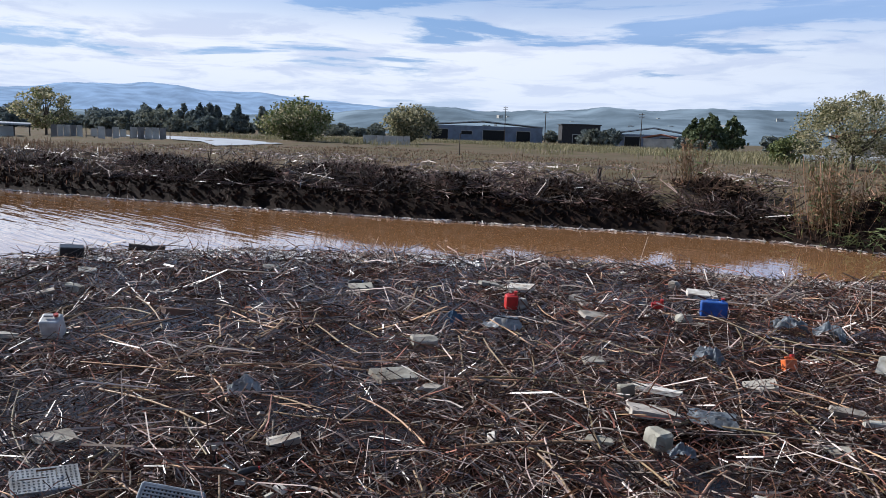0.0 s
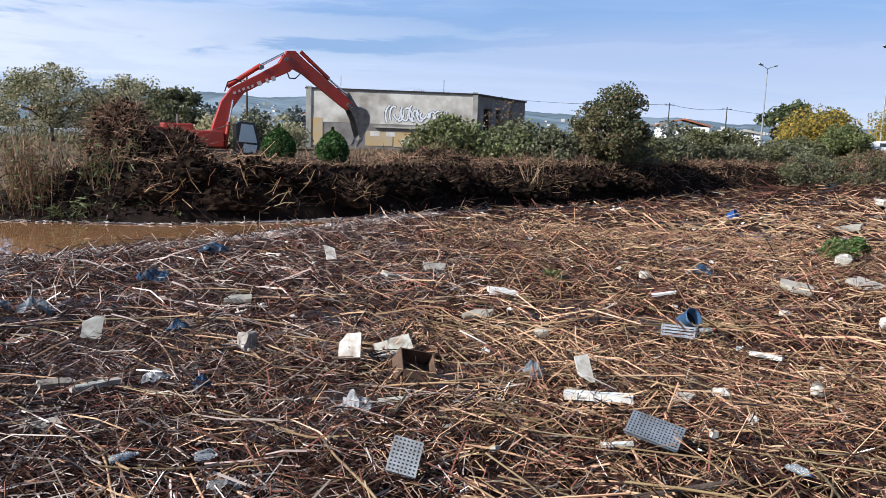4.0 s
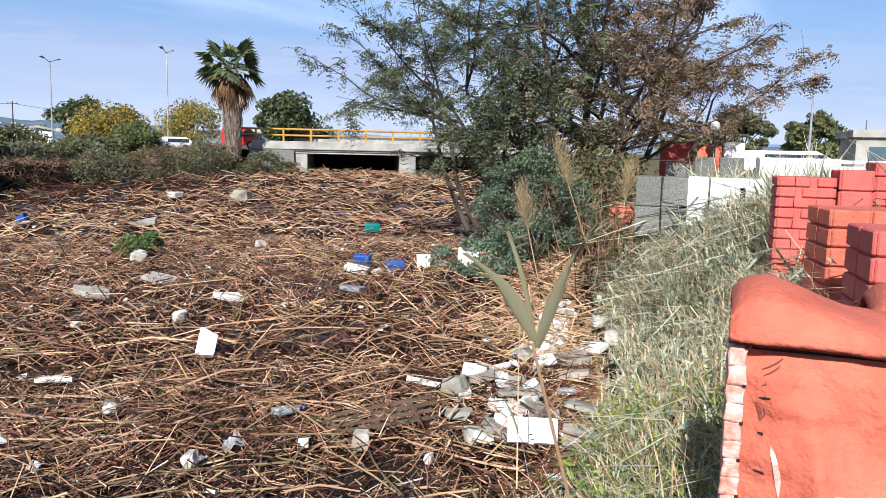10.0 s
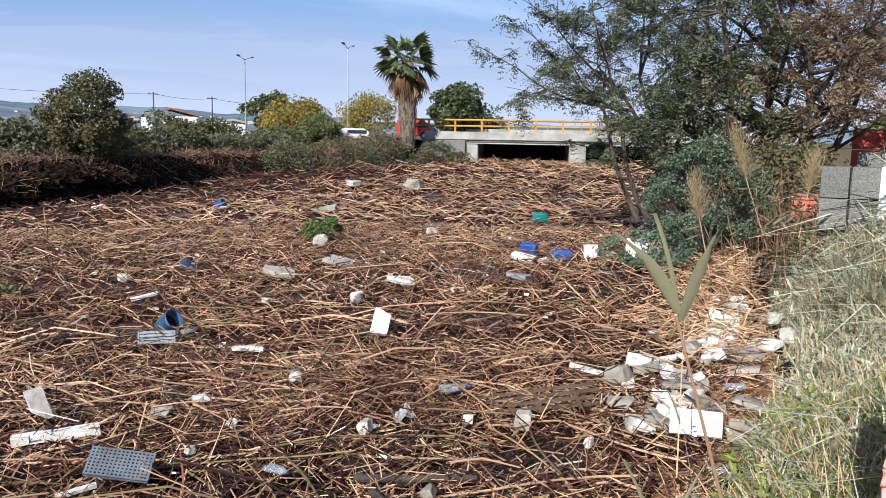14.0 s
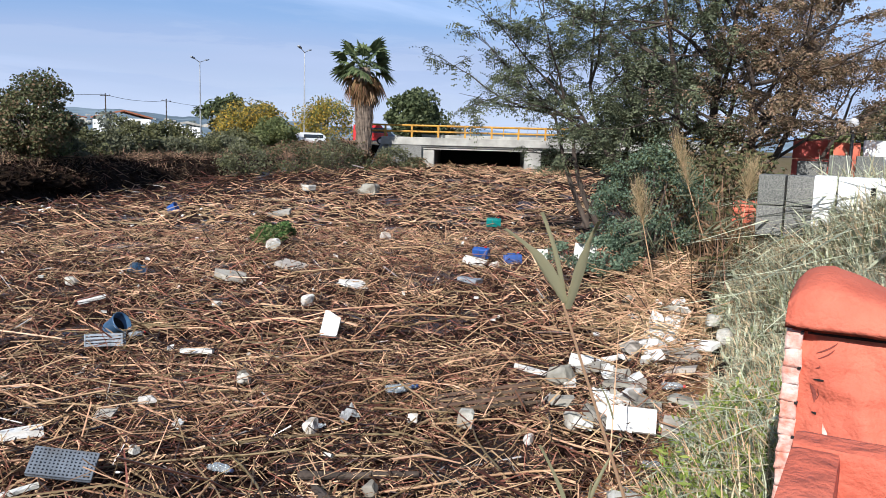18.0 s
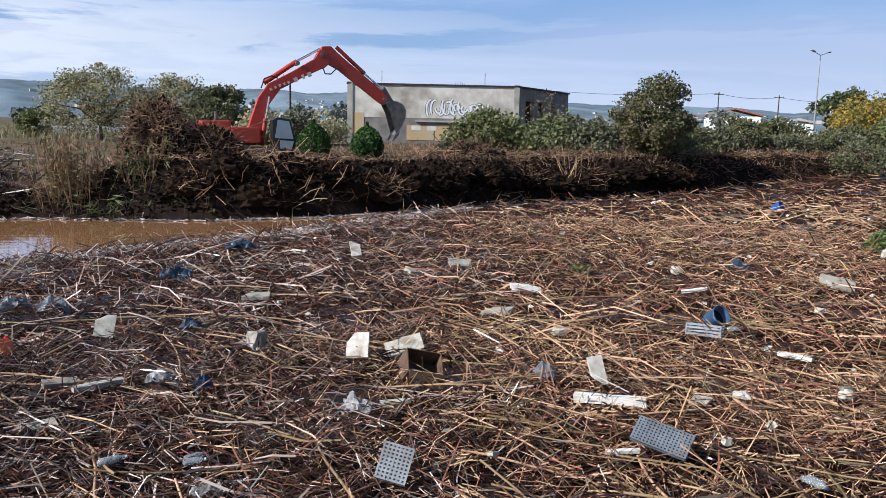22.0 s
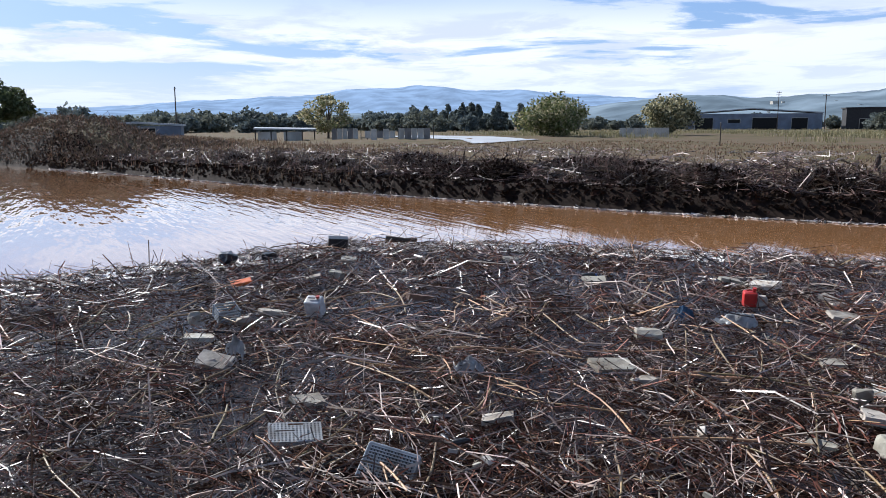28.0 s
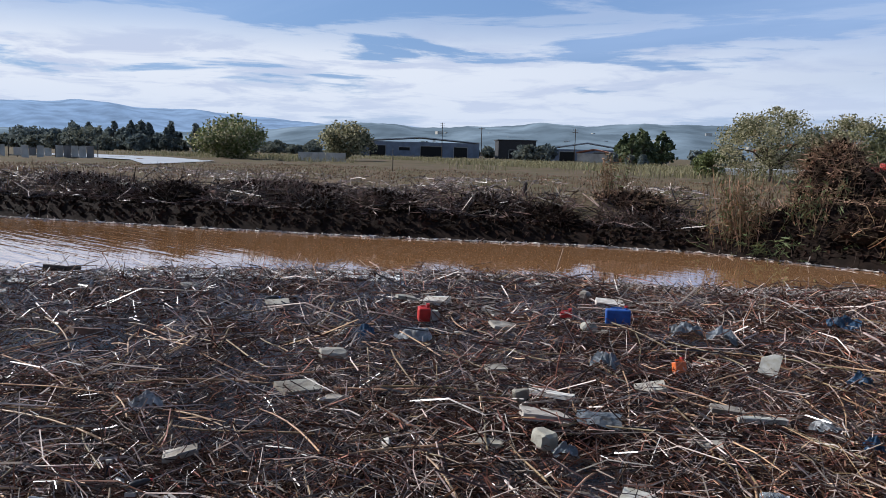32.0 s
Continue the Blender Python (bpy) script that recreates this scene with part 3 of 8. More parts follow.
def build_stalks():
    rs = np.random.RandomState(11)
    sets = [(50000, 4.5, 13, 0.18, 0.0056, 0.6), (6000, 4.5, 13, 0.62, 0.0086, 0.25), (64000, 13, 30, 0.27, 0.0080, 0.55), (9600, 13, 30, 0.80, 0.0112, 0.25), (44000, 30, 66, 0.55, 0.018, 0.3)]
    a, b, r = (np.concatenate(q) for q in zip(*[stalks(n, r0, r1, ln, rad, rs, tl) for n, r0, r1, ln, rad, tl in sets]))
    long = np.linalg.norm(b - a, axis=1) > 0.62
    dry = stalk_tint(a, b, long, rs)
    bent = (np.linalg.norm(b - a, axis=1) > 0.4) & (np.hypot(a[:, 0], a[:, 1]) < 30)
    for nm, pick, m, lab in (("reed_litter", dry == 0, "reed", "bleached straw-coloured reed stalks strewn over the raft"), ("grey_reed_litter", dry == 3, "reed_grey", "reed stalks greyed for sky sheen, strewn over the raft"), ("brown_reed_litter", dry == 1, "reed_mid", "brown broken reed stalks strewn over the raft"),
                             ("wet_reed_litter", dry == 2, "reed_dark", "dark wet reed stalks strewn over the raft")):
        for q, w, bd, sz in ((pick & bent, nm, 0.11, "long "), (pick & ~bent, "short_" + nm, 0.0, "short ")):
            tagged(new(w, stick_mesh(w, a[q], b[q], r[q], M[m], bd, 5)), sz + lab, "reed debris", kind="stuff")
    # short chips and fibres between, dark and pale
    x, y = scatter(rs, 170000, 4.5, 24)
    k = len(x)
    c = np.stack([x, y, raft_z(x, y) - 0.09 + np.abs(rs.normal(0, 0.085, k))], 1)
    cut = int(k * 0.66)
    tagged(new("litter_chips", leaf_mesh("litter_chips", c[:cut], rs.uniform(0.010, 0.026, cut), M["litter"], 6, 0.35, 4.5)), "short dark chips and fibres of broken reed", "reed debris", kind="stuff")
    tagged(new("brown_chips", leaf_mesh("brown_chips", c[cut:], rs.uniform(0.007, 0.017, k - cut), M["reed_mid"], 16, 0.35, 6.0)), "short brown splinters of broken reed", "reed debris", kind="stuff")
    # pale straw heaped up against the near bank below the shrub
    n = 1700
    u = rs.uniform(size=n)
    x, y = 12.0 + 8.5 * u + rs.normal(0, 0.4, n), 6.6 + 4.4 * u + np.abs(rs.normal(0, 0.9, n))
    ok = in_poly(x, y, RAFT)
    x, y = x[ok], y[ok]
    k = len(x)
    c = np.stack([x, y, raft_z(x, y) + np.abs(rs.normal(0, 0.12, k))], 1)
    d = unit(np.stack([rs.normal(size=k), rs.normal(size=k), rs.normal(0, 0.3, k)], 1)) * rs.gamma(3, 0.13, k)[:, None].clip(0.1, 1.3)
    tagged(new("heaped_straw", stick_mesh("heaped_straw", c - d, c + d, rs.uniform(0.006, 0.013, k), M["reed"], 0.1, 18)), "pale straw heaped up against the near bank", "reed debris", kind="stuff")
    # stubs that stand up
    x, y = scatter(rs, 8000, 6, 60)
    k = len(x)
    a = np.stack([x, y, raft_z(x, y) - 0.05], 1)
    d = np.stack([rs.normal(0, 0.5, k), rs.normal(0, 0.5, k), rs.uniform(0.5, 1.0, k)], 1)
    b = a + unit(d) * rs.gamma(3, 0.11, k).clip(0.1, 1.0)[:, None]
    tagged(new("standing_stubs", stick_mesh("standing_stubs", a, b, rs.uniform(0.006, 0.012, k), M["reed_mid"], 0.05, 8)), "snapped reed stubs sticking up out of the raft", "reed debris", kind="stuff")


build_stalks()


# ---------- far bank: roots, stalks and heaps thrown up by the digger ----------
def along(line, n, rs, x0, x1, d0, d1):
    """Random places beside a line, d metres to its left, for x between x0 and x1."""
    pts = np.array(line, float)
    seg = pts[1:] - pts[:-1]
    ln = np.linalg.norm(seg, axis=1)
    ln = ln * ((pts[1:, 0] > x0) & (pts[:-1, 0] < x1))
    k = rs.choice(len(ln), n, p=ln / ln.sum())
    t = rs.uniform(size=n)
    d = rs.uniform(d0, d1, n)
    u = seg[k] / np.linalg.norm(seg[k], axis=1, keepdims=True)
    p = pts[k] + seg[k] * t[:, None] + np.stack([-u[:, 1], u[:, 0]], 1) * d[:, None]
    ok = (p[:, 0] > x0) & (p[:, 0] < x1)
    return p[ok], u[ok], d[ok]


M["bankreed"] = mat("brown dry bank stalks", (0.33, 0.215, 0.130), 0.7, 0.5, 0.6, second=(0.13, 0.080, 0.050), island=0.75, spec=0.15)
M["bankblack"] = mat("black rotten stalks", (0.06, 0.038, 0.026), 0.7, 0.5, 0.6, second=(0.020, 0.013, 0.010), island=0.7, spec=0.1)
M["bankgrey"] = mat("dark wet bank stalks", (0.18, 0.115, 0.085), 0.42, 0.5, 0.6, second=(0.04, 0.028, 0.024), island=0.75, spec=0.3)
M["clod"] = mat("black-brown clods of root and mud", (0.038, 0.023, 0.016), 0.95, 0.5, 3, second=(0.016, 0.010, 0.007), island=0.5, spec=0.05, bump=0.8, bump_scale=20)
M["film"] = mat("white drift foam and edge glare", (0.80, 0.78, 0.76), 0.5, 0.4, 3, second=(0.55, 0.50, 0.46), island=0.3)
M["scum"] = mat("pale drift scum", (0.62, 0.58, 0.55), 0.6, 0.5, 3, second=(0.2, 0.15, 0.11), island=0.6)
M["greenreed"] = leaf_mat("fresh green reed blades", (0.11, 0.145, 0.06), (0.16, 0.16, 0.07))
M["drygrass"] = leaf_mat("dry straw-coloured grass", (0.76, 0.65, 0.42), (0.44, 0.36, 0.21), 0.6, 0.6, 0.2)
M["greygrass"] = leaf_mat("grey-green wiry grass", (0.62, 0.64, 0.46), (0.34, 0.37, 0.24), 0.6, 0.6, 0.2)
M["grass_olive"] = leaf_mat("olive-green grass", (0.36, 0.40, 0.18), (0.20, 0.24, 0.10), 0.5, 0.6, 0.2)
M["deadgrass"] = leaf_mat("dead grey-brown grass", (0.42, 0.34, 0.22), (0.20, 0.16, 0.10), 0.4, 0.7, 0.2)
M["weedgreen"] = leaf_mat("bright yellow-green weed leaves", (0.28, 0.34, 0.07), (0.17, 0.23, 0.05), 0.4, 0.6, 0.3)
M["fieldgrass"] = leaf_mat("dry brown field grass", (0.25, 0.165, 0.108), (0.17, 0.115, 0.068), 0.5, 0.7, 0.15)
M["dryleaf"] = leaf_mat("dry tan reed leaves", (0.28, 0.18, 0.092), (0.17, 0.115, 0.06), 0.45, 0.6, 0.2)
M["marsh"] = leaf_mat("yellow-green marsh grass", (0.31, 0.275, 0.15), (0.20, 0.185, 0.095), 0.4, 0.7, 0.2)


def bank_litter():
    rs = np.random.RandomState(21)
    groups = (("bank_stalks", "bankreed", -14, 48, 11000, 0.30, 0.014, "dry brown stalks spread over the top of the bank"),
              ("wet_bank_stalks", "bankgrey", -70, -12, 19000, 0.33, 0.021, "grey wet stalks heaped on the top of the bank"))
    for nm, m, x0, x1, n, ln, rad, lab in groups:
        p, u, d = along(FAR_BANK, n, rs, x0, x1, 1.0 if x1 < 0 else 1.7, 8.0)
        keep = rs.uniform(size=len(p)) < np.clip(1.6 - d / 5, 0.2, 1) * np.clip((d - 0.4) / 1.6, 0.25, 1)
        p, u, d = p[keep], u[keep], d[keep]
        k = len(p)
        z = ground_z(p[:, 0], p[:, 1])
        c = np.stack([p[:, 0], p[:, 1], z + np.abs(rs.normal(0, 0.12, k))], 1)
        w = np.stack([rs.normal(size=k), rs.normal(size=k), rs.normal(0, 0.35, k)], 1)
        w = unit(w) * rs.gamma(3, ln, k)[:, None].clip(0.2, 2.2)
        tagged(new(nm, stick_mesh(nm, c - w / 2, c + w / 2, rs.uniform(0.5, 1.4, k) * rad, M[m], 0.0, 3)), lab, "reed debris", kind="stuff")
    # stalks that hang down or stand up along the face
    p, u, d = along(FAR_BANK, 3600, rs, -50, 46, 0.1, 1.6)
    k = len(p)
    z = ground_z(p[:, 0], p[:, 1])
    a = np.stack([p[:, 0], p[:, 1], z], 1)
    out = np.stack([u[:, 1], -u[:, 0], np.zeros(k)], 1)
    w = out * rs.uniform(0.1, 0.6, (k, 1)) + np.stack([rs.normal(0, 0.6, k), rs.normal(0, 0.4, k), rs.normal(-0.1, 0.8, k)], 1)
    w = unit(w) * rs.gamma(3, 0.25, k)[:, None].clip(0.2, 1.6)
    tagged(new("hanging_stalks", stick_mesh("hanging_stalks", a, a + w, rs.uniform(0.007, 0.014, k), M["bankblack"], 0.15, 4)), "stalks and roots hanging from the cut bank", "reed debris", kind="stuff")
    # brush and stalks strewn down the face upstream
    p, u, d = along(FAR_BANK, 9000, rs, 2, 50, 0.0, 3.6)
    keep = rs.uniform(size=len(p)) < 0.25 + 0.75 * np.clip(d / 2.0, 0, 1)
    p, u, d = p[keep], u[keep], d[keep]
    k = len(p)
    a = np.stack([p[:, 0], p[:, 1], ground_z(p[:, 0], p[:, 1]) + np.abs(rs.normal(0, 0.16, k))], 1)
    w = unit(np.stack([u[:, 1], -u[:, 0], np.full(k, -0.5)], 1) * 0.5 + rs.normal(0, 0.8, (k, 3)) * (1, 1, 0.5)) * rs.gamma(3, 0.25, k)[:, None].clip(0.2, 2.0)
    low = rs.uniform(size=k) > 0.35 + 0.4 * d / 3.6
    for nm, pick, m, lab in (("bank_brush", ~low, "bankreed", "dry brown brush strewn down the bank"), ("dark_bank_brush", low, "bankblack", "dark rotten brush strewn down the bank")):
        tagged(new(nm, stick_mesh(nm, a[pick] - w[pick] / 2, a[pick] + w[pick] / 2, rs.uniform(0.008, 0.020, pick.sum()), M[m], 0.12, 13)), lab, "reed debris", kind="stuff")
    # clods
    p, u, d = along(FAR_BANK, 26000, rs, -80, 48, 0.0, 3.0)
    k = len(p)
    c = np.stack([p[:, 0], p[:, 1], ground_z(p[:, 0], p[:, 1]) + 0.03], 1)
    tagged(new("soil_clods", leaf_mesh("soil_clods", c, rs.uniform(0.07, 0.24, k), M["clod"], 5, 0.0, 1.2)), "black clods of mud and torn roots on the bank", "soil", kind="stuff")
    # drift line at the foot of the bank and along the raft's edge
    p, u, d = along(FAR_BANK, 4200, rs, -75, 14, -0.45, 0.12)
    q, _, _ = along(RAFT[1:16], 5200, rs, -23, 12, -0.3, 0.5)
    p = np.concatenate([p, q])
    k = len(p)
    c = np.stack([p[:, 0], p[:, 1], np.full(k, -0.05)], 1)
    w = np.stack([rs.normal(size=k), rs.normal(size=k), rs.normal(0, 0.1, k)], 1)
    w = unit(w) * rs.uniform(0.05, 0.3, k)[:, None]
    tagged(new("drift_line", stick_mesh("drift_line", c - w, c + w, rs.uniform(0.01, 0.035, k), M["scum"], 0.0, 9)), "pale scum and twigs along the waterline", "drift debris", kind="stuff")


def edge_glare():
    """Pale scraps that drift against the raft's outer edge, laid thick and white to paint the glare there."""
    rs = np.random.RandomState(23)
    p, _, _ = along(RAFT[1:9], 4200, rs, -24, -14, -1.1, 0.15)
    c = np.stack([p[:, 0], p[:, 1], np.full(len(p), -0.045)], 1)
    tagged(new("drift_film", leaf_mesh("drift_film", c, rs.uniform(0.08, 0.34, len(p)), M["film"], 3, 0.985, 1.5)), "pale drifting scraps and painted glare along the raft's edge", "drift debris", kind="stuff")


def mound_scrub():
    """Matted grey-brown brush over the earth mound."""
    rs = np.random.RandomState(26)
    u, v = rs.uniform(-40, 17, 60000), rs.uniform(-9, 9, 60000)
    x, y = -86 + u * 0.917 - v * 0.40, 1.5 + u * 0.40 + v * 0.917
    ok = ~in_poly(x, y, CHANNEL)
    x, y = x[ok], y[ok]
    k = len(x)
    c = np.stack([x, y, ground_z(x, y) + rs.uniform(-0.05, 0.55, k) * (0.6 + 0.4 * wave(x, y, 0.9, 3))], 1)
    tagged(new("mound_scrub", leaf_mesh("mound_scrub", c[: k // 2], rs.uniform(0.08, 0.2, k // 2), M["scrub"], 6, 0.0, 1.8)), "matted grey-brown brush on the earth mound", "scrub", kind="stuff")
    a = c[k // 2:: 5]
    w = np.stack([rs.normal(0, 0.3, len(a)), rs.normal(0, 0.3, len(a)), rs.uniform(0.2, 0.6, len(a))], 1)
    tagged(new("mound_twigs", stick_mesh("mound_twigs", a, a + w, rs.uniform(0.01, 0.02, len(a)), M["bankreed"], 0.0, 9)), "dry brown twigs standing on the earth mound", "scrub", kind="stuff")


M["scrub"] = leaf_mat("grey-brown dead brush", (0.155, 0.115, 0.085), (0.085, 0.065, 0.045), 0.5, 0.8, 0.1)
mound_scrub()
FLOOD = [(-128, 50), (-90, 47), (-70, 38), (-73, 42), (-86, 56), (-112, 64), (-135, 62)]


def field_grass():
    rs = np.random.RandomState(31)

    def sown(n, x0, x1, y0, y1, test):
        x, y = rs.uniform(x0, x1, n), rs.uniform(y0, y1, n)
        ok = ~in_poly(x, y, CHANNEL) & test(x, y)
        x, y = x[ok], y[ok]
        return np.stack([x, y, ground_z(x, y) - 0.02], 1)

    far = lambda x, y: (line_dist(x, y, FAR_BANK) > 2.2) & ~in_poly(x, y, FLOOD) & (y > np.interp(x, [-170, -94, -23, 0, 40], [-37, -8, 23, 31, 51]))
    b = sown(34000, -75, 4, 0, 62, far)
    tagged(new("field_grass", blade_mesh("field_grass", b, 0.20, M["fieldgrass"], 2, 0.8, 0.028)), "dry brown grass of the fallow field", "grass", kind="stuff")
    b = sown(26000, -150, -10, 72, 150, lambda x, y: wave(x, y, 0.06, 2) > -0.3)
    tagged(new("marsh_grass", blade_mesh("marsh_grass", b, 0.95, M["marsh"], 3, 0.9, 0.035)), "yellow-green reeds and marsh grass beyond the field", "grass", kind="stuff")
    b = sown(34000, -150, -40, -34, 22, lambda x, y: far(x, y) | ((y > 0) & (x > -112)))
    tagged(new("mound_grass", blade_mesh("mound_grass", b, 0.55, M["fieldgrass"], 4, 0.6, 0.022)), "rough dry grass on the earth mound", "grass", kind="stuff")
    b = sown(26000, 0, 52, 34, 76, lambda x, y: (line_dist(x, y, FAR_BANK) > 1.0) & (y > np.interp(x, [0, 11, 30, 42, 58], [33, 40, 49, 52, 66])))
    tagged(new("bank_grass", blade_mesh("bank_grass", b[::2], 0.36, M["fieldgrass"], 5, 0.8, 0.03)), "rough weeds behind the far bank", "grass", kind="stuff")


def field_debris():
    """Drifted stalks left lying in rows over the field."""
    rs = np.random.RandomState(25)
    p, u, d = along(FAR_BANK, 5200, rs, -60, -9, 5.0, 22.0)
    p = p[wave(p[:, 0], p[:, 1], 0.45, 5) > 0.05]
    k = len(p)
    c = np.stack([p[:, 0], p[:, 1], ground_z(p[:, 0], p[:, 1]) + rs.uniform(0.03, 0.16, k)], 1)
    w = unit(np.stack([rs.normal(size=k), rs.normal(size=k), rs.normal(0, 0.25, k)], 1)) * rs.gamma(3, 0.2, k)[:, None].clip(0.15, 1.4)
    tagged(new("field_debris", stick_mesh("field_debris", c - w / 2, c + w / 2, rs.uniform(0.012, 0.028, k), M["reed_grey"], 0.1, 7)), "pale drifted stalks lying over the field", "reed debris", kind="stuff")


bank_litter()
field_debris()
edge_glare()
field_grass()


def heap(at, w, h, n, seed, label, ry=1.0, m="bankreed"):
    """A heap of torn reeds and soil: an uneven mound with stalks stuck all over it."""
    t = thing("debris_heap", at, label, "debris heap")
    rs = np.random.RandomState(seed)
    bm = bmesh.new()
    bmesh.ops.create_icosphere(bm, subdivisions=4, radius=1.0)
    for v in bm.verts:
        k = 1 + 0.22 * noise.noise(v.co * 2.1 + Vector((seed, 0, 0))) + 0.20 * noise.noise(v.co * 6 + Vector((0, seed, 0))) + 0.16 * noise.noise(v.co * 15 + Vector((0, 0, seed)))
        v.co = Vector((v.co.x * w / 2 * k, v.co.y * w / 2 * ry * k, max(-0.2, v.co.z) * h * k))
    part("mound", bm, M["clod"], t)
    az, el = rs.uniform(0, 2 * math.pi, n), rs.uniform(0.0, 1.0, n) ** 0.8 * 1.5
    p = np.stack([np.cos(az) * np.cos(el) * w / 2, np.sin(az) * np.cos(el) * w / 2 * ry, np.sin(el) * h], 1) * rs.uniform(0.9, 1.1, (n, 1))
    d = unit(p * (0.4, 0.4, 0.1) + rs.normal(0, 1.0, (n, 3)) * (1, 1, 0.6)) * rs.gamma(3, 0.13, n)[:, None].clip(0.1, 1.3)
    tagged(part("stalk_tangle", stick_mesh("stalk_tangle", p - d / 2, p + d, rs.uniform(0.006, 0.016, n), M[m], 0.0, seed), None, t, "tangled brown stalks"), kind="stuff")
    m2 = max(n // 2, 420)
    c = p[rs.randint(0, n, m2)] * rs.uniform(0.88, 1.06, (m2, 1)) + rs.normal(0, 0.12, (m2, 3))
    tagged(part("clod_cover", leaf_mesh("clod_cover", c, rs.uniform(0.06, 0.22, m2), M["clod"], seed, 0, 1.1), None, t), kind="stuff")
    return t


heap((-8.8, 33.8, 1.7), 2.7, 2.2, 3600, 3, "tall heap of uprooted reeds and soil on the bank")
heap((-7.1, 34.4, 1.7), 3.0, 1.3, 2200, 4, "dark heap of mud and roots beside the digger")
heap((-17.5, 33.8, 1.1), 4.2, 0.6, 1800, 5, "low dark heap of cut branches on the field", 0.6)
heap((-21.6, 28.4, 0.9), 4.6, 0.55, 1800, 6, "dark hump of mud at the edge of the bank", 0.6, "bankgrey")
heap((-15.2, 31.4, 0.6), 3.6, 0.3, 1500, 7, "black slump of mud at the water's edge", 0.6, "bankgrey")
heap((-31.6, 24.8, 1.1), 11.0, 0.5, 4200, 8, "long pile of wet stalks along the bank", 0.3, "bankgrey")
heap((-42.4, 19.8, 1.1), 11.0, 0.45, 3600, 9, "long pile of wet stalks along the bank", 0.3, "bankgrey")
rr = random.Random(14)
for i, (hx, hy) in enumerate(((-18.6, 28.6), (-25.0, 25.2), (-27.6, 23.6), (-34.6, 20.6), (-37.6, 19.0), (-46.0, 15.6), (-50.5, 13.6), (-55.5, 12.0))):
    heap((hx, hy, float(ground_z(hx, hy)) - 0.1), rr.uniform(2.6, 4.2), rr.uniform(0.4, 0.7), 1300, 70 + i, "dark pile of wet stalks on the bank", rr.uniform(0.5, 0.8), "bankgrey" if i % 3 else "bankblack")
# lumps of torn roots slumped along the cut face below the digger
for i in range(22):
    k = rr.uniform(0, 1)
    hx = -7.0 + 25.0 * (i + 0.5 * k) / 22
    hy = float(np.interp(hx, [q[0] for q in FAR_BANK], [q[1] for q in FAR_BANK])) + rr.uniform(0.5, 1.7)
    hz = float(ground_z(hx, hy))
    heap((hx, hy, hz - 0.35), rr.uniform(1.6, 3.0), rr.uniform(0.5, 0.85), 170, 170 + i, "slumped lump of roots and torn reeds on the cut bank", rr.uniform(0.5, 0.9), "bankblack" if i % 3 else "bankreed")
heap((4.4, 39.2, 1.7), 3.4, 0.75, 1500, 10, "pile of broken brush below the derelict building", 0.6)


def reed_clump(at, w, h, n, seed, label, dry=0.6):
    t = thing("reed_clump", at, label, "reeds")
    rs = np.random.RandomState(seed)
    a = np.stack([rs.normal(0, w / 4, n), rs.normal(0, w / 5, n), np.zeros(n)], 1)
    hh = h * rs.uniform(0.5, 1.05, n)
    b = a + np.stack([rs.normal(0, 0.13, n) * hh + a[:, 0] * 0.3, rs.normal(0, 0.13, n) * hh, hh], 1)
    tagged(part("stalk_tangle", stick_mesh("stalk_tangle", a, b, rs.uniform(0.007, 0.012, n), M["bankreed"], 0.04, seed), None, t, "dry yellow-brown stalks"), kind="stuff")
    k = rs.randint(0, n, n * 7)
    s = rs.uniform(0.25, 1.0, (n * 7, 1))
    c = a[k] + (b[k] - a[k]) * s + rs.normal(0, 0.08, (n * 7, 3))
    cut = int(n * 7 * dry)
    tagged(part("dry_foliage", leaf_mesh("dry_leaves", c[:cut], 0.05, M["dryleaf"], seed, 0, 6.0, 0.3), None, t, "dry straw-coloured leaves"), kind="stuff")
    tagged(part("green_foliage", leaf_mesh("green_leaves", c[cut:], 0.06, M["greenreed"], seed + 1, 0, 6.0, 0.2), None, t, "green blades"), kind="stuff")
    return t


reed_clump((-10.9, 29.9, 0.1), 1.7, 3.0, 130, 41, "tall clump of dry yellow reeds at the water's edge", 0.75)
reed_clump((-8.6, 30.6, 0.5), 1.6, 2.3, 70, 42, "bent reeds half green against the debris heap", 0.45)
reed_clump((-18.2, 32.8, 1.7), 1.6, 1.9, 40, 43, "thin dry brush standing on the field", 0.9)


def fallen_reeds(at, n, spread, ln, seed, material, label, way=None, blades="dryleaf"):
    rs = np.random.RandomState(seed)
    a = np.array(at)[None] + rs.normal(0, 1, (n, 3)) * np.array(spread)[None]
    d = rs.normal(0, 1, (n, 3)) * (0.8, 0.5, 0.45) + np.array(way or (0, 0, 0))
    d = unit(d) * rs.uniform(0.4, 1.2, (n, 1)) * ln
    t = thing("fallen_reeds", at, label, "reeds")
    tagged(part("stalk_tangle", stick_mesh("stalk_tangle", a - np.array(at), a + d - np.array(at), rs.uniform(0.010, 0.017, n), M[material], 0.12, seed), None, t), kind="stuff")
    k = rs.randint(0, n, n * (6 if blades == "greenreed" else 2))
    c = a[k] + d[k] * rs.uniform(0.2, 1, (len(k), 1)) - np.array(at)
    tagged(part("blade_tangle", leaf_mesh("blade_tangle", c, 0.05, M[blades], seed, 0, 7.0, 0.35), None, t, "drooping blades"), kind="stuff")
    return t


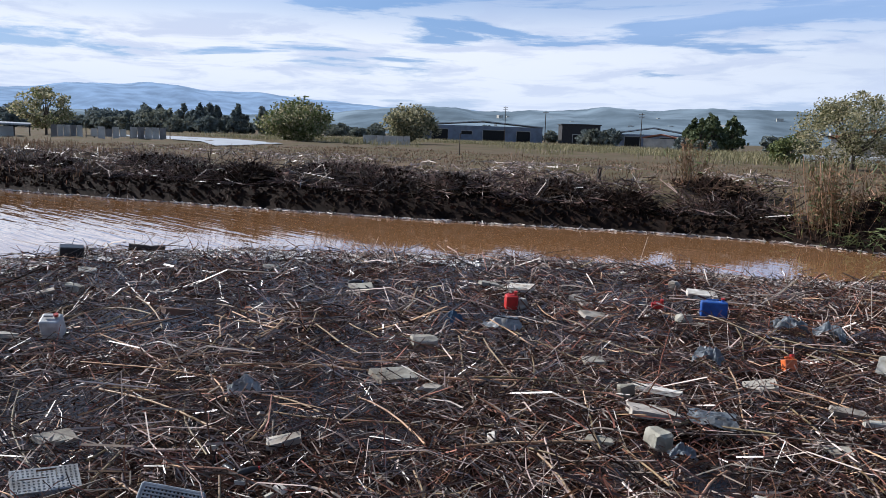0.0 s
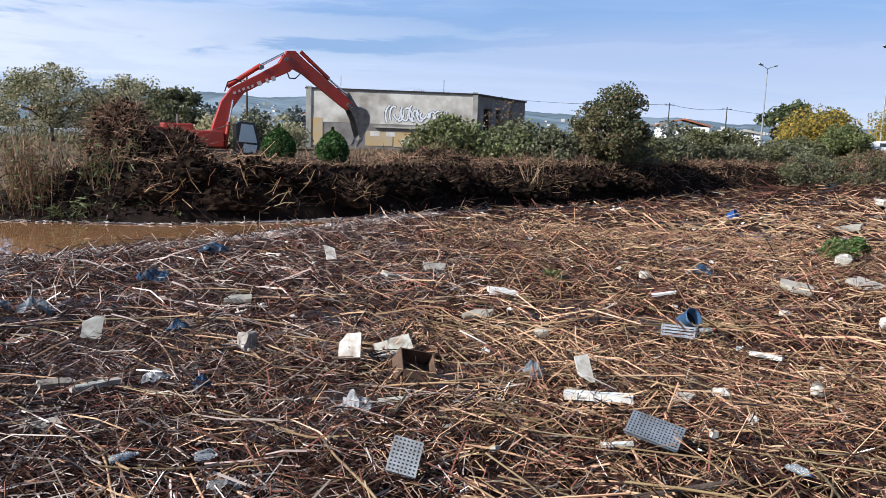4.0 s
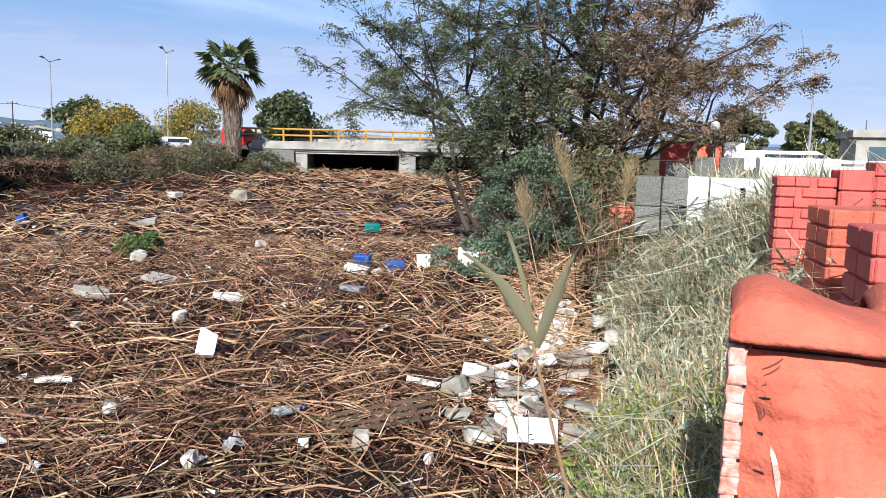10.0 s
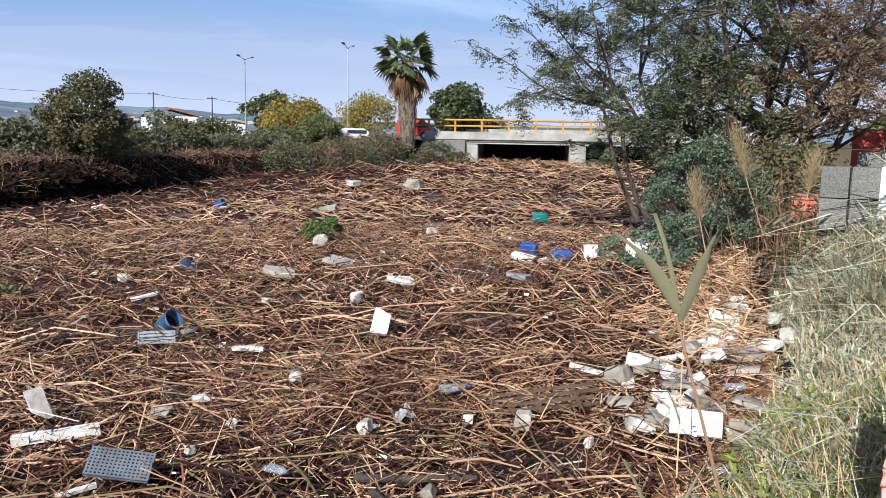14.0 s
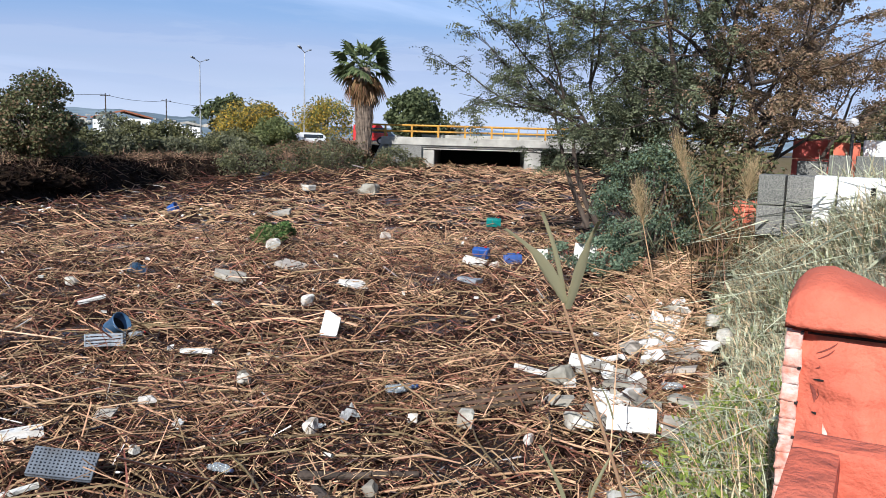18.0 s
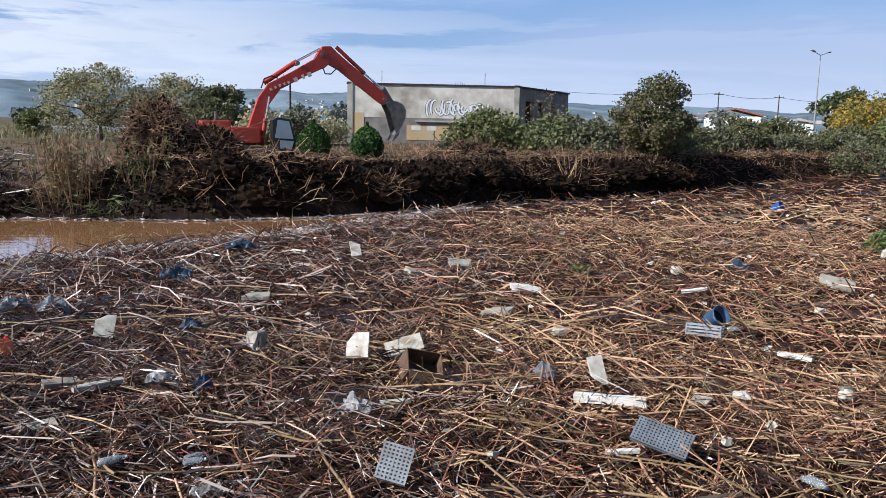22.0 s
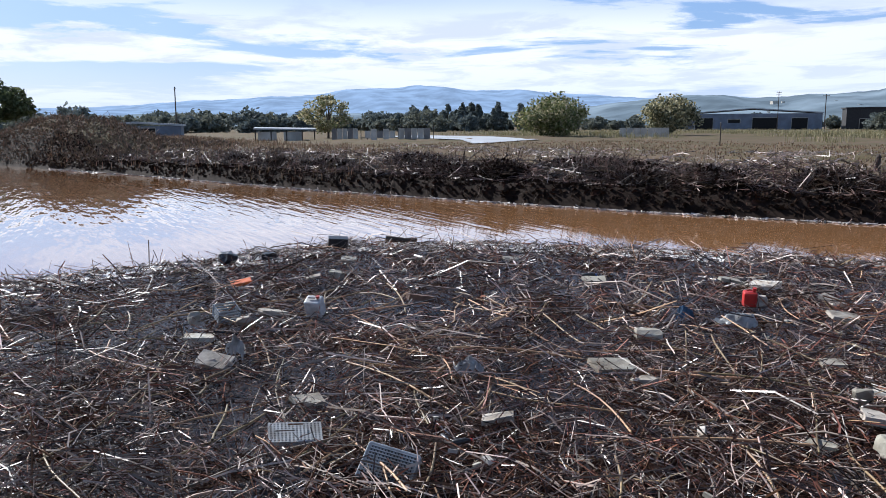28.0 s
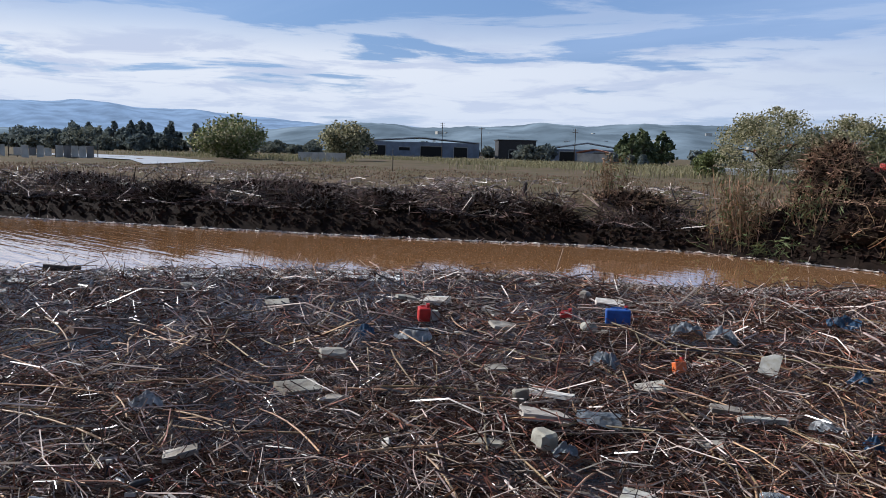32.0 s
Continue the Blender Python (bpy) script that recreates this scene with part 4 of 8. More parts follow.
fallen_reeds((-9.2, 29.9, 0.35), 60, (1.1, 0.5, 0.25), 1.5, 51, "greenreed", "flattened green reeds hanging over the water", (0.2, -0.3, 0.0), "greenreed")
fallen_reeds((-6.2, 30.0, 0.7), 15, (0.9, 0.4, 0.4), 1.2, 52, "reed", "snapped yellow reeds leaning on the bank", (0.2, -0.3, 0.9))
fallen_reeds((-3.4, 30.8, 0.7), 14, (0.9, 0.4, 0.4), 1.2, 53, "reed", "snapped yellow reeds leaning on the bank", (0.3, -0.4, 0.8))
fallen_reeds((-0.3, 32.2, 0.7), 12, (1.0, 0.4, 0.4), 1.1, 54, "reed", "snapped yellow reeds leaning on the bank", (0.3, -0.4, 0.8))
fallen_reeds((9.2, 38.6, 0.6), 14, (0.15, 0.1, 0.2), 2.2, 55, "reed", "single tall dry reed at the foot of the bank", (0.0, -0.2, 1.6))
fallen_reeds((-5.6, 32.2, 1.9), 30, (0.8, 0.4, 0.08), 1.9, 56, "reed", "sheaf of pale cut reeds on the bank top", (1.2, -0.5, -0.1))


# ---------- the excavator ----------
M["excred"] = mat("faded orange-red machine paint", (0.45, 0.032, 0.016), 0.45, 0.4, 2.0, second=(0.32, 0.03, 0.016), grime=0.25, grime_col=(0.16, 0.06, 0.035), bump=0.1)
M["steel"] = mat("worn dark steel", (0.10, 0.097, 0.094), 0.5, 0.5, 4, second=(0.20, 0.17, 0.14), metal=0.3, bump=0.2)
M["rib_lit"] = mat("bright steel with sunlight in its colour", (0.42, 0.40, 0.38), 0.45, 0.4, 4, metal=0.6)
M["chrome"] = mat("bright cylinder rod", (0.7, 0.7, 0.7), 0.2, 0.1, 4, metal=1.0)
M["track"] = mat("muddy steel track", (0.055, 0.042, 0.033), 0.8, 0.4, 4, bump=0.5)
M["cabglass"] = mat("tinted cab glass", (0.08, 0.12, 0.15), 0.06, 0.1, 2)
# The reflected sky is put into this pale base colour.
M["skyglass"] = mat("cab glass with sky reflection in its colour", (0.35, 0.42, 0.48), 0.08, 0.1, 2)
M["lettering"] = mat("worn white lettering paint", (0.72, 0.60, 0.55), 0.6, 0.3, 6)


def prism(outline, y0, y1, bevel=0.0):
    """An x-z outline drawn out from y0 to y1."""
    bm = bmesh.new()
    f = bm.faces.new([bm.verts.new((x, y0, z)) for x, z in outline])
    g = bmesh.ops.extrude_face_region(bm, geom=[f])
    bmesh.ops.translate(bm, vec=(0, y1 - y0, 0), verts=[v for v in g["geom"] if isinstance(v, bmesh.types.BMVert)])
    bmesh.ops.recalc_face_normals(bm, faces=bm.faces)
    if bevel:
        bmesh.ops.bevel(bm, geom=bm.edges[:], offset=bevel, segments=2, affect="EDGES", profile=0.7)
    return bm


def excavator():
    t = thing("excavator", (-6.35, 40.2, 1.54), "orange-red tracked excavator with raised boom and toothed bucket", "excavator", rz=0.30)
    # boom, arm and bucket in the plane of the machine; x and z from its base
    boom = [(-0.25, 0.80), (0.30, 0.75), (0.62, 1.6), (0.98, 2.75), (1.5, 3.46), (2.6, 4.07), (3.75, 4.62), (4.0, 4.9), (3.75, 5.35), (3.45, 5.42), (3.2, 5.0), (2.2, 4.4), (0.95, 3.72), (0.45, 3.05), (0.05, 1.9)]
    b = part("boom", prism(boom, -0.24, 0.24, 0.03), M["excred"], t)
    for i, (x0, z0, s) in enumerate(((1.05, 3.52, 0.22), (1.27, 3.62, 0.16), (1.48, 3.71, 0.2), (1.70, 3.80, 0.16), (1.9, 3.88, 0.18), (2.25, 4.02, 0.34), (2.62, 4.17, 0.24), (2.92, 4.29, 0.32))):
        h = 0.12 if i < 5 else 0.22
        part("lettering_bar", box((s * 0.6, 0.012, h), pose(x0, -0.25, z0 - 0.06, 0, -23, 0)), M["lettering"], b, "worn white lettering bar")
    arm = [(3.35, 5.05), (3.62, 5.62), (4.05, 5.6), (4.55, 5.05), (6.45, 3.2), (6.75, 2.75), (6.45, 2.5), (6.2, 2.68), (4.3, 4.45)]
    swung = [part("arm", prism(arm, -0.18, 0.18, 0.03), M["excred"], t)]
    cyl = bmesh.new()
    add_tube(cyl, (0.75, 0, 3.75), (2.35, 0, 4.85), 0.12, n=12)
    part("arm_cylinder", cyl, M["excred"], t)
    part("arm_rod", tube((2.35, 0, 4.85), (3.5, 0, 5.5), 0.06, n=10), M["chrome"], t)
    swung.append(part("bucket_cylinder", tube((4.35, 0, 5.55), (5.65, 0, 4.15), 0.10, n=12), M["excred"], t))
    swung.append(part("bucket_rod", tube((5.65, 0, 4.15), (6.55, 0, 3.25), 0.05, n=10), M["chrome"], t))
    swung.append(part("link", prism([(6.3, 3.1), (6.62, 3.42), (6.95, 2.75), (7.1, 2.55), (6.85, 2.45)], -0.1, 0.1, 0.02), M["steel"], t))
    for y in (-0.36, 0.36):
        part("boom_cylinder", tube((0.55, y, 0.75), (0.75, y, 2.05), 0.10, n=12), M["excred"], t)
        part("boom_rod", tube((0.75, y, 2.05), (0.95, y, 3.1), 0.05, n=10), M["chrome"], t)
    # bucket: a curved shell open towards the machine
    bk = bmesh.new()
    prof = [(6.45, 2.60), (6.72, 2.66), (7.05, 2.62), (7.36, 2.44), (7.50, 2.12), (7.42, 1.72), (7.15, 1.30), (6.85, 0.95)]
    inner = [(x - 0.07 * (1 if i > 1 else 0.2), z - 0.05 if i < 4 else z + 0.02) for i, (x, z) in enumerate(prof)]
    for y in (-0.45, 0.45):
        cheek = prof[:8] + [(6.76, 1.40), (6.66, 2.05)]
        bk.faces.new([bk.verts.new((x, y, z)) for x, z in cheek])
    for pr in (prof, inner):
        rows = [[bk.verts.new((x, y, z)) for x, z in pr] for y in (-0.45, 0.45)]
        for k in range(len(pr) - 1):
            bk.faces.new((rows[0][k], rows[0][k + 1], rows[1][k + 1], rows[1][k]))
    bucket = part("bucket", bk, M["steel"], t, "dark worn steel bucket")
    for k in range(5):
        y = -0.4 + 0.2 * k
        part("tooth", prism([(7.05, 1.12), (6.80, 1.0), (6.58, 0.66), (6.68, 0.64), (6.98, 0.92)], y - 0.05, y + 0.05), M["steel"], bucket)
    # ribs get a brighter steel, which paints them as lit by the sun
    for k in range(6):
        rb = bmesh.new()
        y = -0.42 + 0.168 * k
        for (xa, za), (xb, zb) in zip(prof[2:], prof[3:]):
            add_tube(rb, (xa, y, za), (xb, y, zb), 0.035, n=6)
        part("rib", rb, M["rib_lit"], bucket, "bucket rib painted as if lit")
    swung += [bucket, part("pivot_pin", tube((6.5, -0.28, 2.75), (6.5, 0.28, 2.75), 0.11, n=12), M["steel"], t, "dark steel pivot pin")]
    # the arm is held out a little from the drawn pose
    for ob in swung:
        ob.matrix_basis = pose(3.6, 0, 5.3) @ pose(0, 0, 0, 0, -7, 0) @ pose(-3.6, 0, -5.3)
    # house, counterweight, cab, tracks
    part("house", box((2.6, 2.4, 0.75), pose(-0.9, 0.1, 1.25), 0.06, 2), M["excred"], t)
    part("counterweight", box((0.8, 2.5, 0.95), pose(-2.3, 0.1, 1.25), 0.18, 3), M["excred"], t)
    part("engine_cover", box((1.3, 2.2, 0.35), pose(-1.6, 0.1, 1.75), 0.08, 2), M["excred"], t)
    for k in range(4):
        part("grille_slat", box((0.9, 0.02, 0.05), pose(-1.7, -1.115, 1.15 + 0.11 * k), 0.005), M["blackp"], t, "dark engine grille slat")
    part("handrail", tube((-0.2, -1.05, 1.6), (0.7, -1.05, 1.95), 0.025, n=6), M["steel"], t)
    part("exhaust", tube((-1.5, 0.5, 1.9), (-1.5, 0.5, 2.35), 0.06, n=10), M["steel"], t)
    for px, pz in ((0.1, 1.0), (3.55, 5.2), (2.35, 4.75)):
        part("pivot_pin", tube((px, -0.28, pz), (px, 0.28, pz), 0.11, n=12), M["steel"], t, "dark steel pivot pin")
    part("slew_ring", tube((-0.6, 0, 0.75), (-0.6, 0, 0.9), 0.7, n=24), M["steel"], t)
    cab = part("cab", prism([(0.95, 0.55), (1.95, 0.50), (2.08, 1.0), (1.80, 2.05), (1.2, 2.12), (0.95, 2.0)], -1.15, -0.35, 0.04), M["blackp"], t, "dark cab")
    part("windscreen", prism([(2.00, 0.62), (2.11, 1.0), (1.84, 1.95), (1.81, 1.95), (2.07, 1.0), (1.96, 0.62)], -1.08, -0.42), M["cabglass"], cab, "tinted glass")
    # these two panes are pale, with the reflected sky in their colour
    part("side_window", prism([(1.06, 1.15), (1.95, 1.1), (1.74, 1.95), (1.2, 2.0)], -1.175, -1.16), M["skyglass"], cab, "tinted glass")
    part("door_window", prism([(1.30, 0.65), (1.86, 0.62), (1.96, 1.0), (1.30, 1.05)], -1.175, -1.16), M["skyglass"], cab, "tinted glass")
    for y in (-0.95, 0.95):
        sh = bmesh.new()
        add_box(sh, (3.6, 0.55, 0.62), pose(-0.6, y, 0.36), 0.26, 4)
        tr = part("track", sh, M["track"], t, "muddy steel track")
        for k in range(7):
            part("roller", tube((-2.0 + 0.47 * k, y - 0.3, 0.22), (-2.0 + 0.47 * k, y + 0.3, 0.22), 0.12, n=12), M["steel"], tr)
    hose = bmesh.new()
    pts = [(0.6, -0.1, 3.5), (0.75, -0.15, 3.95), (1.1, -0.15, 4.1), (1.4, -0.15, 4.0)]
    for a, c in zip(pts, pts[1:]):
        add_tube(hose, a, c, 0.03, n=6)
    part("hose", hose, M["blackp"], t)
    hose = bmesh.new()
    pts = [(3.55, -0.2, 4.75), (3.7, -0.25, 4.3), (4.0, -0.25, 4.3), (4.3, -0.2, 4.6)]
    for a, c in zip(pts, pts[1:]):
        add_tube(hose, a, c, 0.03, n=6)
    part("hose", hose, M["blackp"], t)


excavator()

# ---------- trees and bushes ----------
M["leaf_dark"] = leaf_mat("dark green leaves", (0.115, 0.135, 0.06), (0.065, 0.085, 0.04))
M["leaf_olive"] = leaf_mat("olive green leaves", (0.165, 0.165, 0.075), (0.10, 0.105, 0.05))
M["leaf_green"] = leaf_mat("fresh green leaves", (0.185, 0.21, 0.08), (0.115, 0.135, 0.055))
M["leaf_yellow"] = leaf_mat("yellow autumn leaves", (0.46, 0.32, 0.05), (0.27, 0.225, 0.05))
M["leaf_grey"] = leaf_mat("grey-green leaves", (0.175, 0.178, 0.105), (0.10, 0.105, 0.062))
M["leaf_rust"] = leaf_mat("rusty brown leaves", (0.22, 0.15, 0.08), (0.13, 0.095, 0.055))
M["leaf_blue"] = leaf_mat("bluish green small leaves", (0.185, 0.25, 0.165), (0.105, 0.155, 0.10))
M["leaf_conifer"] = leaf_mat("deep green clipped foliage", (0.062, 0.125, 0.03), (0.035, 0.08, 0.02), 0.4, 0.6, 0.1)
M["leaf_pale"] = leaf_mat("pale hazy willow leaves", (0.47, 0.43, 0.26), (0.31, 0.29, 0.17), 0.45, 0.5, 0.4)


def crown_points(rs, n, clumps, w, d, h, z0, hollow=0.55, squash=1.0, clump_r=0.26):
    """Leaf places: clumps spread over an uneven crown, leaves thick on the clumps' outsides."""
    c = rs.normal(size=(clumps, 3))
    c = unit(c) * rs.uniform(hollow, 1.0, (clumps, 1)) ** 0.7
    c[:, 2] = c[:, 2] * 0.5 + 0.5
    wide = np.interp(c[:, 2], [0, 0.3, 0.7, 1.0], [0.75, 1.0, 0.9, 0.55])
    c = np.stack([c[:, 0] * w / 2 * wide, c[:, 1] * d / 2 * wide, z0 + c[:, 2] * h * 0.9], 1)
    k = rs.randint(0, clumps, n)
    rad = rs.uniform(0.6, 1.3, clumps)[k] * clump_r * min(w, h * 1.3)
    off = unit(rs.normal(size=(n, 3))) * (rs.uniform(0.15, 1.0, n) ** 0.5 * rad)[:, None]
    off[:, 2] *= 0.7 * squash
    p = c[k] + off
    p[:, 2] = np.maximum(p[:, 2], z0 * 0.6 + 0.05)
    return p, c


def plant(name, at, w, h, mats, n, leaf, seed, label, category, trunk=0.0, clumps=24, d=None, group="", clump_r=0.26, shape=""):
    """A bush or tree: tapered stems and limbs to the clumps, and a crown of many leaves. trunk: clear height below the crown."""
    t = thing(name, at, label, category, group)
    rs = np.random.RandomState(seed)
    p, c = crown_points(rs, n, clumps, w, d or w, h - trunk, trunk, clump_r=clump_r)
    if shape == "cone":
        z = np.clip((p[:, 2] - trunk) / (h - trunk), 0, 1)
        p[:, :2] *= (1.25 - 1.15 * z)[:, None]
    if shape == "leaning":
        # the crown leans and thins out on one side
        p[:, 0] += (p[:, 2] / h - 0.45) * 0.16 * w
        p = p[(p[:, 0] > -0.1 * w) | (rs.uniform(size=n) < 0.7)]
        n = len(p)
    bm = bmesh.new()
    r0 = max(0.025, h * 0.018)
    fork = Vector((0, 0, max(trunk * 0.9, h * 0.18)))
    if trunk > 0.3:
        add_tube(bm, (0, 0, -0.15), fork, r0 * 1.6, r0 * 1.1, 8)
    for q in c[:: max(1, clumps // 14)]:
        base = fork if trunk > 0.3 else Vector((q[0] * 0.12, q[1] * 0.12, -0.1))
        mid = base.lerp(Vector(q), 0.5) + Vector((0, 0, 0.08 * h))
        add_tube(bm, base, mid, r0 * 0.75, r0 * 0.5, 6, False)
        add_tube(bm, mid, q, r0 * 0.5, r0 * 0.15, 5, False)
    part("trunk" if trunk > 0.3 else "stem", bm, M["bark"], t)
    if isinstance(mats, str):
        mats = (mats,)
    cuts = np.array_split(np.argsort(p[:, 0] * 0.3 + p[:, 2] * 0.5 + rs.normal(0, 0.35 * w, n)), len(mats))
    for i, m in enumerate(mats):
        part("crown" if i == 0 else "crown_tint", leaf_mesh("crown", p[cuts[i]], leaf, M[m], seed + i, 0.2, 1.5), None, t)
    return t


def conifer(at, w, h, seed):
    t = thing("clipped_conifer", at, "small clipped dark green egg-shaped conifer", "conifer", "clipped conifers")
    rs = np.random.RandomState(seed)
    n = 5200
    z = rs.uniform(0, 1, n) ** 0.9
    r = np.sin(np.clip(z * 0.92 + 0.16, 0, 1) * math.pi) ** 0.7 * w / 2 * rs.uniform(0.72, 1.03, n)
    az = rs.uniform(0, 2 * math.pi, n)
    r = r * (1 + 0.06 * np.sin(az * 7 + z * 9))
    p = np.stack([r * np.cos(az), r * np.sin(az), 0.05 + z * h], 1)
    part("trunk", tube((0, 0, -0.1), (0, 0, h * 0.8), 0.05, 0.02), M["bark"], t)
    part("crown", leaf_mesh("crown", p, 0.075, M["leaf_conifer"], seed, 0, 1.8, -0.6), None, t)


conifer((-2.9, 36.6, 1.85), 1.45, 1.65, 61)
conifer((-0.55, 36.7, 1.85), 1.45, 1.6, 62)
plant("bush", (3.6, 43.6, 1.75), 1.3, 0.95, "leaf_dark", 900, 0.12, 63, "low dark green shrub among brush", "bush", clumps=10)
plant("bush", (6.5, 50.3, 1.7), 4.4, 2.9, ("leaf_olive", "leaf_green"), 6500, 0.16, 64, "round olive-green bush before the derelict building", "bush", clumps=40)
plant("bush", (10.5, 48.0, 1.7), 4.4, 2.7, ("leaf_green", "leaf_grey"), 5500, 0.16, 65, "loose green bush with dry stems", "bush", clumps=30)
plant("bush", (12.0, 45.6, 1.7), 3.0, 2.2, "leaf_grey", 3200, 0.14, 66, "grey-green bush on the far bank", "bush", clumps=24)
plant("broad_tree", (15.2, 45.0, 1.6), 4.7, 5.2, ("leaf_olive", "leaf_rust", "leaf_olive", "leaf_dark"), 20000, 0.105, 67, "broad round-topped dark olive tree on the far bank", "tree", trunk=0.5, clumps=90, clump_r=0.16, shape="leaning")
for i, (x, y, w, h, ms) in enumerate(((41.8, 47.6, 2.4, 1.6, "leaf_olive"), (43.4, 46.0, 2.2, 1.3, "leaf_dark"), (39.6, 49.4, 2.6, 1.6, "leaf_grey"), (17.9, 44.4, 3.0, 2.2, "leaf_green"), (19.9, 45.6, 2.8, 1.9, "leaf_grey"), (21.8, 47.6, 2.6, 2.3, "leaf_olive"), (23.6, 48.8, 2.6, 1.9, "leaf_grey"),
                                      (25.4, 49.8, 2.8, 2.4, "leaf_olive"), (27.4, 50.4, 2.6, 1.8, "leaf_grey"), (29.4, 51.0, 3.0, 1.8, "leaf_grey"), (31.6, 51.6, 3.0, 1.7, "leaf_olive"),
                                      (33.8, 52.2, 3.0, 1.7, "leaf_grey"), (36.0, 52.8, 3.0, 1.5, "leaf_green"), (38.4, 51.9, 2.8, 1.4, "leaf_grey"), (40.8, 50.6, 2.6, 1.3, "leaf_dark"))):
    x, y = (x - 1.7, y + 2.7) if x < 38 else (x, y)
    plant("bush", (x, y, float(ground_z(x, y)) - 0.1), w * (0.85 + 0.12 * (i * 7 % 4)), h * (0.75 + 0.17 * (i * 5 % 4)), ms, 2400, 0.12, 70 + i, "weedy bush in the scrub along the far bank", "bush", clumps=22, group="scrub along the far bank")
for i, (x, y, w, h, ms, lab) in enumerate(((46.2, 74.0, 6.6, 4.6, ("leaf_yellow", "leaf_yellow", "leaf_olive"), "round bush in yellow autumn leaf"), (53.5, 70.5, 6.4, 4.8, ("leaf_yellow", "leaf_yellow", "leaf_green"), "round tree turning yellow"),
                                           (44.0, 66.0, 4.0, 2.6, "leaf_green", "low green bush"), (37.5, 62.0, 4.0, 2.4, "leaf_olive", "low olive bush"), (31.0, 62.0, 4.5, 2.8, "leaf_olive", "olive green bush behind the bank"))):
    plant("bush", (x, y, float(ground_z(x, y)) - 0.1), w, h, ms, 7000, 0.16, 90 + i, lab + " by the road", "bush", clumps=44)
plant("roadside_tree", (50.5, 53.5, 2.8), 5.0, 5.8, "leaf_dark", 5200, 0.24, 96, "dark green tree beside the bridge", "tree", trunk=1.2, clumps=36, clump_r=0.2)
plant("roadside_tree", (55.5, 56.0, 2.8), 5.0, 3.8, "leaf_grey", 3600, 0.24, 97, "pale grey-green tree behind the bridge", "tree", trunk=0.8, clumps=30)
plant("roadside_tree", (52.0, 86.0, 2.6), 9.0, 5.5, "leaf_dark", 4000, 0.35, 98, "dark pine behind the yellow bushes", "tree", trunk=1.5, clumps=30)
plant("field_tree", (-24.2, 71.5, 1.6), 9.5, 6.9, ("leaf_pale", "leaf_olive", "leaf_pale"), 12000, 0.14, 101, "thin-leaved pale tree group beyond the heap", "tree", trunk=0.4, clumps=90, clump_r=0.14)
plant("field_tree", (-18.0, 72.5, 1.6), 6.6, 6.4, ("leaf_pale", "leaf_olive", "leaf_pale"), 8000, 0.14, 102, "thin-leaved pale tree beyond the heap", "tree", trunk=0.4, clumps=60, clump_r=0.15)
plant("field_tree", (-13.6, 69.3, 1.6), 5.6, 5.0, ("leaf_olive", "leaf_grey"), 6000, 0.20, 103, "green tree behind the excavator", "tree", trunk=0.8, clumps=36, clump_r=0.2)
for i, (x, y, w, h) in enumerate(((-9.5, 66.0, 4.0, 3.0), (-6.5, 63.0, 4.0, 2.6), (-5.2, 68.0, 4.0, 3.0), (-17.0, 66.0, 3.4, 2.4))):
    plant("bush", (x, y, 1.55), w, h, "leaf_grey" if i % 2 else "leaf_pale", 2600, 0.18, 104 + i, "leafy green bush behind the excavator", "bush", clumps=24)
plant("field_tree", (-107.5, 72.8, 1.5), 10.5, 6.6, ("leaf_green", "leaf_pale", "leaf_green"), 7500, 0.30, 111, "round green tree standing alone in the field", "tree", trunk=0.6, clumps=44)
plant("field_tree", (-123.0, 40.2, 1.4), 8.8, 7.4, ("leaf_pale", "leaf_green", "leaf_pale"), 3600, 0.26, 112, "light yellow-green tree beside the pens", "tree", trunk=1.2, clumps=60, clump_r=0.13)
plant("field_tree", (-103.2, 92.6, 1.5), 8.0, 6.8, ("leaf_grey", "leaf_pale"), 5200, 0.34, 113, "grey-green tree in the field", "tree", trunk=0.8, clumps=36)
plant("field_tree", (-178.0, -9.5, 1.5), 13.0, 11.0, "leaf_dark", 6500, 0.5, 114, "dark spreading tree on the skyline", "tree", trunk=3.0, clumps=34, clump_r=0.2)
plant("bush", (-34.0, 82.0, 1.5), 3.2, 3.0, "leaf_green", 2400, 0.2, 115, "young green bush in the field", "bush", clumps=20)


def tree_belt(name, seed, n, az0, az1, r0, r1, h0, h1, mats, label, slim=0.75, shape=""):
    """Far trees, one object each, with a crown of leaves sized for the distance."""
    rs = np.random.RandomState(seed)
    for i in range(n):
        az, r = radians(rs.uniform(az0, az1)), rs.uniform(r0, r1)
        h = rs.uniform(h0, h1)
        if name == "far_tree" and r < 330 and (-48.5 < math.degrees(az) < -36 or -33.5 < math.degrees(az) < -29.5):
            continue
        x, y = math.sin(az) * r, math.cos(az) * r
        plant(name, (x, y, 1.3), h * slim * rs.uniform(0.8, 1.3), h, mats[i % len(mats)], 460, r * 0.0036, seed * 50 + i, label, "tree", trunk=h * 0.08, clumps=18, group=label, shape=shape)


# Paler and bluer than near leaves: distance haze is painted in.
M["leaf_haze"] = leaf_mat("far green leaves with haze in the colour", (0.17, 0.195, 0.18), (0.12, 0.14, 0.13), 0.35, 0.9)
M["leaf_haze2"] = leaf_mat("far olive leaves with haze in the colour", (0.19, 0.20, 0.16), (0.13, 0.145, 0.12), 0.35, 0.9)
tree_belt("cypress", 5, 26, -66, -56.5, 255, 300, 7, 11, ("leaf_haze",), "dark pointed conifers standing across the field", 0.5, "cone")
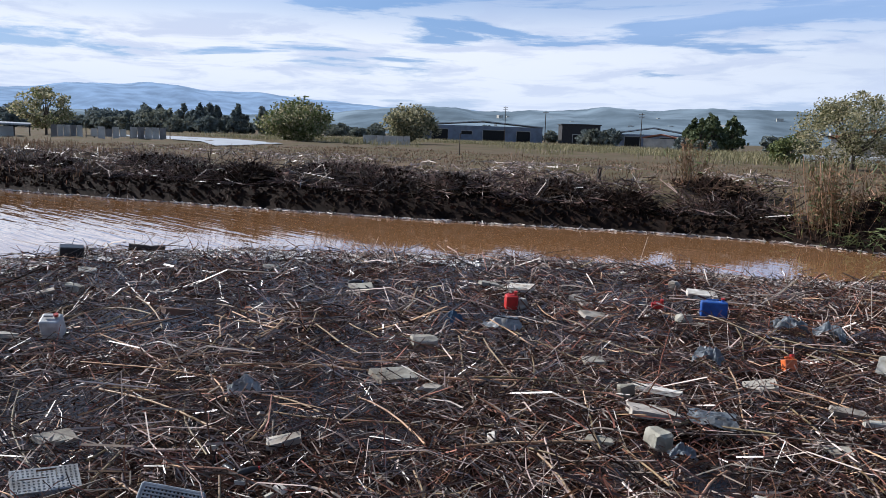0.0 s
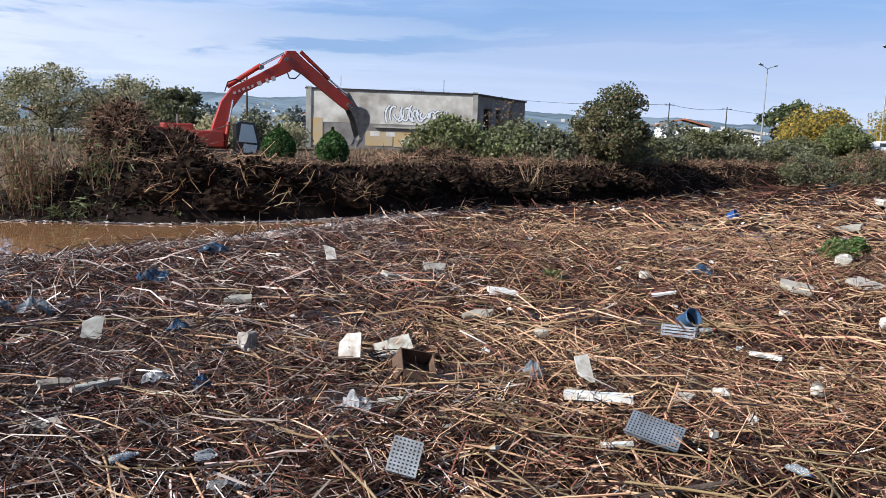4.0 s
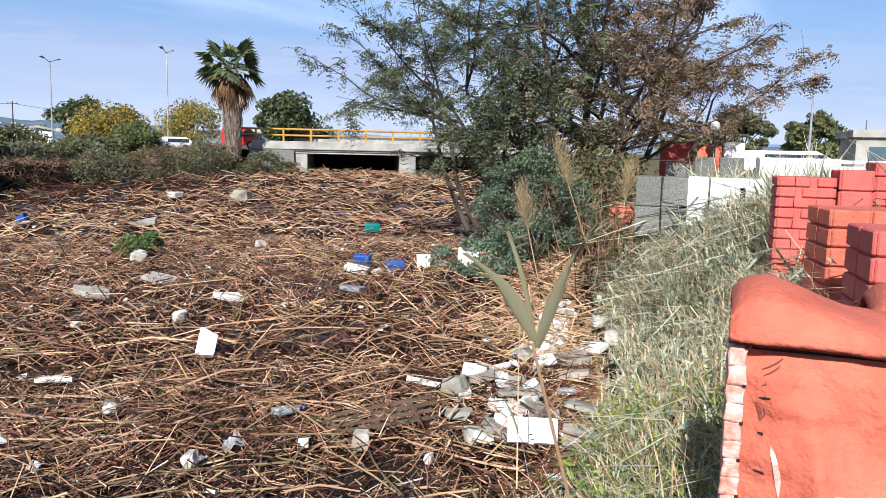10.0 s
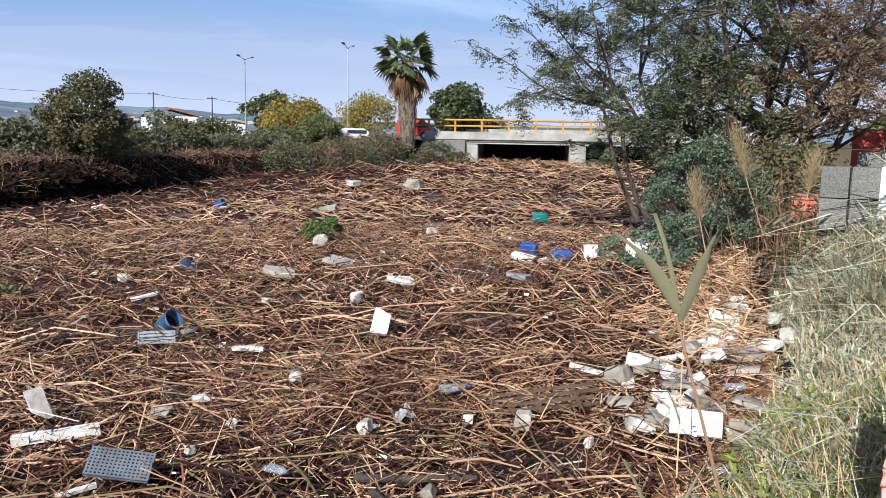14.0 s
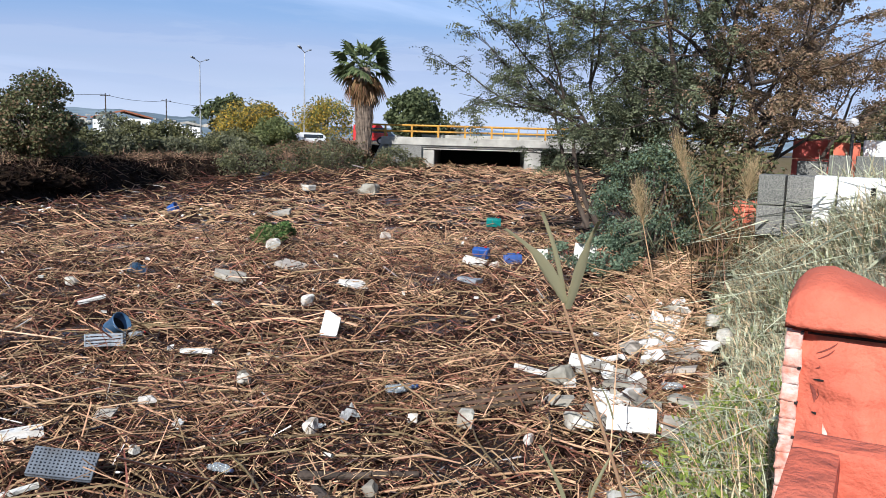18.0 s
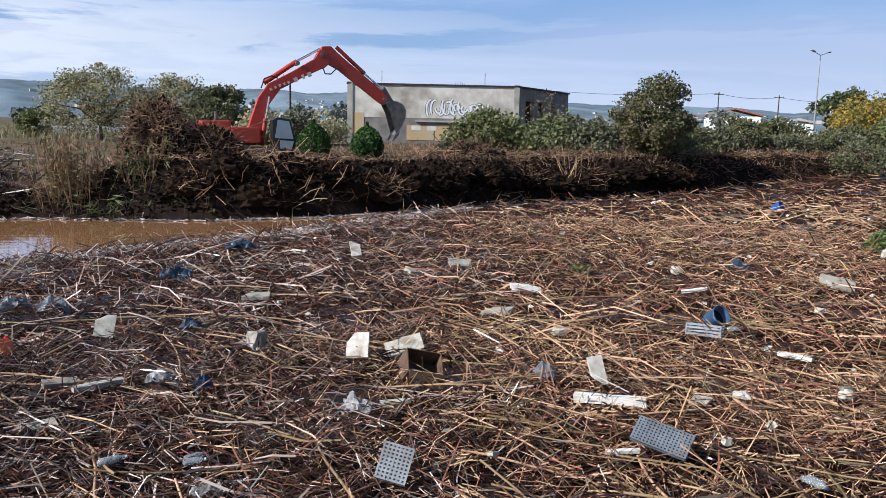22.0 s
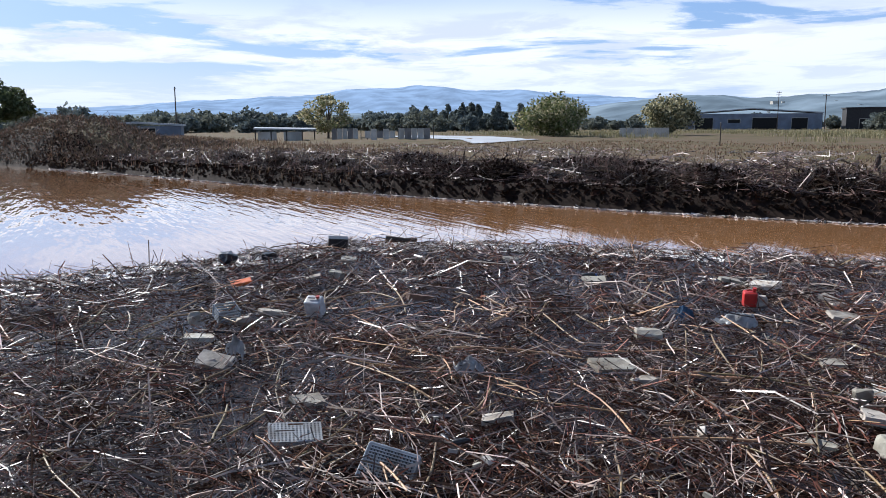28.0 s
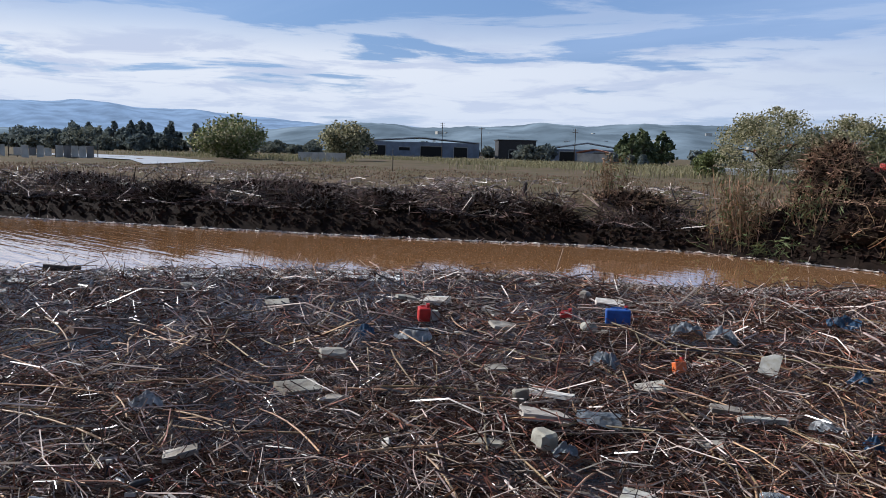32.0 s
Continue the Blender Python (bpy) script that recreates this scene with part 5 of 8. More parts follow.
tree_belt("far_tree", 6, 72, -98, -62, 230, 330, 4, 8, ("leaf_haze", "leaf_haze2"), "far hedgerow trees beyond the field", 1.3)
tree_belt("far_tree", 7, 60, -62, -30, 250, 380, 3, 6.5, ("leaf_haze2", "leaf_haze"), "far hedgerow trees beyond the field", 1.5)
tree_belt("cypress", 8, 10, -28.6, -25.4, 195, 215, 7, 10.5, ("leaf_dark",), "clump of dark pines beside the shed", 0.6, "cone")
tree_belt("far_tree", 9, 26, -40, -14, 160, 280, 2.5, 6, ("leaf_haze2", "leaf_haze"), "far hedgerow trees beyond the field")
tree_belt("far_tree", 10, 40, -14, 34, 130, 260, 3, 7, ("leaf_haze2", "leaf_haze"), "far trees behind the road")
plant("field_tree", (87.8, 24.4, 1.5), 6.2, 7.6, ("leaf_olive", "leaf_grey"), 5200, 0.3, 151, "drooping olive willow behind the block yard", "tree", trunk=0.8, clumps=40, clump_r=0.18)
plant("field_tree", (79.4, 16.0, 1.5), 5.4, 6.2, ("leaf_green", "leaf_olive"), 4200, 0.28, 152, "leafy green tree behind the block yard", "tree", trunk=1.2, clumps=36, clump_r=0.18)
plant("field_tree", (86.5, 29.6, 1.5), 5.0, 4.6, "leaf_green", 3200, 0.3, 153, "low green tree behind the block yard", "tree", trunk=0.6, clumps=26)
tree_belt("far_tree", 11, 9, 70, 92, 90, 130, 4, 6.0, ("leaf_olive", "leaf_green"), "trees behind the block yard", 0.95)


# ---------- buildings, road, bridge ----------
M["render_old"] = mat("stained old plaster", (0.66, 0.63, 0.56), 0.9, 0.5, 1.1, second=(0.50, 0.465, 0.40), grime=0.42, grime_col=(0.19, 0.155, 0.115), bump=0.3)
M["ochre"] = mat("flaking ochre wall paint", (0.50, 0.34, 0.14), 0.9, 0.4, 0.8, second=(0.42, 0.36, 0.28), grime=0.3, grime_col=(0.3, 0.27, 0.22))
M["greywall"] = mat("grey bare wall", (0.24, 0.22, 0.20), 0.9, 0.4, 0.8, grime=0.3)
M["rooftop"] = mat("black tarred roof edge", (0.03, 0.028, 0.028), 0.8, 0.3, 2)
M["concrete"] = mat("weathered pale concrete", (0.43, 0.41, 0.36), 0.9, 0.45, 1.2, second=(0.30, 0.285, 0.25), grime=0.4, grime_col=(0.16, 0.15, 0.13), bump=0.3)
M["dconcrete"] = mat("dirty grey concrete block", (0.24, 0.235, 0.21), 0.95, 0.8, 38, second=(0.09, 0.09, 0.082), bump=0.9, bump_scale=50, obj=0.15)
M["whitepaint"] = mat("white painted block", (0.82, 0.82, 0.80), 0.8, 0.1, 3, second=(0.72, 0.72, 0.70), bump=0.2)
M["redblock"] = mat("brick-red painted concrete", (0.58, 0.115, 0.090), 0.75, 0.3, 4, second=(0.46, 0.085, 0.066), bump=0.3, grime=0.12, grime_col=(0.35, 0.12, 0.09))
# darker red, for painted shade in creases and for scrapes
M["redshade"] = mat("dark red for crease shade and scraped concrete", (0.22, 0.05, 0.035), 0.9, 0.5, 5.0, second=(0.14, 0.035, 0.025), bump=0.5, bump_scale=30)
M["redorange"] = mat("orange-red oxide painted concrete", (0.62, 0.165, 0.10), 0.8, 0.5, 4.0, second=(0.50, 0.115, 0.068), bump=0.7, bump_scale=34, grime=0.26, grime_col=(0.40, 0.11, 0.07), spec=0.3)
M["rawedge"] = mat("raw pale pink concrete edge", (0.72, 0.52, 0.45), 0.9, 0.8, 13, second=(0.58, 0.20, 0.125), bump=0.6)
M["asphalt"] = mat("worn asphalt", (0.06, 0.06, 0.06), 0.85, 0.3, 2, bump=0.3)
M["yellow"] = mat("yellow painted rail", (0.56, 0.28, 0.03), 0.6, 0.3, 3, grime=0.3)
M["galv"] = mat("galvanised steel", (0.55, 0.56, 0.57), 0.4, 0.2, 3, metal=0.7)
# Black stands for the shade inside openings, slots and gaps.
M["void"] = mat("black for unlit gaps and interiors", (0.012, 0.011, 0.010), 0.95, 0.2, 2)
M["metalroof"] = mat("pale sheet-metal roof", (0.45, 0.47, 0.48), 0.5, 0.3, 0.4, grime=0.2)
M["bluegrey"] = mat("blue-grey sheet wall", (0.18, 0.21, 0.26), 0.7, 0.3, 0.5)
M["creamwall"] = mat("weathered cream wall", (0.56, 0.52, 0.45), 0.9, 0.35, 0.7, grime=0.25, grime_col=(0.25, 0.22, 0.18))
M["tileroof"] = mat("red tiled roof", (0.36, 0.13, 0.07), 0.85, 0.3, 1)
M["graffw"] = mat("white spray paint", (0.75, 0.76, 0.78), 0.7, 0.1, 3)
M["graffb"] = mat("black spray paint", (0.02, 0.02, 0.025), 0.7, 0.1, 3)
M["polewood"] = mat("dark wooden pole", (0.06, 0.045, 0.035), 0.9, 0.3, 3)
M["vanwhite"] = mat("white vehicle paint", (0.72, 0.73, 0.74), 0.25, 0.05, 2, coat=0.5)
M["cardark"] = mat("dark blue vehicle paint", (0.02, 0.03, 0.06), 0.25, 0.05, 2, coat=0.5)
M["truckred"] = mat("red vehicle paint", (0.55, 0.03, 0.03), 0.3, 0.05, 2, coat=0.4)
M["glass"] = mat("dark vehicle glass", (0.03, 0.04, 0.05), 0.05, 0.05, 2)
M["tyre"] = mat("black rubber tyre", (0.015, 0.015, 0.015), 0.8, 0.1, 5)


def frame_m(a, b, z=0.0):
    """A pose at a whose x axis runs level towards b."""
    a, b = Vector((*a, z)), Vector((*b, z))
    return Matrix.Translation(a) @ Matrix.Rotation(math.atan2(b.y - a.y, b.x - a.x), 4, "Z"), (b - a).length


def stroke(pts, w, depth, y):
    """A painted stroke in the x-z plane: one thin connected ribbon along the points."""
    bm, rows = bmesh.new(), []
    for i, (x, z) in enumerate(pts):
        (x0, z0), (x1, z1) = pts[max(i - 1, 0)], pts[min(i + 1, len(pts) - 1)]
        ln = math.hypot(x1 - x0, z1 - z0) or 1.0
        nx, nz = -(z1 - z0) / ln * w / 2, (x1 - x0) / ln * w / 2
        rows.append([bm.verts.new((x + sx * nx, y + sy * depth / 2, z + sx * nz)) for sx, sy in ((-1, -1), (1, -1), (1, 1), (-1, 1))])
    for p, q in zip(rows, rows[1:]):
        for k in range(4):
            bm.faces.new((p[k], p[(k + 1) % 4], q[(k + 1) % 4], q[k]))
    bm.faces.new(rows[0][::-1])
    bm.faces.new(rows[-1])
    return bm


def derelict():
    a, b, c = (-3.4, 77.5), (12.9, 77.0), (21.5, 91.0)
    t = thing("derelict_building", (*a, 1.6), "flat-roofed derelict plastered building with graffiti and ochre patches", "building", rz=math.atan2(b[1] - a[1], b[0] - a[0]))
    L, H = 16.3, 5.55
    part("front_wall", box((L - 0.9, 0.35, H - 2.5), pose(L / 2, 0.18, 2.5 + (H - 2.5) / 2)), M["render_old"], t)
    part("lower_wall", box((L - 0.9, 0.35, 2.5), pose(L / 2, 0.20, 1.25)), M["greywall"], t)
    for x, w, z, h in ((0.95, 1.2, 1.6, 2.6), (6.9, 2.6, 1.1, 1.4), (9.4, 2.2, 1.1, 1.5), (12.0, 1.4, 1.0, 1.2)):
        part("ochre_patch", box((w, 0.02, h), pose(x, -0.005, z)), M["ochre"], t, "flaking ochre paint")
    part("ledge", box((5.6, 0.3, 0.14), pose(9.2, -0.1, 2.2)), M["concrete"], t)
    for x in (6.5, 8.0, 9.5, 11.6):
        part("patch", box((0.9, 0.02, 0.45), pose(x, -0.02, 1.55 if x < 9 else 0.9)), M["render_old"], t, "pale plaster patch")
    for x in (0.22, L - 0.25):
        part("corner_pillar", box((0.5, 0.5, H + 0.25), pose(x, 0.15, H / 2 + 0.12)), M["concrete"], t)
    part("roof_edge", box((L + 0.2, 0.6, 0.16), pose(L / 2, 0.2, H + 0.06)), M["rooftop"], t)
    side = 14.5
    ang = math.degrees(math.atan2(c[1] - b[1], c[0] - b[0]) - math.atan2(b[1] - a[1], b[0] - a[0]))
    R = pose(L, 0, 0, 0, 0, ang)
    for x, w in ((0.9, 1.8), (4.6, 1.4), (8.0, 2.4), (12.4, 4.2)):
        part("side_wall", box((w, 0.3, H), R @ pose(x, 0.2, H / 2)), M["greywall"], t)
    for z, h in ((0.55, 1.1), (H - 0.6, 1.2)):
        part("side_beam", box((side, 0.28, h), R @ pose(side / 2, 0.22, z)), M["greywall"], t)
    # black sheet behind the openings, painted as the unlit inside
    part("side_void", box((side - 0.4, 0.1, H - 0.4), R @ pose(side / 2, 1.2, H / 2 - 0.1)), M["void"], t, "dark openings")
    part("side_roof_edge", box((side, 0.7, 0.16), R @ pose(side / 2, 0.2, H + 0.05)), M["rooftop"], t)
    part("back_fill", box((L - 1, 6.0, 0.2), pose(L / 2, 3.4, H - 0.1)), M["rooftop"], t)
    # graffiti: fat pale strokes with dark outlines, no letters
    gr = random.Random(12)
    for i in range(15):
        cx, cz, r = 7.8 + i * 0.37, 3.15 + gr.uniform(-0.12, 0.12), gr.uniform(0.34, 0.5)
        a0, sw = gr.uniform(0, 6.28), gr.uniform(2.6, 4.6) * gr.choice((-1, 1))
        q = [(cx + r * 0.75 * math.cos(a0 + sw * k / 7), cz + r * 1.25 * math.sin(a0 + sw * k / 7) + 0.08 * k) for k in range(8)]
        part("graffiti_outline", stroke(q, 0.26, 0.010, -0.008 - 0.0015 * i), M["graffb"], t, "black spray-painted outline")
        part("graffiti_fill", stroke(q, 0.17, 0.012, -0.010 - 0.0015 * i), M["graffw"], t, "white spray-painted stroke")
    for x in (3.2, 13.0):
        part("aerial", tube((x, 0.3, H), (x, 0.3, H + 1.3), 0.03, n=6), M["steel"], t)
    rail = bmesh.new()
    for k in range(5):
        add_tube(rail, (10.2 + k * 0.22, 0.4, H), (10.2 + k * 0.22, 0.4, H + 0.3 + 0.1 * (k == 2)), 0.03, n=5)
    part("roof_rail", rail, M["steel"], t)


derelict()
plant("bare_shrub", (14.6, 72.0, 1.6), 5.0, 5.2, "leaf_rust", 260, 0.16, 121, "half-bare shrub before the derelict building", "bush", trunk=0.5, clumps=20)


def shed(name, at, rz, w, d, h, rise, wall, roof, label, openings=()):
    t = thing(name, at, label, "shed", rz=rz)
    part("wall", box((w, d, h), pose(0, d / 2, h / 2)), M[wall], t)
    part("roof", prism([(-w / 2 - 0.4, h), (0, h + rise), (w / 2 + 0.4, h), (w / 2 + 0.4, h + 0.35), (0, h + rise + 0.35), (-w / 2 - 0.4, h + 0.35)], -0.4, d + 0.4), M[roof], t)
    for x, ww, z, hh in openings:
        # black panel on the wall, painted as the unlit inside
        o = part("opening", box((ww, 0.12, hh), pose(x, -0.03, z)), M["void"], t, "dark opening")
        for sx in (-1, 1):
            part("jamb", box((0.16, 0.2, hh + 0.2), pose(x + sx * (ww / 2 + 0.08), -0.04, z)), M["concrete"], o, "pale jamb")
        part("lintel", box((ww, 0.2, 0.2), pose(x, -0.04, z + hh / 2 + 0.1)), M["concrete"], o, "pale lintel")
    return t


shed("warehouse", (-203, 219, 1.0), math.atan2(29, 31), 44, 22, 6.0, 1.6, "bluegrey", "metalroof", "long blue-grey warehouse with a pale metal roof", ((-16, 6, 2.5, 4), (-6, 4, 3.4, 1.2), (4, 8, 2.4, 4.2), (15, 5, 2.4, 4)))
shed("warehouse_annex", (-176, 243, 1.0), math.atan2(29, 31), 14, 14, 7.4, 0.1, "rooftop", "rooftop", "dark flat-roofed annex of the warehouse", ((0, 6, 2.4, 3),))
shed("greenhouse_shed", (-144, 240, 1.0), 0.55, 27, 16, 4.6, 2.2, "bluegrey", "metalroof", "pale metal-roofed farm shed", ((-7, 5, 2, 3.4), (5, 6, 2, 3.4)))
shed("farm_shed", (-155, 14, 0.9), 1.35, 16, 7, 2.6, 0.5, "bluegrey", "metalroof", "low farm shed with a bright metal roof", ((2, 3, 1.2, 2),))
shed("brick_house", (-36, 118, 1.2), 0.2, 13, 8, 3.4, 1.2, "creamwall", "tileroof", "low house with a red roof beyond the field", ((-3, 1.4, 1.8, 1.4), (3, 1.4, 1.8, 1.4)))
shed("field_house", (-118, 200, 1.0), 0.4, 9, 7, 3.2, 1.0, "creamwall", "tileroof", "small far house among trees")
shed("far_house", (82, 185, 1.0), -0.3, 12, 9, 6.0, 1.6, "whitepaint", "tileroof", "white far house beyond the road", ((-3, 1.5, 3.4, 1.5), (3, 1.5, 3.4, 1.5)))
shed("far_house", (66, 125, 1.5), -0.45, 4.6, 5, 3.4, 0.5, "whitepaint", "concrete", "white house gable behind the yellow bush", ((-2, 1.2, 2.4, 1.3),))
for i, (az, r, w, h) in enumerate(((18.4, 330, 7, 7), (19.3, 340, 8, 10), (21.0, 420, 9, 7), (22.6, 430, 8, 6), (-3.0, 520, 12, 9), (-1.0, 560, 9, 7), (-5.5, 600, 12, 8), (1.5, 620, 9, 8), (24.5, 520, 12, 7), (27.0, 560, 10, 6))):
    x, y = math.sin(radians(az)) * r, math.cos(radians(az)) * r
    shed("town_house", (x, y, 1.0 + r * 0.006), -radians(az), w, w, h, 0.8, "whitepaint" if i % 2 else "creamwall", "tileroof" if i % 3 else "concrete", "pale town house in the distance", ((-w / 4, 1.2, h * 0.6, 1.4), (w / 4, 1.2, h * 0.6, 1.4)))


def hillside_town():
    """Houses far up the hillside, too small to pick apart."""
    rs = np.random.RandomState(77)
    bm = bmesh.new()
    for _ in range(330):
        az = radians(rs.choice([rs.normal(-6, 6), rs.normal(22, 7), rs.uniform(-45, 40)]))
        r = rs.uniform(1880, 2350)
        up = np.interp(r, [1872, 2184, 2418, 2600], [0.0, 0.45, 0.8, 1.0]) * np.interp(math.degrees(az), [-48, -27, -8, 10, 20, 36, 60], [80, 100, 98, 78, 70, 46, 30])
        s = rs.uniform(5, 13)
        add_box(bm, (s * 1.3, s, s * 0.75), pose(math.sin(az) * r, math.cos(az) * r, up + s * 0.3, 0, 0, rs.uniform(0, 90)))
    tagged(new("hillside_houses", finish("hillside_houses", bm, M["creamwall"])), "scattered pale houses on the distant hillside", "houses", kind="stuff")


hillside_town()


def pens():
    """Low sheds and pens at the edge of the flooded field."""
    t = thing("animal_pen", (-107, 25, 1.45), "ramshackle low pen of boards under a flat metal roof", "pen", rz=math.atan2(7.5, 2.0))
    part("roof", box((8.0, 4.0, 0.18), pose(3.8, -1.5, 1.65, 2, 1, 0)), M["metalroof"], t)
    for x in (0, 2, 4, 6, 7.6):
        part("post", tube((x, -3.2, -0.2), (x, -3.2, 1.6), 0.08, n=6), M["polewood"], t)
    for x in (1.5, 4.8):
        part("board_wall", box((2.4, 0.12, 1.3), pose(x, -3.1, 0.6)), M["creamwall"], t)
    for i, (x, y, w) in enumerate(((-104.3, 35, 3.6), (-102.9, 39.3, 4.2), (-101.2, 43.6, 4.4))):
        f = thing("fence_panel", (x, y, 1.45), "pale board fence panel round the pens", "fence", "fence panels round the pens", rz=math.atan2(4.3, 1.7))
        for k in range(5):
            part("board", box((w / 5 - 0.05, 0.06, 1.65 if i != 1 else 1.0 + 0.5 * (k % 2)), pose(k * w / 5, 0, 0.8)), M["creamwall"] if (k + i) % 3 else M["greywall"], f)
        for k in (0, 1):
            part("post", tube((k * w, 0.1, -0.2), (k * w, 0.1, 2.0), 0.06, n=6), M["polewood"], f)
    w = thing("board_screen", (-97.8, 78.2, 1.2), "long pale screen of boards in the reeds", "fence", rz=math.atan2(5.6, 4.8))
    for k in range(7):
        part("board", box((1.0, 0.1, 1.7), pose(0.5 + k * 1.04, 0, 0.9)), M["creamwall"], w)
    w = thing("low_wall", (-30, 100, 1.4), "low whitewashed wall beyond the field", "wall", rz=0.35)
    part("wall", box((22, 0.3, 1.1), pose(0, 0, 0.5), 0.03), M["whitepaint"], w)


pens()
# Matt and pale: the sky's reflection is in the colour.
M["flood"] = mat("matt flood water coloured like reflected sky", (0.44, 0.46, 0.49), 0.9, 0.2, 0.3, spec=0.15)
bm = bmesh.new()
bm.faces.new([bm.verts.new((x, y, 1.66)) for x, y in FLOOD])
solo("flood_water", bm, M["flood"], "sheet of flood water lying in the field", "water", kind="structure")


def utility_pole(at, h, arms, label):
    t = thing("utility_pole", at, label, "pole", "utility poles")
    part("pole", tube((0, 0, -0.3), (0, 0, h), 0.14, 0.09, 8), M["polewood"], t)
    for k in range(arms):
        part("crossarm", box((1.8, 0.1, 0.12), pose(0, 0, h - 0.4 - 0.7 * k)), M["polewood"], t)
        for x in (-0.75, 0, 0.75):
            part("insulator", tube((x, 0, h - 0.34 - 0.7 * k), (x, 0, h - 0.1 - 0.7 * k), 0.05, 0.03, 6), M["greyp"], t)


for x, y, h, arms in ((58.5, 139, 8.6, 1), (70.0, 140, 8.4, 1), (-10.5, 92, 7.2, 1), (-118, 190, 9.5, 2), (-135, 170, 9.0, 1), (-160, 22, 9.5, 1), (-213, 153, 11, 1), (-180, 205, 12, 2), (30, 150, 9, 1)):
    utility_pole((x, y, float(ground_z(x, y))), h, arms, "dark wooden utility pole with cross-arm")


def wire(a, b, sag, r=0.03):
    bm = bmesh.new()
    a, b = Vector(a), Vector(b)
    last = a
    for k in range(1, 13):
        u = k / 12
        p = a.lerp(b, u) - Vector((0, 0, 4 * sag * u * (1 - u)))
        add_tube(bm, last, p, r, n=4, caps=False)
        last = p
    return solo("overhead_wire", bm, M["blackp"], "thin overhead wire sagging between poles", "wire", "overhead wires")


for a, b in (((30, 150, 10.3), (58.5, 139, 10.0)), ((58.5, 139, 10.0), (70, 140, 9.6)), ((70, 140, 9.6), (92, 150, 9.6)), ((19, 90, 7.2), (30, 150, 10.3))):
    wire(a, b, 0.5)

post = thing("marker_post", (-49.4, 50.2, 1.5), "thin dark upright metal post in the field", "post")
part("post", tube((0, 0, -0.2), (0, 0, 2.05), 0.045, 0.04, 8), M["polewood"], post)
part("cap", tube((0, 0, 2.05), (0, 0, 2.09), 0.055, 0.04, 8), M["steel"], post)
post = thing("stump_post", (-23.1, 33.2, 1.5), "short dark stump of a post in the field", "post")
part("post", tube((0, 0, -0.2), (0, 0, 0.5), 0.13, 0.11, 8), M["polewood"], post)
part("top", tube((0, 0, 0.47), (0.03, 0, 0.58), 0.15, 0.08, 7), M["polewood"], post)


# road and bridge
def ribbon(name, line, w, z, material, label, thick=0.06):
    bm = bmesh.new()
    pts = [Vector((x, y, 0)) for x, y in line]
    rows = []
    for i, p in enumerate(pts):
        u = (pts[min(i + 1, len(pts) - 1)] - pts[max(i - 1, 0)]).normalized()
        n = Vector((-u.y, u.x, 0))
        rows.append([bm.verts.new((p + n * s * w / 2) + Vector((0, 0, zz))) for s, zz in ((-1, z - thick), (-1, z), (1, z), (1, z - thick))])
    for r0, r1 in zip(rows, rows[1:]):
        for k in range(3):
            bm.faces.new((r0[k], r0[k + 1], r1[k + 1], r1[k]))
    return solo(name, bm, material, label, name, kind="structure")


ribbon("road", ROAD, 9.0, Z_ROAD + 0.10, M["asphalt"], "grey asphalt road on the embankment")


def bridge():
    A, B = (42.4, 48.7), (61.3, 27.1)
    m, L = frame_m(A, B, 0.0)
    t = thing("bridge", (*A, 0), "low concrete road bridge with yellow tubular railing", "bridge", rz=math.atan2(B[1] - A[1], B[0] - A[0]))
    part("deck", box((L, 9.5, 0.5), pose(L / 2, 4.75, 3.30), 0.02), M["concrete"], t)
    part("parapet", box((L, 0.35, 0.62), pose(L / 2, 0.0, 3.50), 0.03), M["concrete"], t)
    part("girder", box((L - 4.0, 0.4, 0.18), pose(L / 2 + 1.2, 0.35, 2.98)), M["creamwall"], t, "pale edge girder")
    # black strip drawn for the shade between parapet and girder
    part("soffit", box((L - 4.0, 0.35, 0.10), pose(L / 2 + 1.2, 0.25, 3.12)), M["void"], t, "black strip for the shaded gap under the parapet")
    for x, w in ((3.6, 1.2), (12.0, 1.3), (20.5, 1.3)):
        part("pier", box((w, 8.5, 3.4), pose(x, 4.5, 1.35), 0.05), M["concrete"], t)
    part("abutment", box((3.2, 9.0, 3.5), pose(1.5, 4.9, 1.3), 0.05), M["dconcrete"], t)
    part("wing_wall", prism([(-1.2, 1.0), (3.2, 1.0), (3.2, 3.3), (0.0, 3.3)], -0.1, 0.25), M["dconcrete"], t)
    # black sheet drawn for the shade below the deck, no real wall
    part("far_wall", box((L, 0.3, 3.4), pose(L / 2, 9.3, 1.3)), M["void"], t, "black sheet for the deep shade under the bridge")
    for k in range(13):
        x = 0.3 + k * 2.1
        p = part("rail_post", box((0.15, 0.15, 1.0), pose(x, 0.0, 4.28), 0.01), M["yellow"], t)
    for z in (4.25, 4.72):
        part("rail", tube((-1.5, 0, z), (L - 1, 0, z), 0.075, n=8), M["yellow"], t)
    part("far_parapet", box((L, 0.3, 0.75), pose(L / 2, 9.3, 3.75), 0.03), M["concrete"], t)
    for k in range(9):
        part("rail_post", box((0.08, 0.1, 0.9), pose(0.8 + k * 3.0, 9.3, 4.5), 0.01), M["yellow"], t)
    part("far_rail", tube((0, 9.3, 4.85), (L - 1, 9.3, 4.85), 0.045, n=8), M["yellow"], t)


bridge()


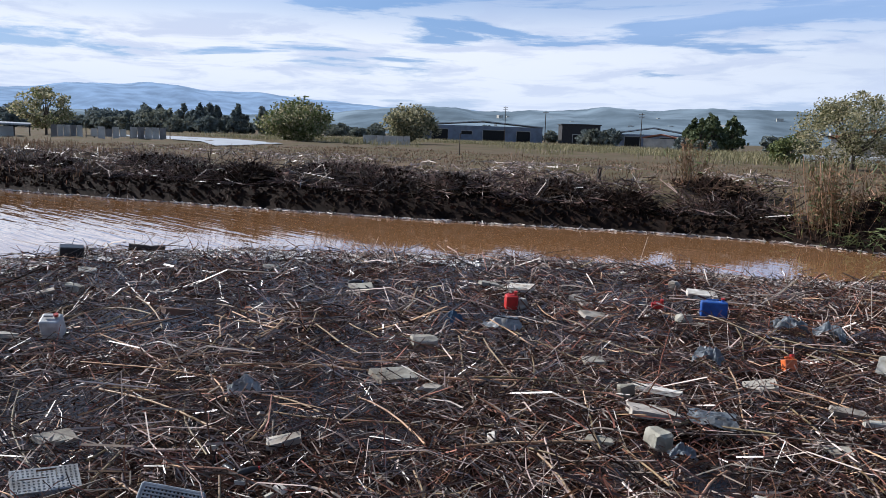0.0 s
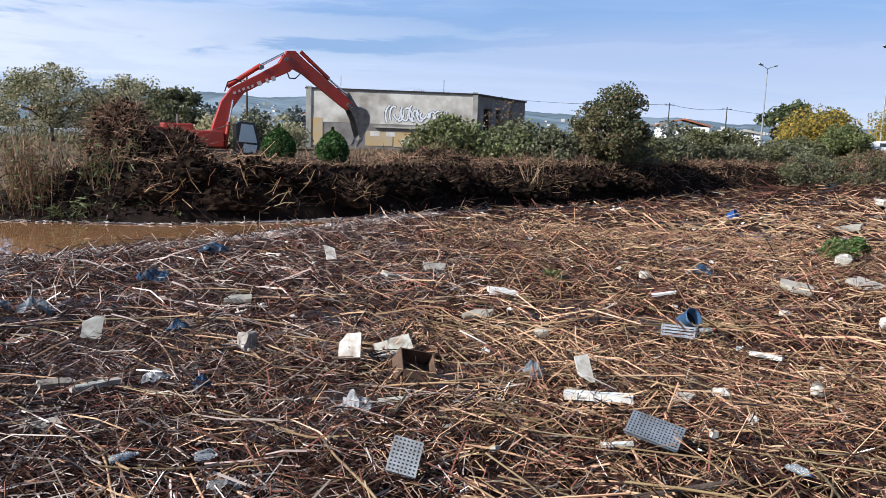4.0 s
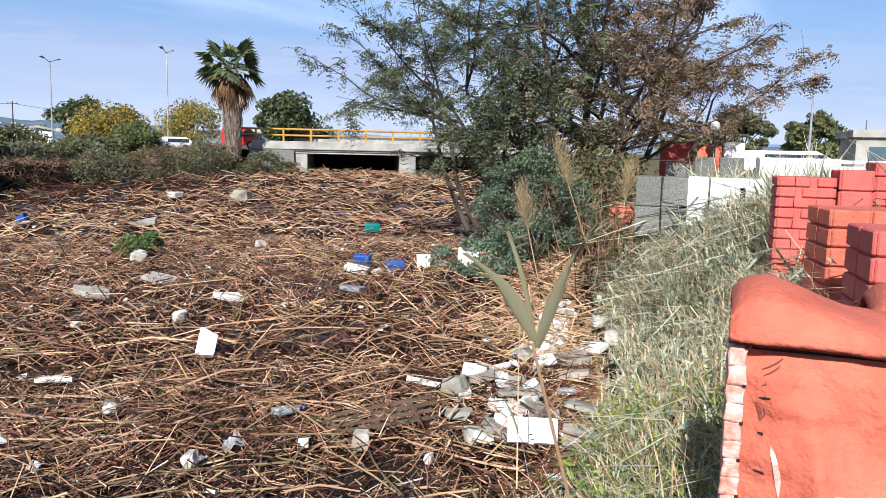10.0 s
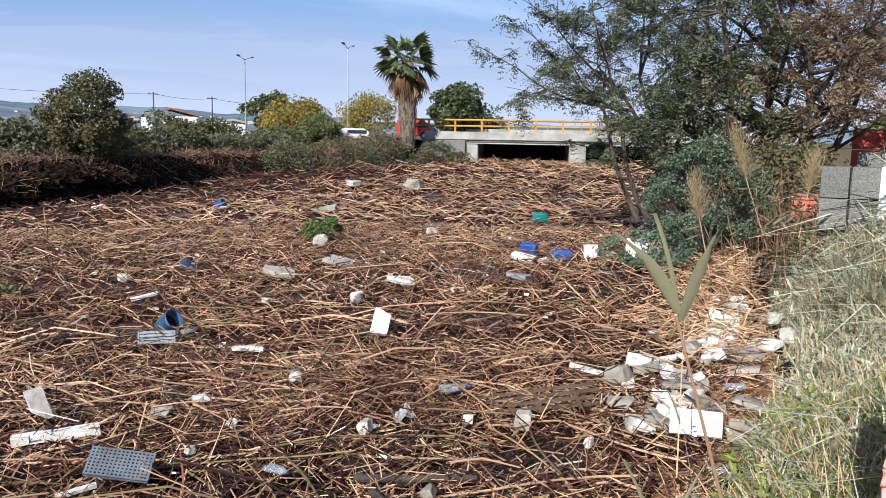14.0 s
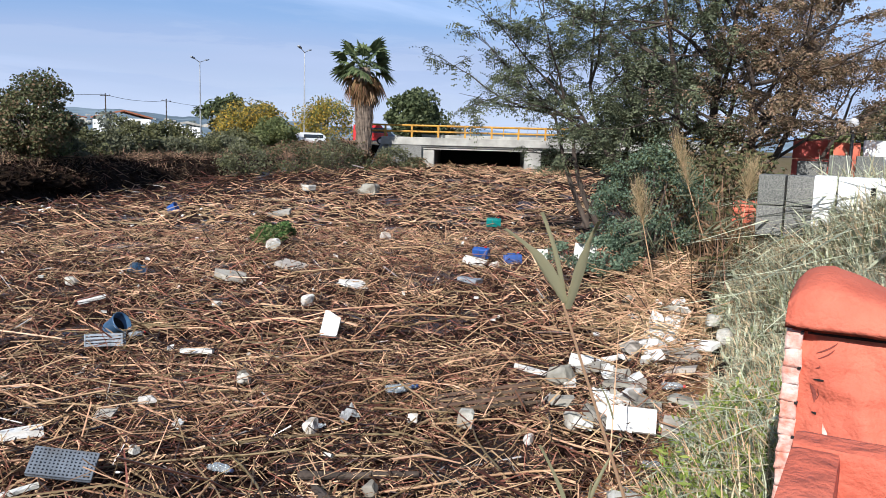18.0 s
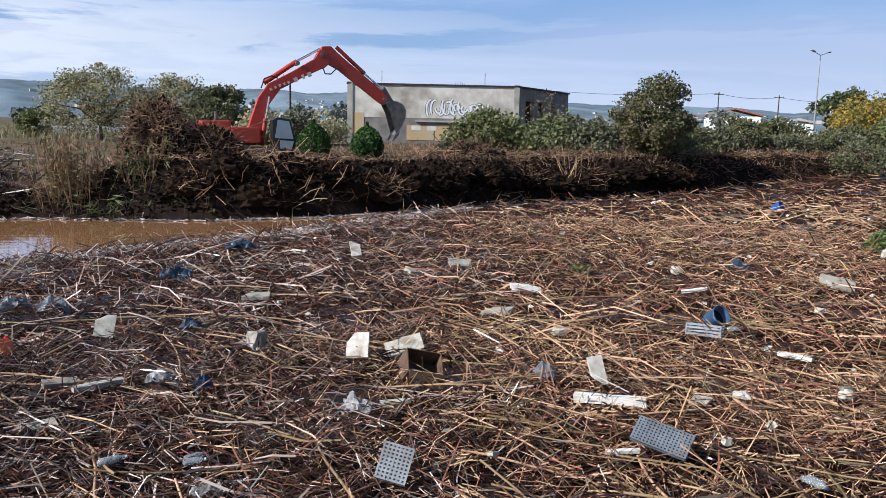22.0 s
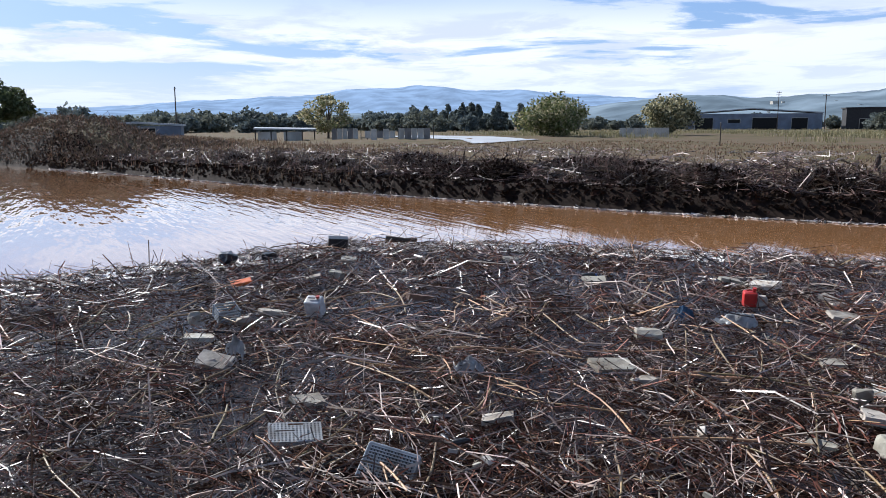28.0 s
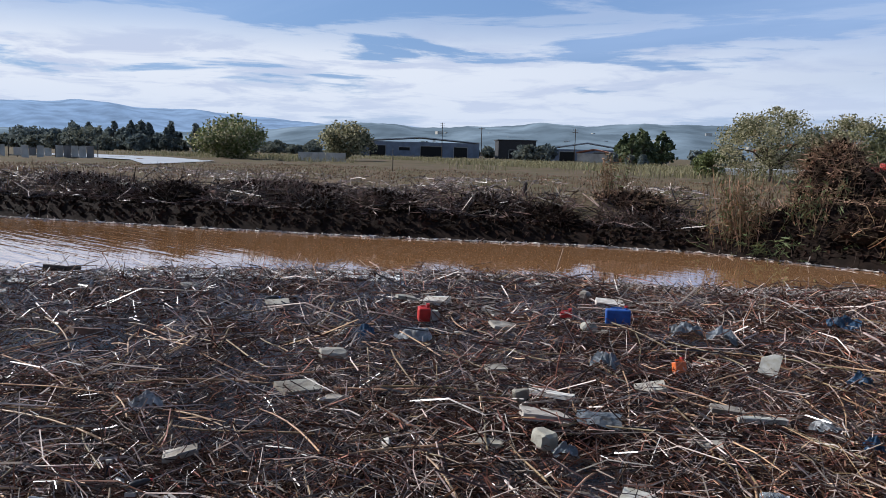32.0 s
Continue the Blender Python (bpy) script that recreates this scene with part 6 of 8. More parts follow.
def street_lamp(at, h, rz, two=True):
    t = thing("street_lamp", at, "tall galvanised street lamp with two arms" if two else "tall galvanised street lamp with one arm", "street lamp", "street lamps along the road", rz=rz)
    part("base", box((0.4, 0.4, 0.3), pose(0, 0, 0.1), 0.03), M["concrete"], t)
    part("pole", tube((0, 0, 0), (0, 0, h), 0.11, 0.055, 10), M["galv"], t)
    for s in (-1, 1) if two else (-1,):
        part("arm", tube((0, 0, h - 0.1), (s * 1.15, 0, h + 0.22), 0.045, 0.035, 8), M["galv"], t)
        part("lamp_head", box((0.75, 0.28, 0.13), pose(s * 1.45, 0, h + 0.3, 0, -s * 12, 0), 0.04, 2), M["greyp"], t, "grey lamp head")


street_lamp((51.0, 71.0, 2.9), 9.6, 0.6)
street_lamp((48.3, 88.0, 2.9), 9.2, 0.5)
street_lamp((69.4, 14.2, 2.9), 8.1, 1.2, False)
flood = thing("floodlight_post", (30.0, 9.6, 2.0), "thin post with a dark floodlight head behind the yard", "lamp", rz=2.0)
part("post", tube((0, 0, 0), (0, 0, 2.9), 0.03, 0.025, 8), M["blackp"], flood)
part("lamp_head", box((0.42, 0.14, 0.09), pose(-0.16, 0, 2.92, 0, 28, 0), 0.02), M["blackp"], flood, "dark lamp head")


def vehicle(name, at, rz, size, paint, label, kind):
    L, W, H = size
    t = thing(name, at, label, "vehicle", rz=rz)
    if kind == "van":
        prof = [(0, 0.35), (L, 0.35), (L, 0.95), (L * 0.93, 1.15), (L * 0.80, H), (L * 0.02, H), (0, H * 0.95)]
    elif kind == "truck":
        prof = [(0, 0.5), (L, 0.5), (L, 1.3), (L * 0.97, H), (L * 0.72, H), (L * 0.70, 1.0), (0, 1.0)]
    else:
        prof = [(0, 0.3), (L, 0.3), (L, 0.7), (L * 0.74, 0.88), (L * 0.58, H), (L * 0.22, H), (L * 0.05, 0.92), (0, 0.85)]
    part("body", prism(prof, -W / 2, W / 2, 0.05), M[paint], t)
    wx = (0.25, 0.90) if kind == "van" else (0.76, 0.94) if kind == "truck" else (0.26, 0.68)
    for s in (-1, 1):
        part("side_window", box((L * (wx[1] - wx[0]), 0.02, H * 0.25), pose(L * (wx[0] + wx[1]) / 2, s * (W / 2 + 0.005), H * 0.74), 0.005), M["glass"], t, "dark glass")
        for x in (0.2 * L, 0.8 * L):
            w = part("wheel", tube((x, s * (W / 2 - 0.18), 0.33), (x, s * (W / 2 + 0.02), 0.33), 0.33, n=16), M["tyre"], t)
            part("rim", tube((x, s * (W / 2), 0.33), (x, s * (W / 2 + 0.03), 0.33), 0.19, n=12), M["galv"], w)
    part("bumper", box((0.15, W * 0.95, 0.25), pose(L, 0, 0.45), 0.04), M["blackp"], t)
    for s in (-1, 1):
        part("headlight", box((0.06, 0.3, 0.16), pose(L - 0.01, s * W * 0.36, 0.75), 0.02), M["whitep"], t)


vehicle("white_van", (46.2, 66.0, 2.7), -0.35, (3.0, 1.6, 1.35), "vanwhite", "white van driving on the embankment road", "van")
vehicle("dark_car", (47.8, 58.0, 3.1), -0.6, (4.2, 1.7, 1.4), "cardark", "dark blue car on the embankment road", "car")
vehicle("red_van", (42.6, 52.4, 3.1), -0.75, (2.8, 1.7, 1.6), "truckred", "small red van by the bridge", "van")
vehicle("white_van", (50.0, 14.2, 2.3), -1.35, (5.0, 1.9, 1.5), "vanwhite", "white van parked behind the block yard", "van")
vehicle("silver_car", (47.0, 5.0, 2.4), -1.3, (4.3, 1.75, 1.45), "vanwhite", "silver car parked behind the block yard", "car")


# palm
M["palmtrunk"] = mat("grey-brown palm skirt", (0.23, 0.175, 0.13), 0.95, 0.5, 4, second=(0.11, 0.08, 0.06), bump=1.0, bump_scale=18)
M["palmleaf"] = leaf_mat("stiff green palm fronds", (0.15, 0.19, 0.085), (0.09, 0.12, 0.055), 0.45)
M["palmdry"] = leaf_mat("dead brown palm fronds", (0.30, 0.18, 0.085), (0.18, 0.11, 0.06), 0.4)


def fan(bm, base, way, size, roll=0.0, n=15, spread=3.0, limp=0.16):
    """A fan frond: a stalk, and pointed ribs spread round its end that droop at their tips."""
    way = Vector(way).normalized()
    side = way.cross(Vector((0, 0, 1)))
    side = side.normalized() if side.length > 0.1 else Vector((1, 0, 0))
    side = Matrix.Rotation(roll, 3, way) @ side
    up = side.cross(way)
    hub = Vector(base) + way * size * 0.62
    add_tube(bm, base, hub, 0.03, 0.02, 4, False)
    for k in range(n):
        a = (k / (n - 1) - 0.5) * spread
        d = (way * math.cos(a) + side * math.sin(a)).normalized()
        ln = size * (0.72 - 0.12 * abs(a))
        w = d.cross(up).normalized() * size * 0.065
        mid = hub + d * ln * 0.55 + up * 0.02 * (-1) ** k
        tip = hub + d * ln - Vector((0, 0, limp * size * (0.6 + 0.4 * abs(a))))
        v = [bm.verts.new(q) for q in (hub, mid + w, tip, mid - w)]
        bm.faces.new(v)


def palm():
    t = thing("fan_palm", (39.4, 47.3, 2.3), "tall fan palm with a skirt of dead fronds on its trunk", "palm tree")
    rs = random.Random(5)
    prof = [(0.50, 0), (0.50, 0.6), (0.53, 1.5), (0.62, 2.9), (0.70, 4.0), (0.68, 4.7), (0.55, 5.4), (0.4, 6.5)]
    bm = lathe(prof, 22)
    for v in bm.verts:
        v.co.x *= 1 + 0.13 * noise.noise(v.co * 3)
        v.co.y *= 1 + 0.13 * noise.noise(v.co * 3 + Vector((9, 0, 0)))
    part("trunk", bm, M["palmtrunk"], t, "shaggy grey-brown trunk", True)
    sk = bmesh.new()
    for _ in range(420):
        a, z = rs.uniform(0, 6.283), rs.uniform(0.6, 5.0)
        r = 0.38 + 0.28 * (z / 5.0)
        p = Vector((math.cos(a) * r, math.sin(a) * r, z))
        add_tube(sk, p, p + Vector((math.cos(a) * 0.14, math.sin(a) * 0.14, -rs.uniform(0.3, 0.9))), 0.025, 0.012, 4, False)
    part("skirt", sk, M["palmtrunk"], t, "hanging dead leaf stalks")
    for k in range(46):
        a, e = k * 2.4, rs.uniform(-1.4, -0.42)
        bm = bmesh.new()
        fan(bm, (0, 0, rs.uniform(5.7, 6.4)), (math.cos(a) * math.cos(e), math.sin(a) * math.cos(e), math.sin(e)), rs.uniform(1.15, 1.75), rs.uniform(-1.2, 1.2), 11, 2.0, 0.5)
        part("dead_frond", bm, M["palmdry"], t, "drooping dead brown frond")
    for k in range(32):
        a, e = k * 2.4 + 0.5, math.asin(-0.42 + 1.40 * (k + 0.5) / 32)
        bm = bmesh.new()
        fan(bm, (0, 0, 6.5), (math.cos(a) * math.cos(e), math.sin(a) * math.cos(e), math.sin(e)), rs.uniform(1.7, 2.4), rs.uniform(-0.9, 0.9), 11, 2.1, 0.22)
        part("frond", bm, M["palmleaf"], t, "stiff green fan frond")


palm()
for i, (x, y, w, h) in enumerate(((29.5, 47.6, 3.6, 2.5), (33.0, 47.6, 4.0, 2.7), (36.4, 47.2, 3.6, 2.8), (39.0, 46.4, 3.2, 2.6), (41.4, 46.2, 3.2, 2.4), (43.2, 45.8, 2.0, 1.5))):
    plant("bush", (x, y, max(0.9, float(ground_z(x, y))) - 0.05), w, h, (("leaf_olive", "leaf_grey"), ("leaf_dark", "leaf_rust"))[i % 2], 2600, 0.10, 191 + i, "weedy dark bush below the palm and the bridge", "bush", clumps=20)


# ---------- near bank on the yard side: big tree, shrub, grass ----------
M["leaf_acacia"] = leaf_mat("dull green acacia leaflets", (0.185, 0.205, 0.115), (0.100, 0.120, 0.070), 0.55, 0.5, 0.3)
M["leaf_brown"] = leaf_mat("browning acacia leaflets", (0.32, 0.225, 0.135), (0.185, 0.135, 0.085), 0.55, 0.6, 0.3)


def sprays(name, tips, per, reach, size, material, seed):
    """Feathery leaves: drooping stalks set with pairs of small leaflets round each twig end."""
    rs = np.random.RandomState(seed)
    n = len(tips) * per
    k = np.repeat(np.arange(len(tips)), per)
    d = rs.normal(size=(n, 3)) * (1, 1, 0.55)
    d = unit(d) * rs.uniform(0.5, 1.15, (n, 1)) * reach
    side = unit(np.cross(d, rs.normal(size=(n, 3)) * (0.3, 0.3, 1.0)))
    quads = []
    for j in range(4):
        u = (j + 0.8) / 4
        c = tips[k] + d * u - np.array([[0, 0, 1.0]]) * (u * u * reach * 0.45)
        for sg in (-1, 1):
            w = side * sg * size * (1.15 - 0.5 * u)
            f = unit(d) * size * 0.45
            droop = np.array([[0, 0, -0.25 * size]])
            quads.append(np.stack([c, c + w * 0.5 + f, c + w * 1.25 + f * 0.4 + droop, c + w * 0.6 - f * 0.5], 1))
    v = np.stack(quads, 1).reshape(-1, 3)
    return np_mesh(name, v, np.arange(len(v)).reshape(-1, 4), material)


def big_tree():
    base = Vector((24.6, 12.9, 1.0))
    t = thing("acacia_tree", base, "large spreading many-stemmed tree with browning feathery leaves", "tree")
    rr = random.Random(9)
    # rx runs along the bank, ry away from it
    rx, ry = Vector((0.47, -0.88, 0)), Vector((0.88, 0.47, 0))
    bm, tips = bmesh.new(), []

    def limb(p, d, r, ln, lvl):
        q, steps = p, 5 if lvl == 0 else 3
        for k in range(steps):
            d = (d + Vector((rr.gauss(0, 0.15), rr.gauss(0, 0.15), rr.gauss(0.05 if lvl < 2 else -0.03, 0.09)))).normalized()
            n = q + d * ln / steps
            add_tube(bm, q, n, r * (1 - 0.55 * k / steps), r * (1 - 0.55 * (k + 1) / steps), 7 if lvl < 2 else 4, False)
            q = n
            if lvl >= 2:
                tips.append(q.copy())
            if lvl < 3 and (k > 0 or lvl > 0) and rr.random() < (0.75 if lvl == 0 else 0.8):
                a = rr.uniform(0, 6.283)
                w = (d * 0.35 + Vector((math.cos(a), math.sin(a), rr.gauss(0.05, 0.25)))).normalized()
                limb(q, w, r * 0.42, ln * rr.uniform(0.42, 0.62), lvl + 1)
        if lvl < 3:
            for _ in range(2):
                w = (d + Vector((rr.gauss(0, 0.5), rr.gauss(0, 0.5), rr.gauss(0.0, 0.3)))).normalized()
                limb(q, w, r * 0.45, ln * rr.uniform(0.5, 0.7), lvl + 1)

    for sx, lean, ht, r in ((-0.6, -0.22, 5.0, 0.16), (-3.0, -0.85, 4.6, 0.10), (-1.9, -0.72, 5.2, 0.12), (-3.6, -0.10, 4.2, 0.11), (-3.4, -0.55, 4.0, 0.10), (-1.4, -0.45, 4.6, 0.14), (0.2, 0.0, 5.4, 0.22), (0.8, 0.08, 5.2, 0.20), (1.3, 0.28, 4.8, 0.17), (1.5, 0.48, 4.6, 0.14), (-0.2, -0.10, 5.4, 0.18), (1.7, 0.70, 4.0, 0.11), (0.5, 0.14, 5.6, 0.15)):
        p = rx * sx + ry * rr.uniform(-0.5, 0.6)
        limb(p + Vector((0, 0, -0.3)), (Vector((0, 0, 1)) + rx * lean + ry * rr.uniform(-0.15, 0.3)).normalized(), r, ht, 0)
    part("trunk", bm, M["bark"], t, "dark crooked stems and limbs")
    c = np.array([v[:] for v in tips])
    across = c @ np.array(rx)
    c, across = c[c[:, 2] > np.where(across > 2.2, 3.1, np.where(across > 0.4, 2.3, 1.5))], across[c[:, 2] > np.where(across > 2.2, 3.1, np.where(across > 0.4, 2.3, 1.5))]
    # gaps between the boughs, where the sky shows
    gap = np.array([noise.noise(Vector(q) * 0.95 + Vector((3, 7, 1))) for q in c]) > -0.13
    c, across = c[gap], across[gap]
    rs = np.random.RandomState(9)
    brown = across + rs.normal(0, 0.8, len(c)) > 0.6
    part("crown", sprays("crown", c[~brown], 7, 0.44, 0.085, M["leaf_acacia"], 31), None, t, "dull green leaflets")
    part("brown_crown", sprays("brown_crown", c[brown], 7, 0.44, 0.085, M["leaf_brown"], 32), None, t, "browning leaflets")


big_tree()
plant("shrub", (17.5, 10.45, 0.75), 3.0, 3.2, ("leaf_blue", "leaf_blue", "leaf_dark"), 15000, 0.042, 131, "dense bluish-green shrub at the water's edge", "bush", clumps=150, clump_r=0.10)
plant("shrub", (16.6, 11.3, 0.45), 2.2, 1.0, "leaf_blue", 3600, 0.05, 132, "low spreading branch of green leaves over the reeds", "bush", clumps=22, clump_r=0.2)
plant("shrub", (21.6, 10.6, 1.2), 3.4, 2.5, ("leaf_rust", "leaf_olive"), 9000, 0.08, 133, "dry rusty undergrowth below the big tree", "bush", clumps=30)
plant("weed", (14.7, 22.0, 0.05), 1.4, 0.8, ("leaf_green", "leaf_conifer"), 3200, 0.055, 134, "fresh green weed growing on the raft", "plant", clumps=14)
plant("weed", (5.0, 18.6, 0.05), 0.7, 0.3, "leaf_green", 220, 0.08, 135, "small green weed growing on the raft", "plant", clumps=6)


def bank_plants():
    rs = np.random.RandomState(51)
    p, u, d = along(NEAR_BANK[::-1], 34000, rs, 4.6, 24, -0.2, 5.0)
    ok = (np.abs(p[:, 0] - 4.7) + np.abs(p[:, 1] - 1.4) > 1.6) & ((p[:, 0] - 3.6) * 0.31 - (p[:, 1] - 2.4) * 0.95 < 0.4 + (p[:, 0] - 4) * 0.62)
    p = p[ok]
    b = np.stack([p[:, 0], p[:, 1], ground_z(p[:, 0], p[:, 1]) - 0.03], 1)
    h = np.clip(0.28 + 0.20 * line_dist(p[:, 0], p[:, 1], NEAR_BANK), 0.28, 1.15) * (1 + 0.25 * wave(p[:, 0], p[:, 1], 2.3, 4))
    h = h * (1 - 0.12 * smooth01((p[:, 0] - 6) / 3)) + 0.45 * smooth01((p[:, 0] - 11) / 3) * smooth01(line_dist(p[:, 0], p[:, 1], NEAR_BANK) / 1.2)
    wide = rs.uniform(0.5, 1.9, len(b)) * 0.0060 * (1 + np.clip(p[:, 0] - 7, 0, 12) / 6)
    lot = rs.uniform(size=len(b)) + 0.30 * wave(p[:, 0], p[:, 1], 1.3, 6)
    kinds = (
        ("bank_grass", lot < 0.34, "drygrass", 7, 1.5, 1.05, "tangled dry straw grass on the near bank"),
        ("wiry_grass", (lot >= 0.34) & (lot < 0.72), "greygrass", 17, 1.2, 1.0, "wiry grey-green grass on the near bank"),
        ("dead_grass", (lot >= 0.72) & (lot < 0.90), "deadgrass", 27, 2.0, 0.7, "dead grey-brown grass low on the near bank"),
        ("green_grass", lot >= 0.90, "grass_olive", 37, 1.3, 0.8, "olive-green grass on the near bank"),
    )
    for nm, pick, m, sd, lean, tall, lab in kinds:
        tagged(new(nm, blade_mesh(nm, b[pick], h[pick] * tall * rs.uniform(0.55, 1.25, pick.sum()), M[m], sd, lean, wide[pick])), lab, "grass", kind="stuff")
    # long limp blades that arch over the rest
    k = rs.choice(len(b), 1500)
    tagged(new("arching_blades", blade_mesh("arching_blades", b[k], h[k] * 1.15, M["greygrass"], 47, 2.8, wide[k] * 1.9)), "broad limp blades arching over the grass", "grass", kind="stuff")
    k = rs.choice(len(b), 9000)
    a = b[k] + rs.normal(0, 0.05, (9000, 3)) * (1, 1, 0)
    w = np.stack([rs.normal(0, 0.42, 9000), rs.normal(0, 0.42, 9000), rs.uniform(0.4, 1.0, 9000)], 1) * (h[k] * rs.uniform(0.7, 1.4, 9000) * (1 - 0.35 * smooth01((b[k, 0] - 8) / 3)))[:, None]
    tagged(new("dry_stems", stick_mesh("dry_stems", a, a + w, rs.uniform(0.002, 0.0055, 9000), M["reed"], 0.0, 8)), "thin dry stems among the grass", "grass", kind="stuff")
    c = a[:, :] + w * rs.uniform(0.3, 1.0, (9000, 1))
    c = np.concatenate([c, c + rs.normal(0, 0.08, c.shape)])
    tagged(new("weed_leaves", leaf_mesh("weed_leaves", c[::2], 0.024, M["greygrass"], 9, 0, 3.5, 0.2)), "small grey-green weed leaves among the grass", "plants", kind="stuff")
    g = b[(b[:, 0] > 4.6) & (b[:, 0] < 9.5) & (wave(b[:, 0], b[:, 1], 0.9, 11) > -0.1)][:5200]
    tagged(new("green_weeds", leaf_mesh("green_weeds", g + np.stack([rs.normal(0, 0.1, len(g)), rs.normal(0, 0.1, len(g)), rs.uniform(0.05, 0.42, len(g))], 1), 0.028, M["weedgreen"], 10, 0, 3.5)), "bright green weeds low in the grass", "plants", kind="stuff")


bank_plants()


def leafy_reed(at, top, leaves, label):
    t = thing("reed_plant", at, label, "reed")
    a, b = Vector((0, 0, -0.05)), Vector(top) - Vector(at)
    st = bmesh.new()
    mid = a.lerp(b, 0.5) + Vector((0.03, 0.02, 0))
    add_tube(st, a, mid, 0.008, 0.007, 6, False)
    add_tube(st, mid, b, 0.007, 0.004, 6)
    part("stem", st, M["reed"], t, "pale dry stem")
    for s, tip, w in leaves:
        p, q = a.lerp(b, s), Vector(tip) - Vector(at)
        d = q - p
        side = d.cross(Vector((0.88, 0.47, 0))).normalized() * w
        bm = bmesh.new()
        rows = []
        for k in range(7):
            u = k / 6
            c = p.lerp(q, u) + Vector((0, 0, 0.10 * math.sin(u * math.pi) * d.length))
            ww = math.sin(min(1, u * 1.25 + 0.12) * math.pi) ** 0.8 + 0.02
            rows.append([bm.verts.new(c + side * ww * e + Vector((0.02 * abs(e), 0, 0))) for e in (-1, 0, 1)])
        for r0, r1 in zip(rows, rows[1:]):
            for k in range(2):
                bm.faces.new((r0[k], r0[k + 1], r1[k + 1], r1[k]))
        part("leaf", bm, M["leaf_pale"], t, "long pale green blade", True)


leafy_reed((4.0, 2.52, 1.0), (2.54, 2.24, 2.95), ((1.0, (2.34, 2.33, 3.19), 0.019), (0.99, (2.45, 2.07, 3.23), 0.016), (0.995, (2.44, 2.27, 3.24), 0.003), (0.35, (3.35, 2.62, 1.9), 0.012)), "young reed with two broad blades leaning over the bank")
leafy_reed((6.9, 4.7, 0.4), (8.0, 5.35, 1.62), ((0.3, (7.1, 5.0, 1.1), 0.008),), "single dry stem leaning out of the straw")
leafy_reed((3.9, 3.0, 0.7), (3.75, 2.95, 1.75), ((0.6, (3.6, 3.1, 1.95), 0.013), (0.8, (3.9, 2.8, 2.0), 0.010), (0.5, (3.7, 2.85, 1.8), 0.012)), "short young reed at the bank's edge")
for i, (x, y) in enumerate(((18.3, 9.3), (16.9, 8.3))):
    reed_clump((x, y, 0.6), 1.6, 2.3 - 0.4 * i, 40, 141 + i, "clump of plumed dry reeds on the near bank", 0.85)


M["plume"] = leaf_mat("feathery tan seed plume", (0.52, 0.40, 0.22), (0.38, 0.28, 0.15), 0.4, 0.7, 0.3)


def plume(at, h, seed, label):
    """A tall reed with a feathery seed head that hangs to one side."""
    t = thing("plumed_reed", at, label, "reed", "plumed reeds on the near bank")
    rs = np.random.RandomState(seed)
    lean = Vector((rs.normal(-0.10, 0.22), rs.normal(0.1, 0.22), 1)).normalized()
    part("stem", tube((0, 0, -0.1), lean * h, 0.014, 0.006, 6), M["reed"], t, "pale stem")
    n = 280
    u = rs.uniform(0, 1, n)
    c = np.array(lean)[None] * (h * (0.55 + 0.38 * u))[:, None]
    az = rs.uniform(0, 2 * math.pi, n)
    w = rs.uniform(0.05, 0.34, n) * (1.1 - 0.6 * u)
    d = np.stack([np.cos(az) * w, np.sin(az) * w, rs.uniform(0.12, 0.42, n)], 1) + np.array(lean)[None] * 0.1
    tagged(part("seed_head", stick_mesh("seed_head", c, c + d, 0.0023, M["plume"], 0.16, seed), None, t, "feathery tan seed head"), kind="stuff")
    k = 26
    s = rs.uniform(0.05, 0.6, k)
    a = np.array(lean)[None] * (h * s)[:, None]
    az = rs.uniform(0, 2 * math.pi, k)
    b = np.stack([np.cos(az), np.sin(az), rs.uniform(0.1, 0.8, k)], 1) * 0.30
    part("foliage", leaf_mesh("foliage", a + b, 0.04, M["leaf_grey"], seed, 0, 12.0, 0.0), None, t, "long grey-green blades")


for i, (x, y, z, h) in enumerate(((16.45, 8.45, 1.4, 2.4), (14.95, 8.85, 0.9, 1.8), (16.9, 8.0, 1.6, 1.5))):
    plume((x, y, z), h, 160 + i, "tall plumed reed with a tan seed head")
rail = thing("guard_rail", (44.4, 11.9, 2.0), "pale metal guard rail along the road behind the yard", "rail", rz=math.atan2(-5.9, 1.0))
for z in (0.95, 1.25):
    part("beam", box((7.0, 0.08, 0.18), pose(3.2, 0, z), 0.02), M["whitepaint"], rail)
for k in range(5):
    part("post", box((0.1, 0.1, 1.5), pose(k * 1.6, 0.1, 0.6)), M["galv"], rail)


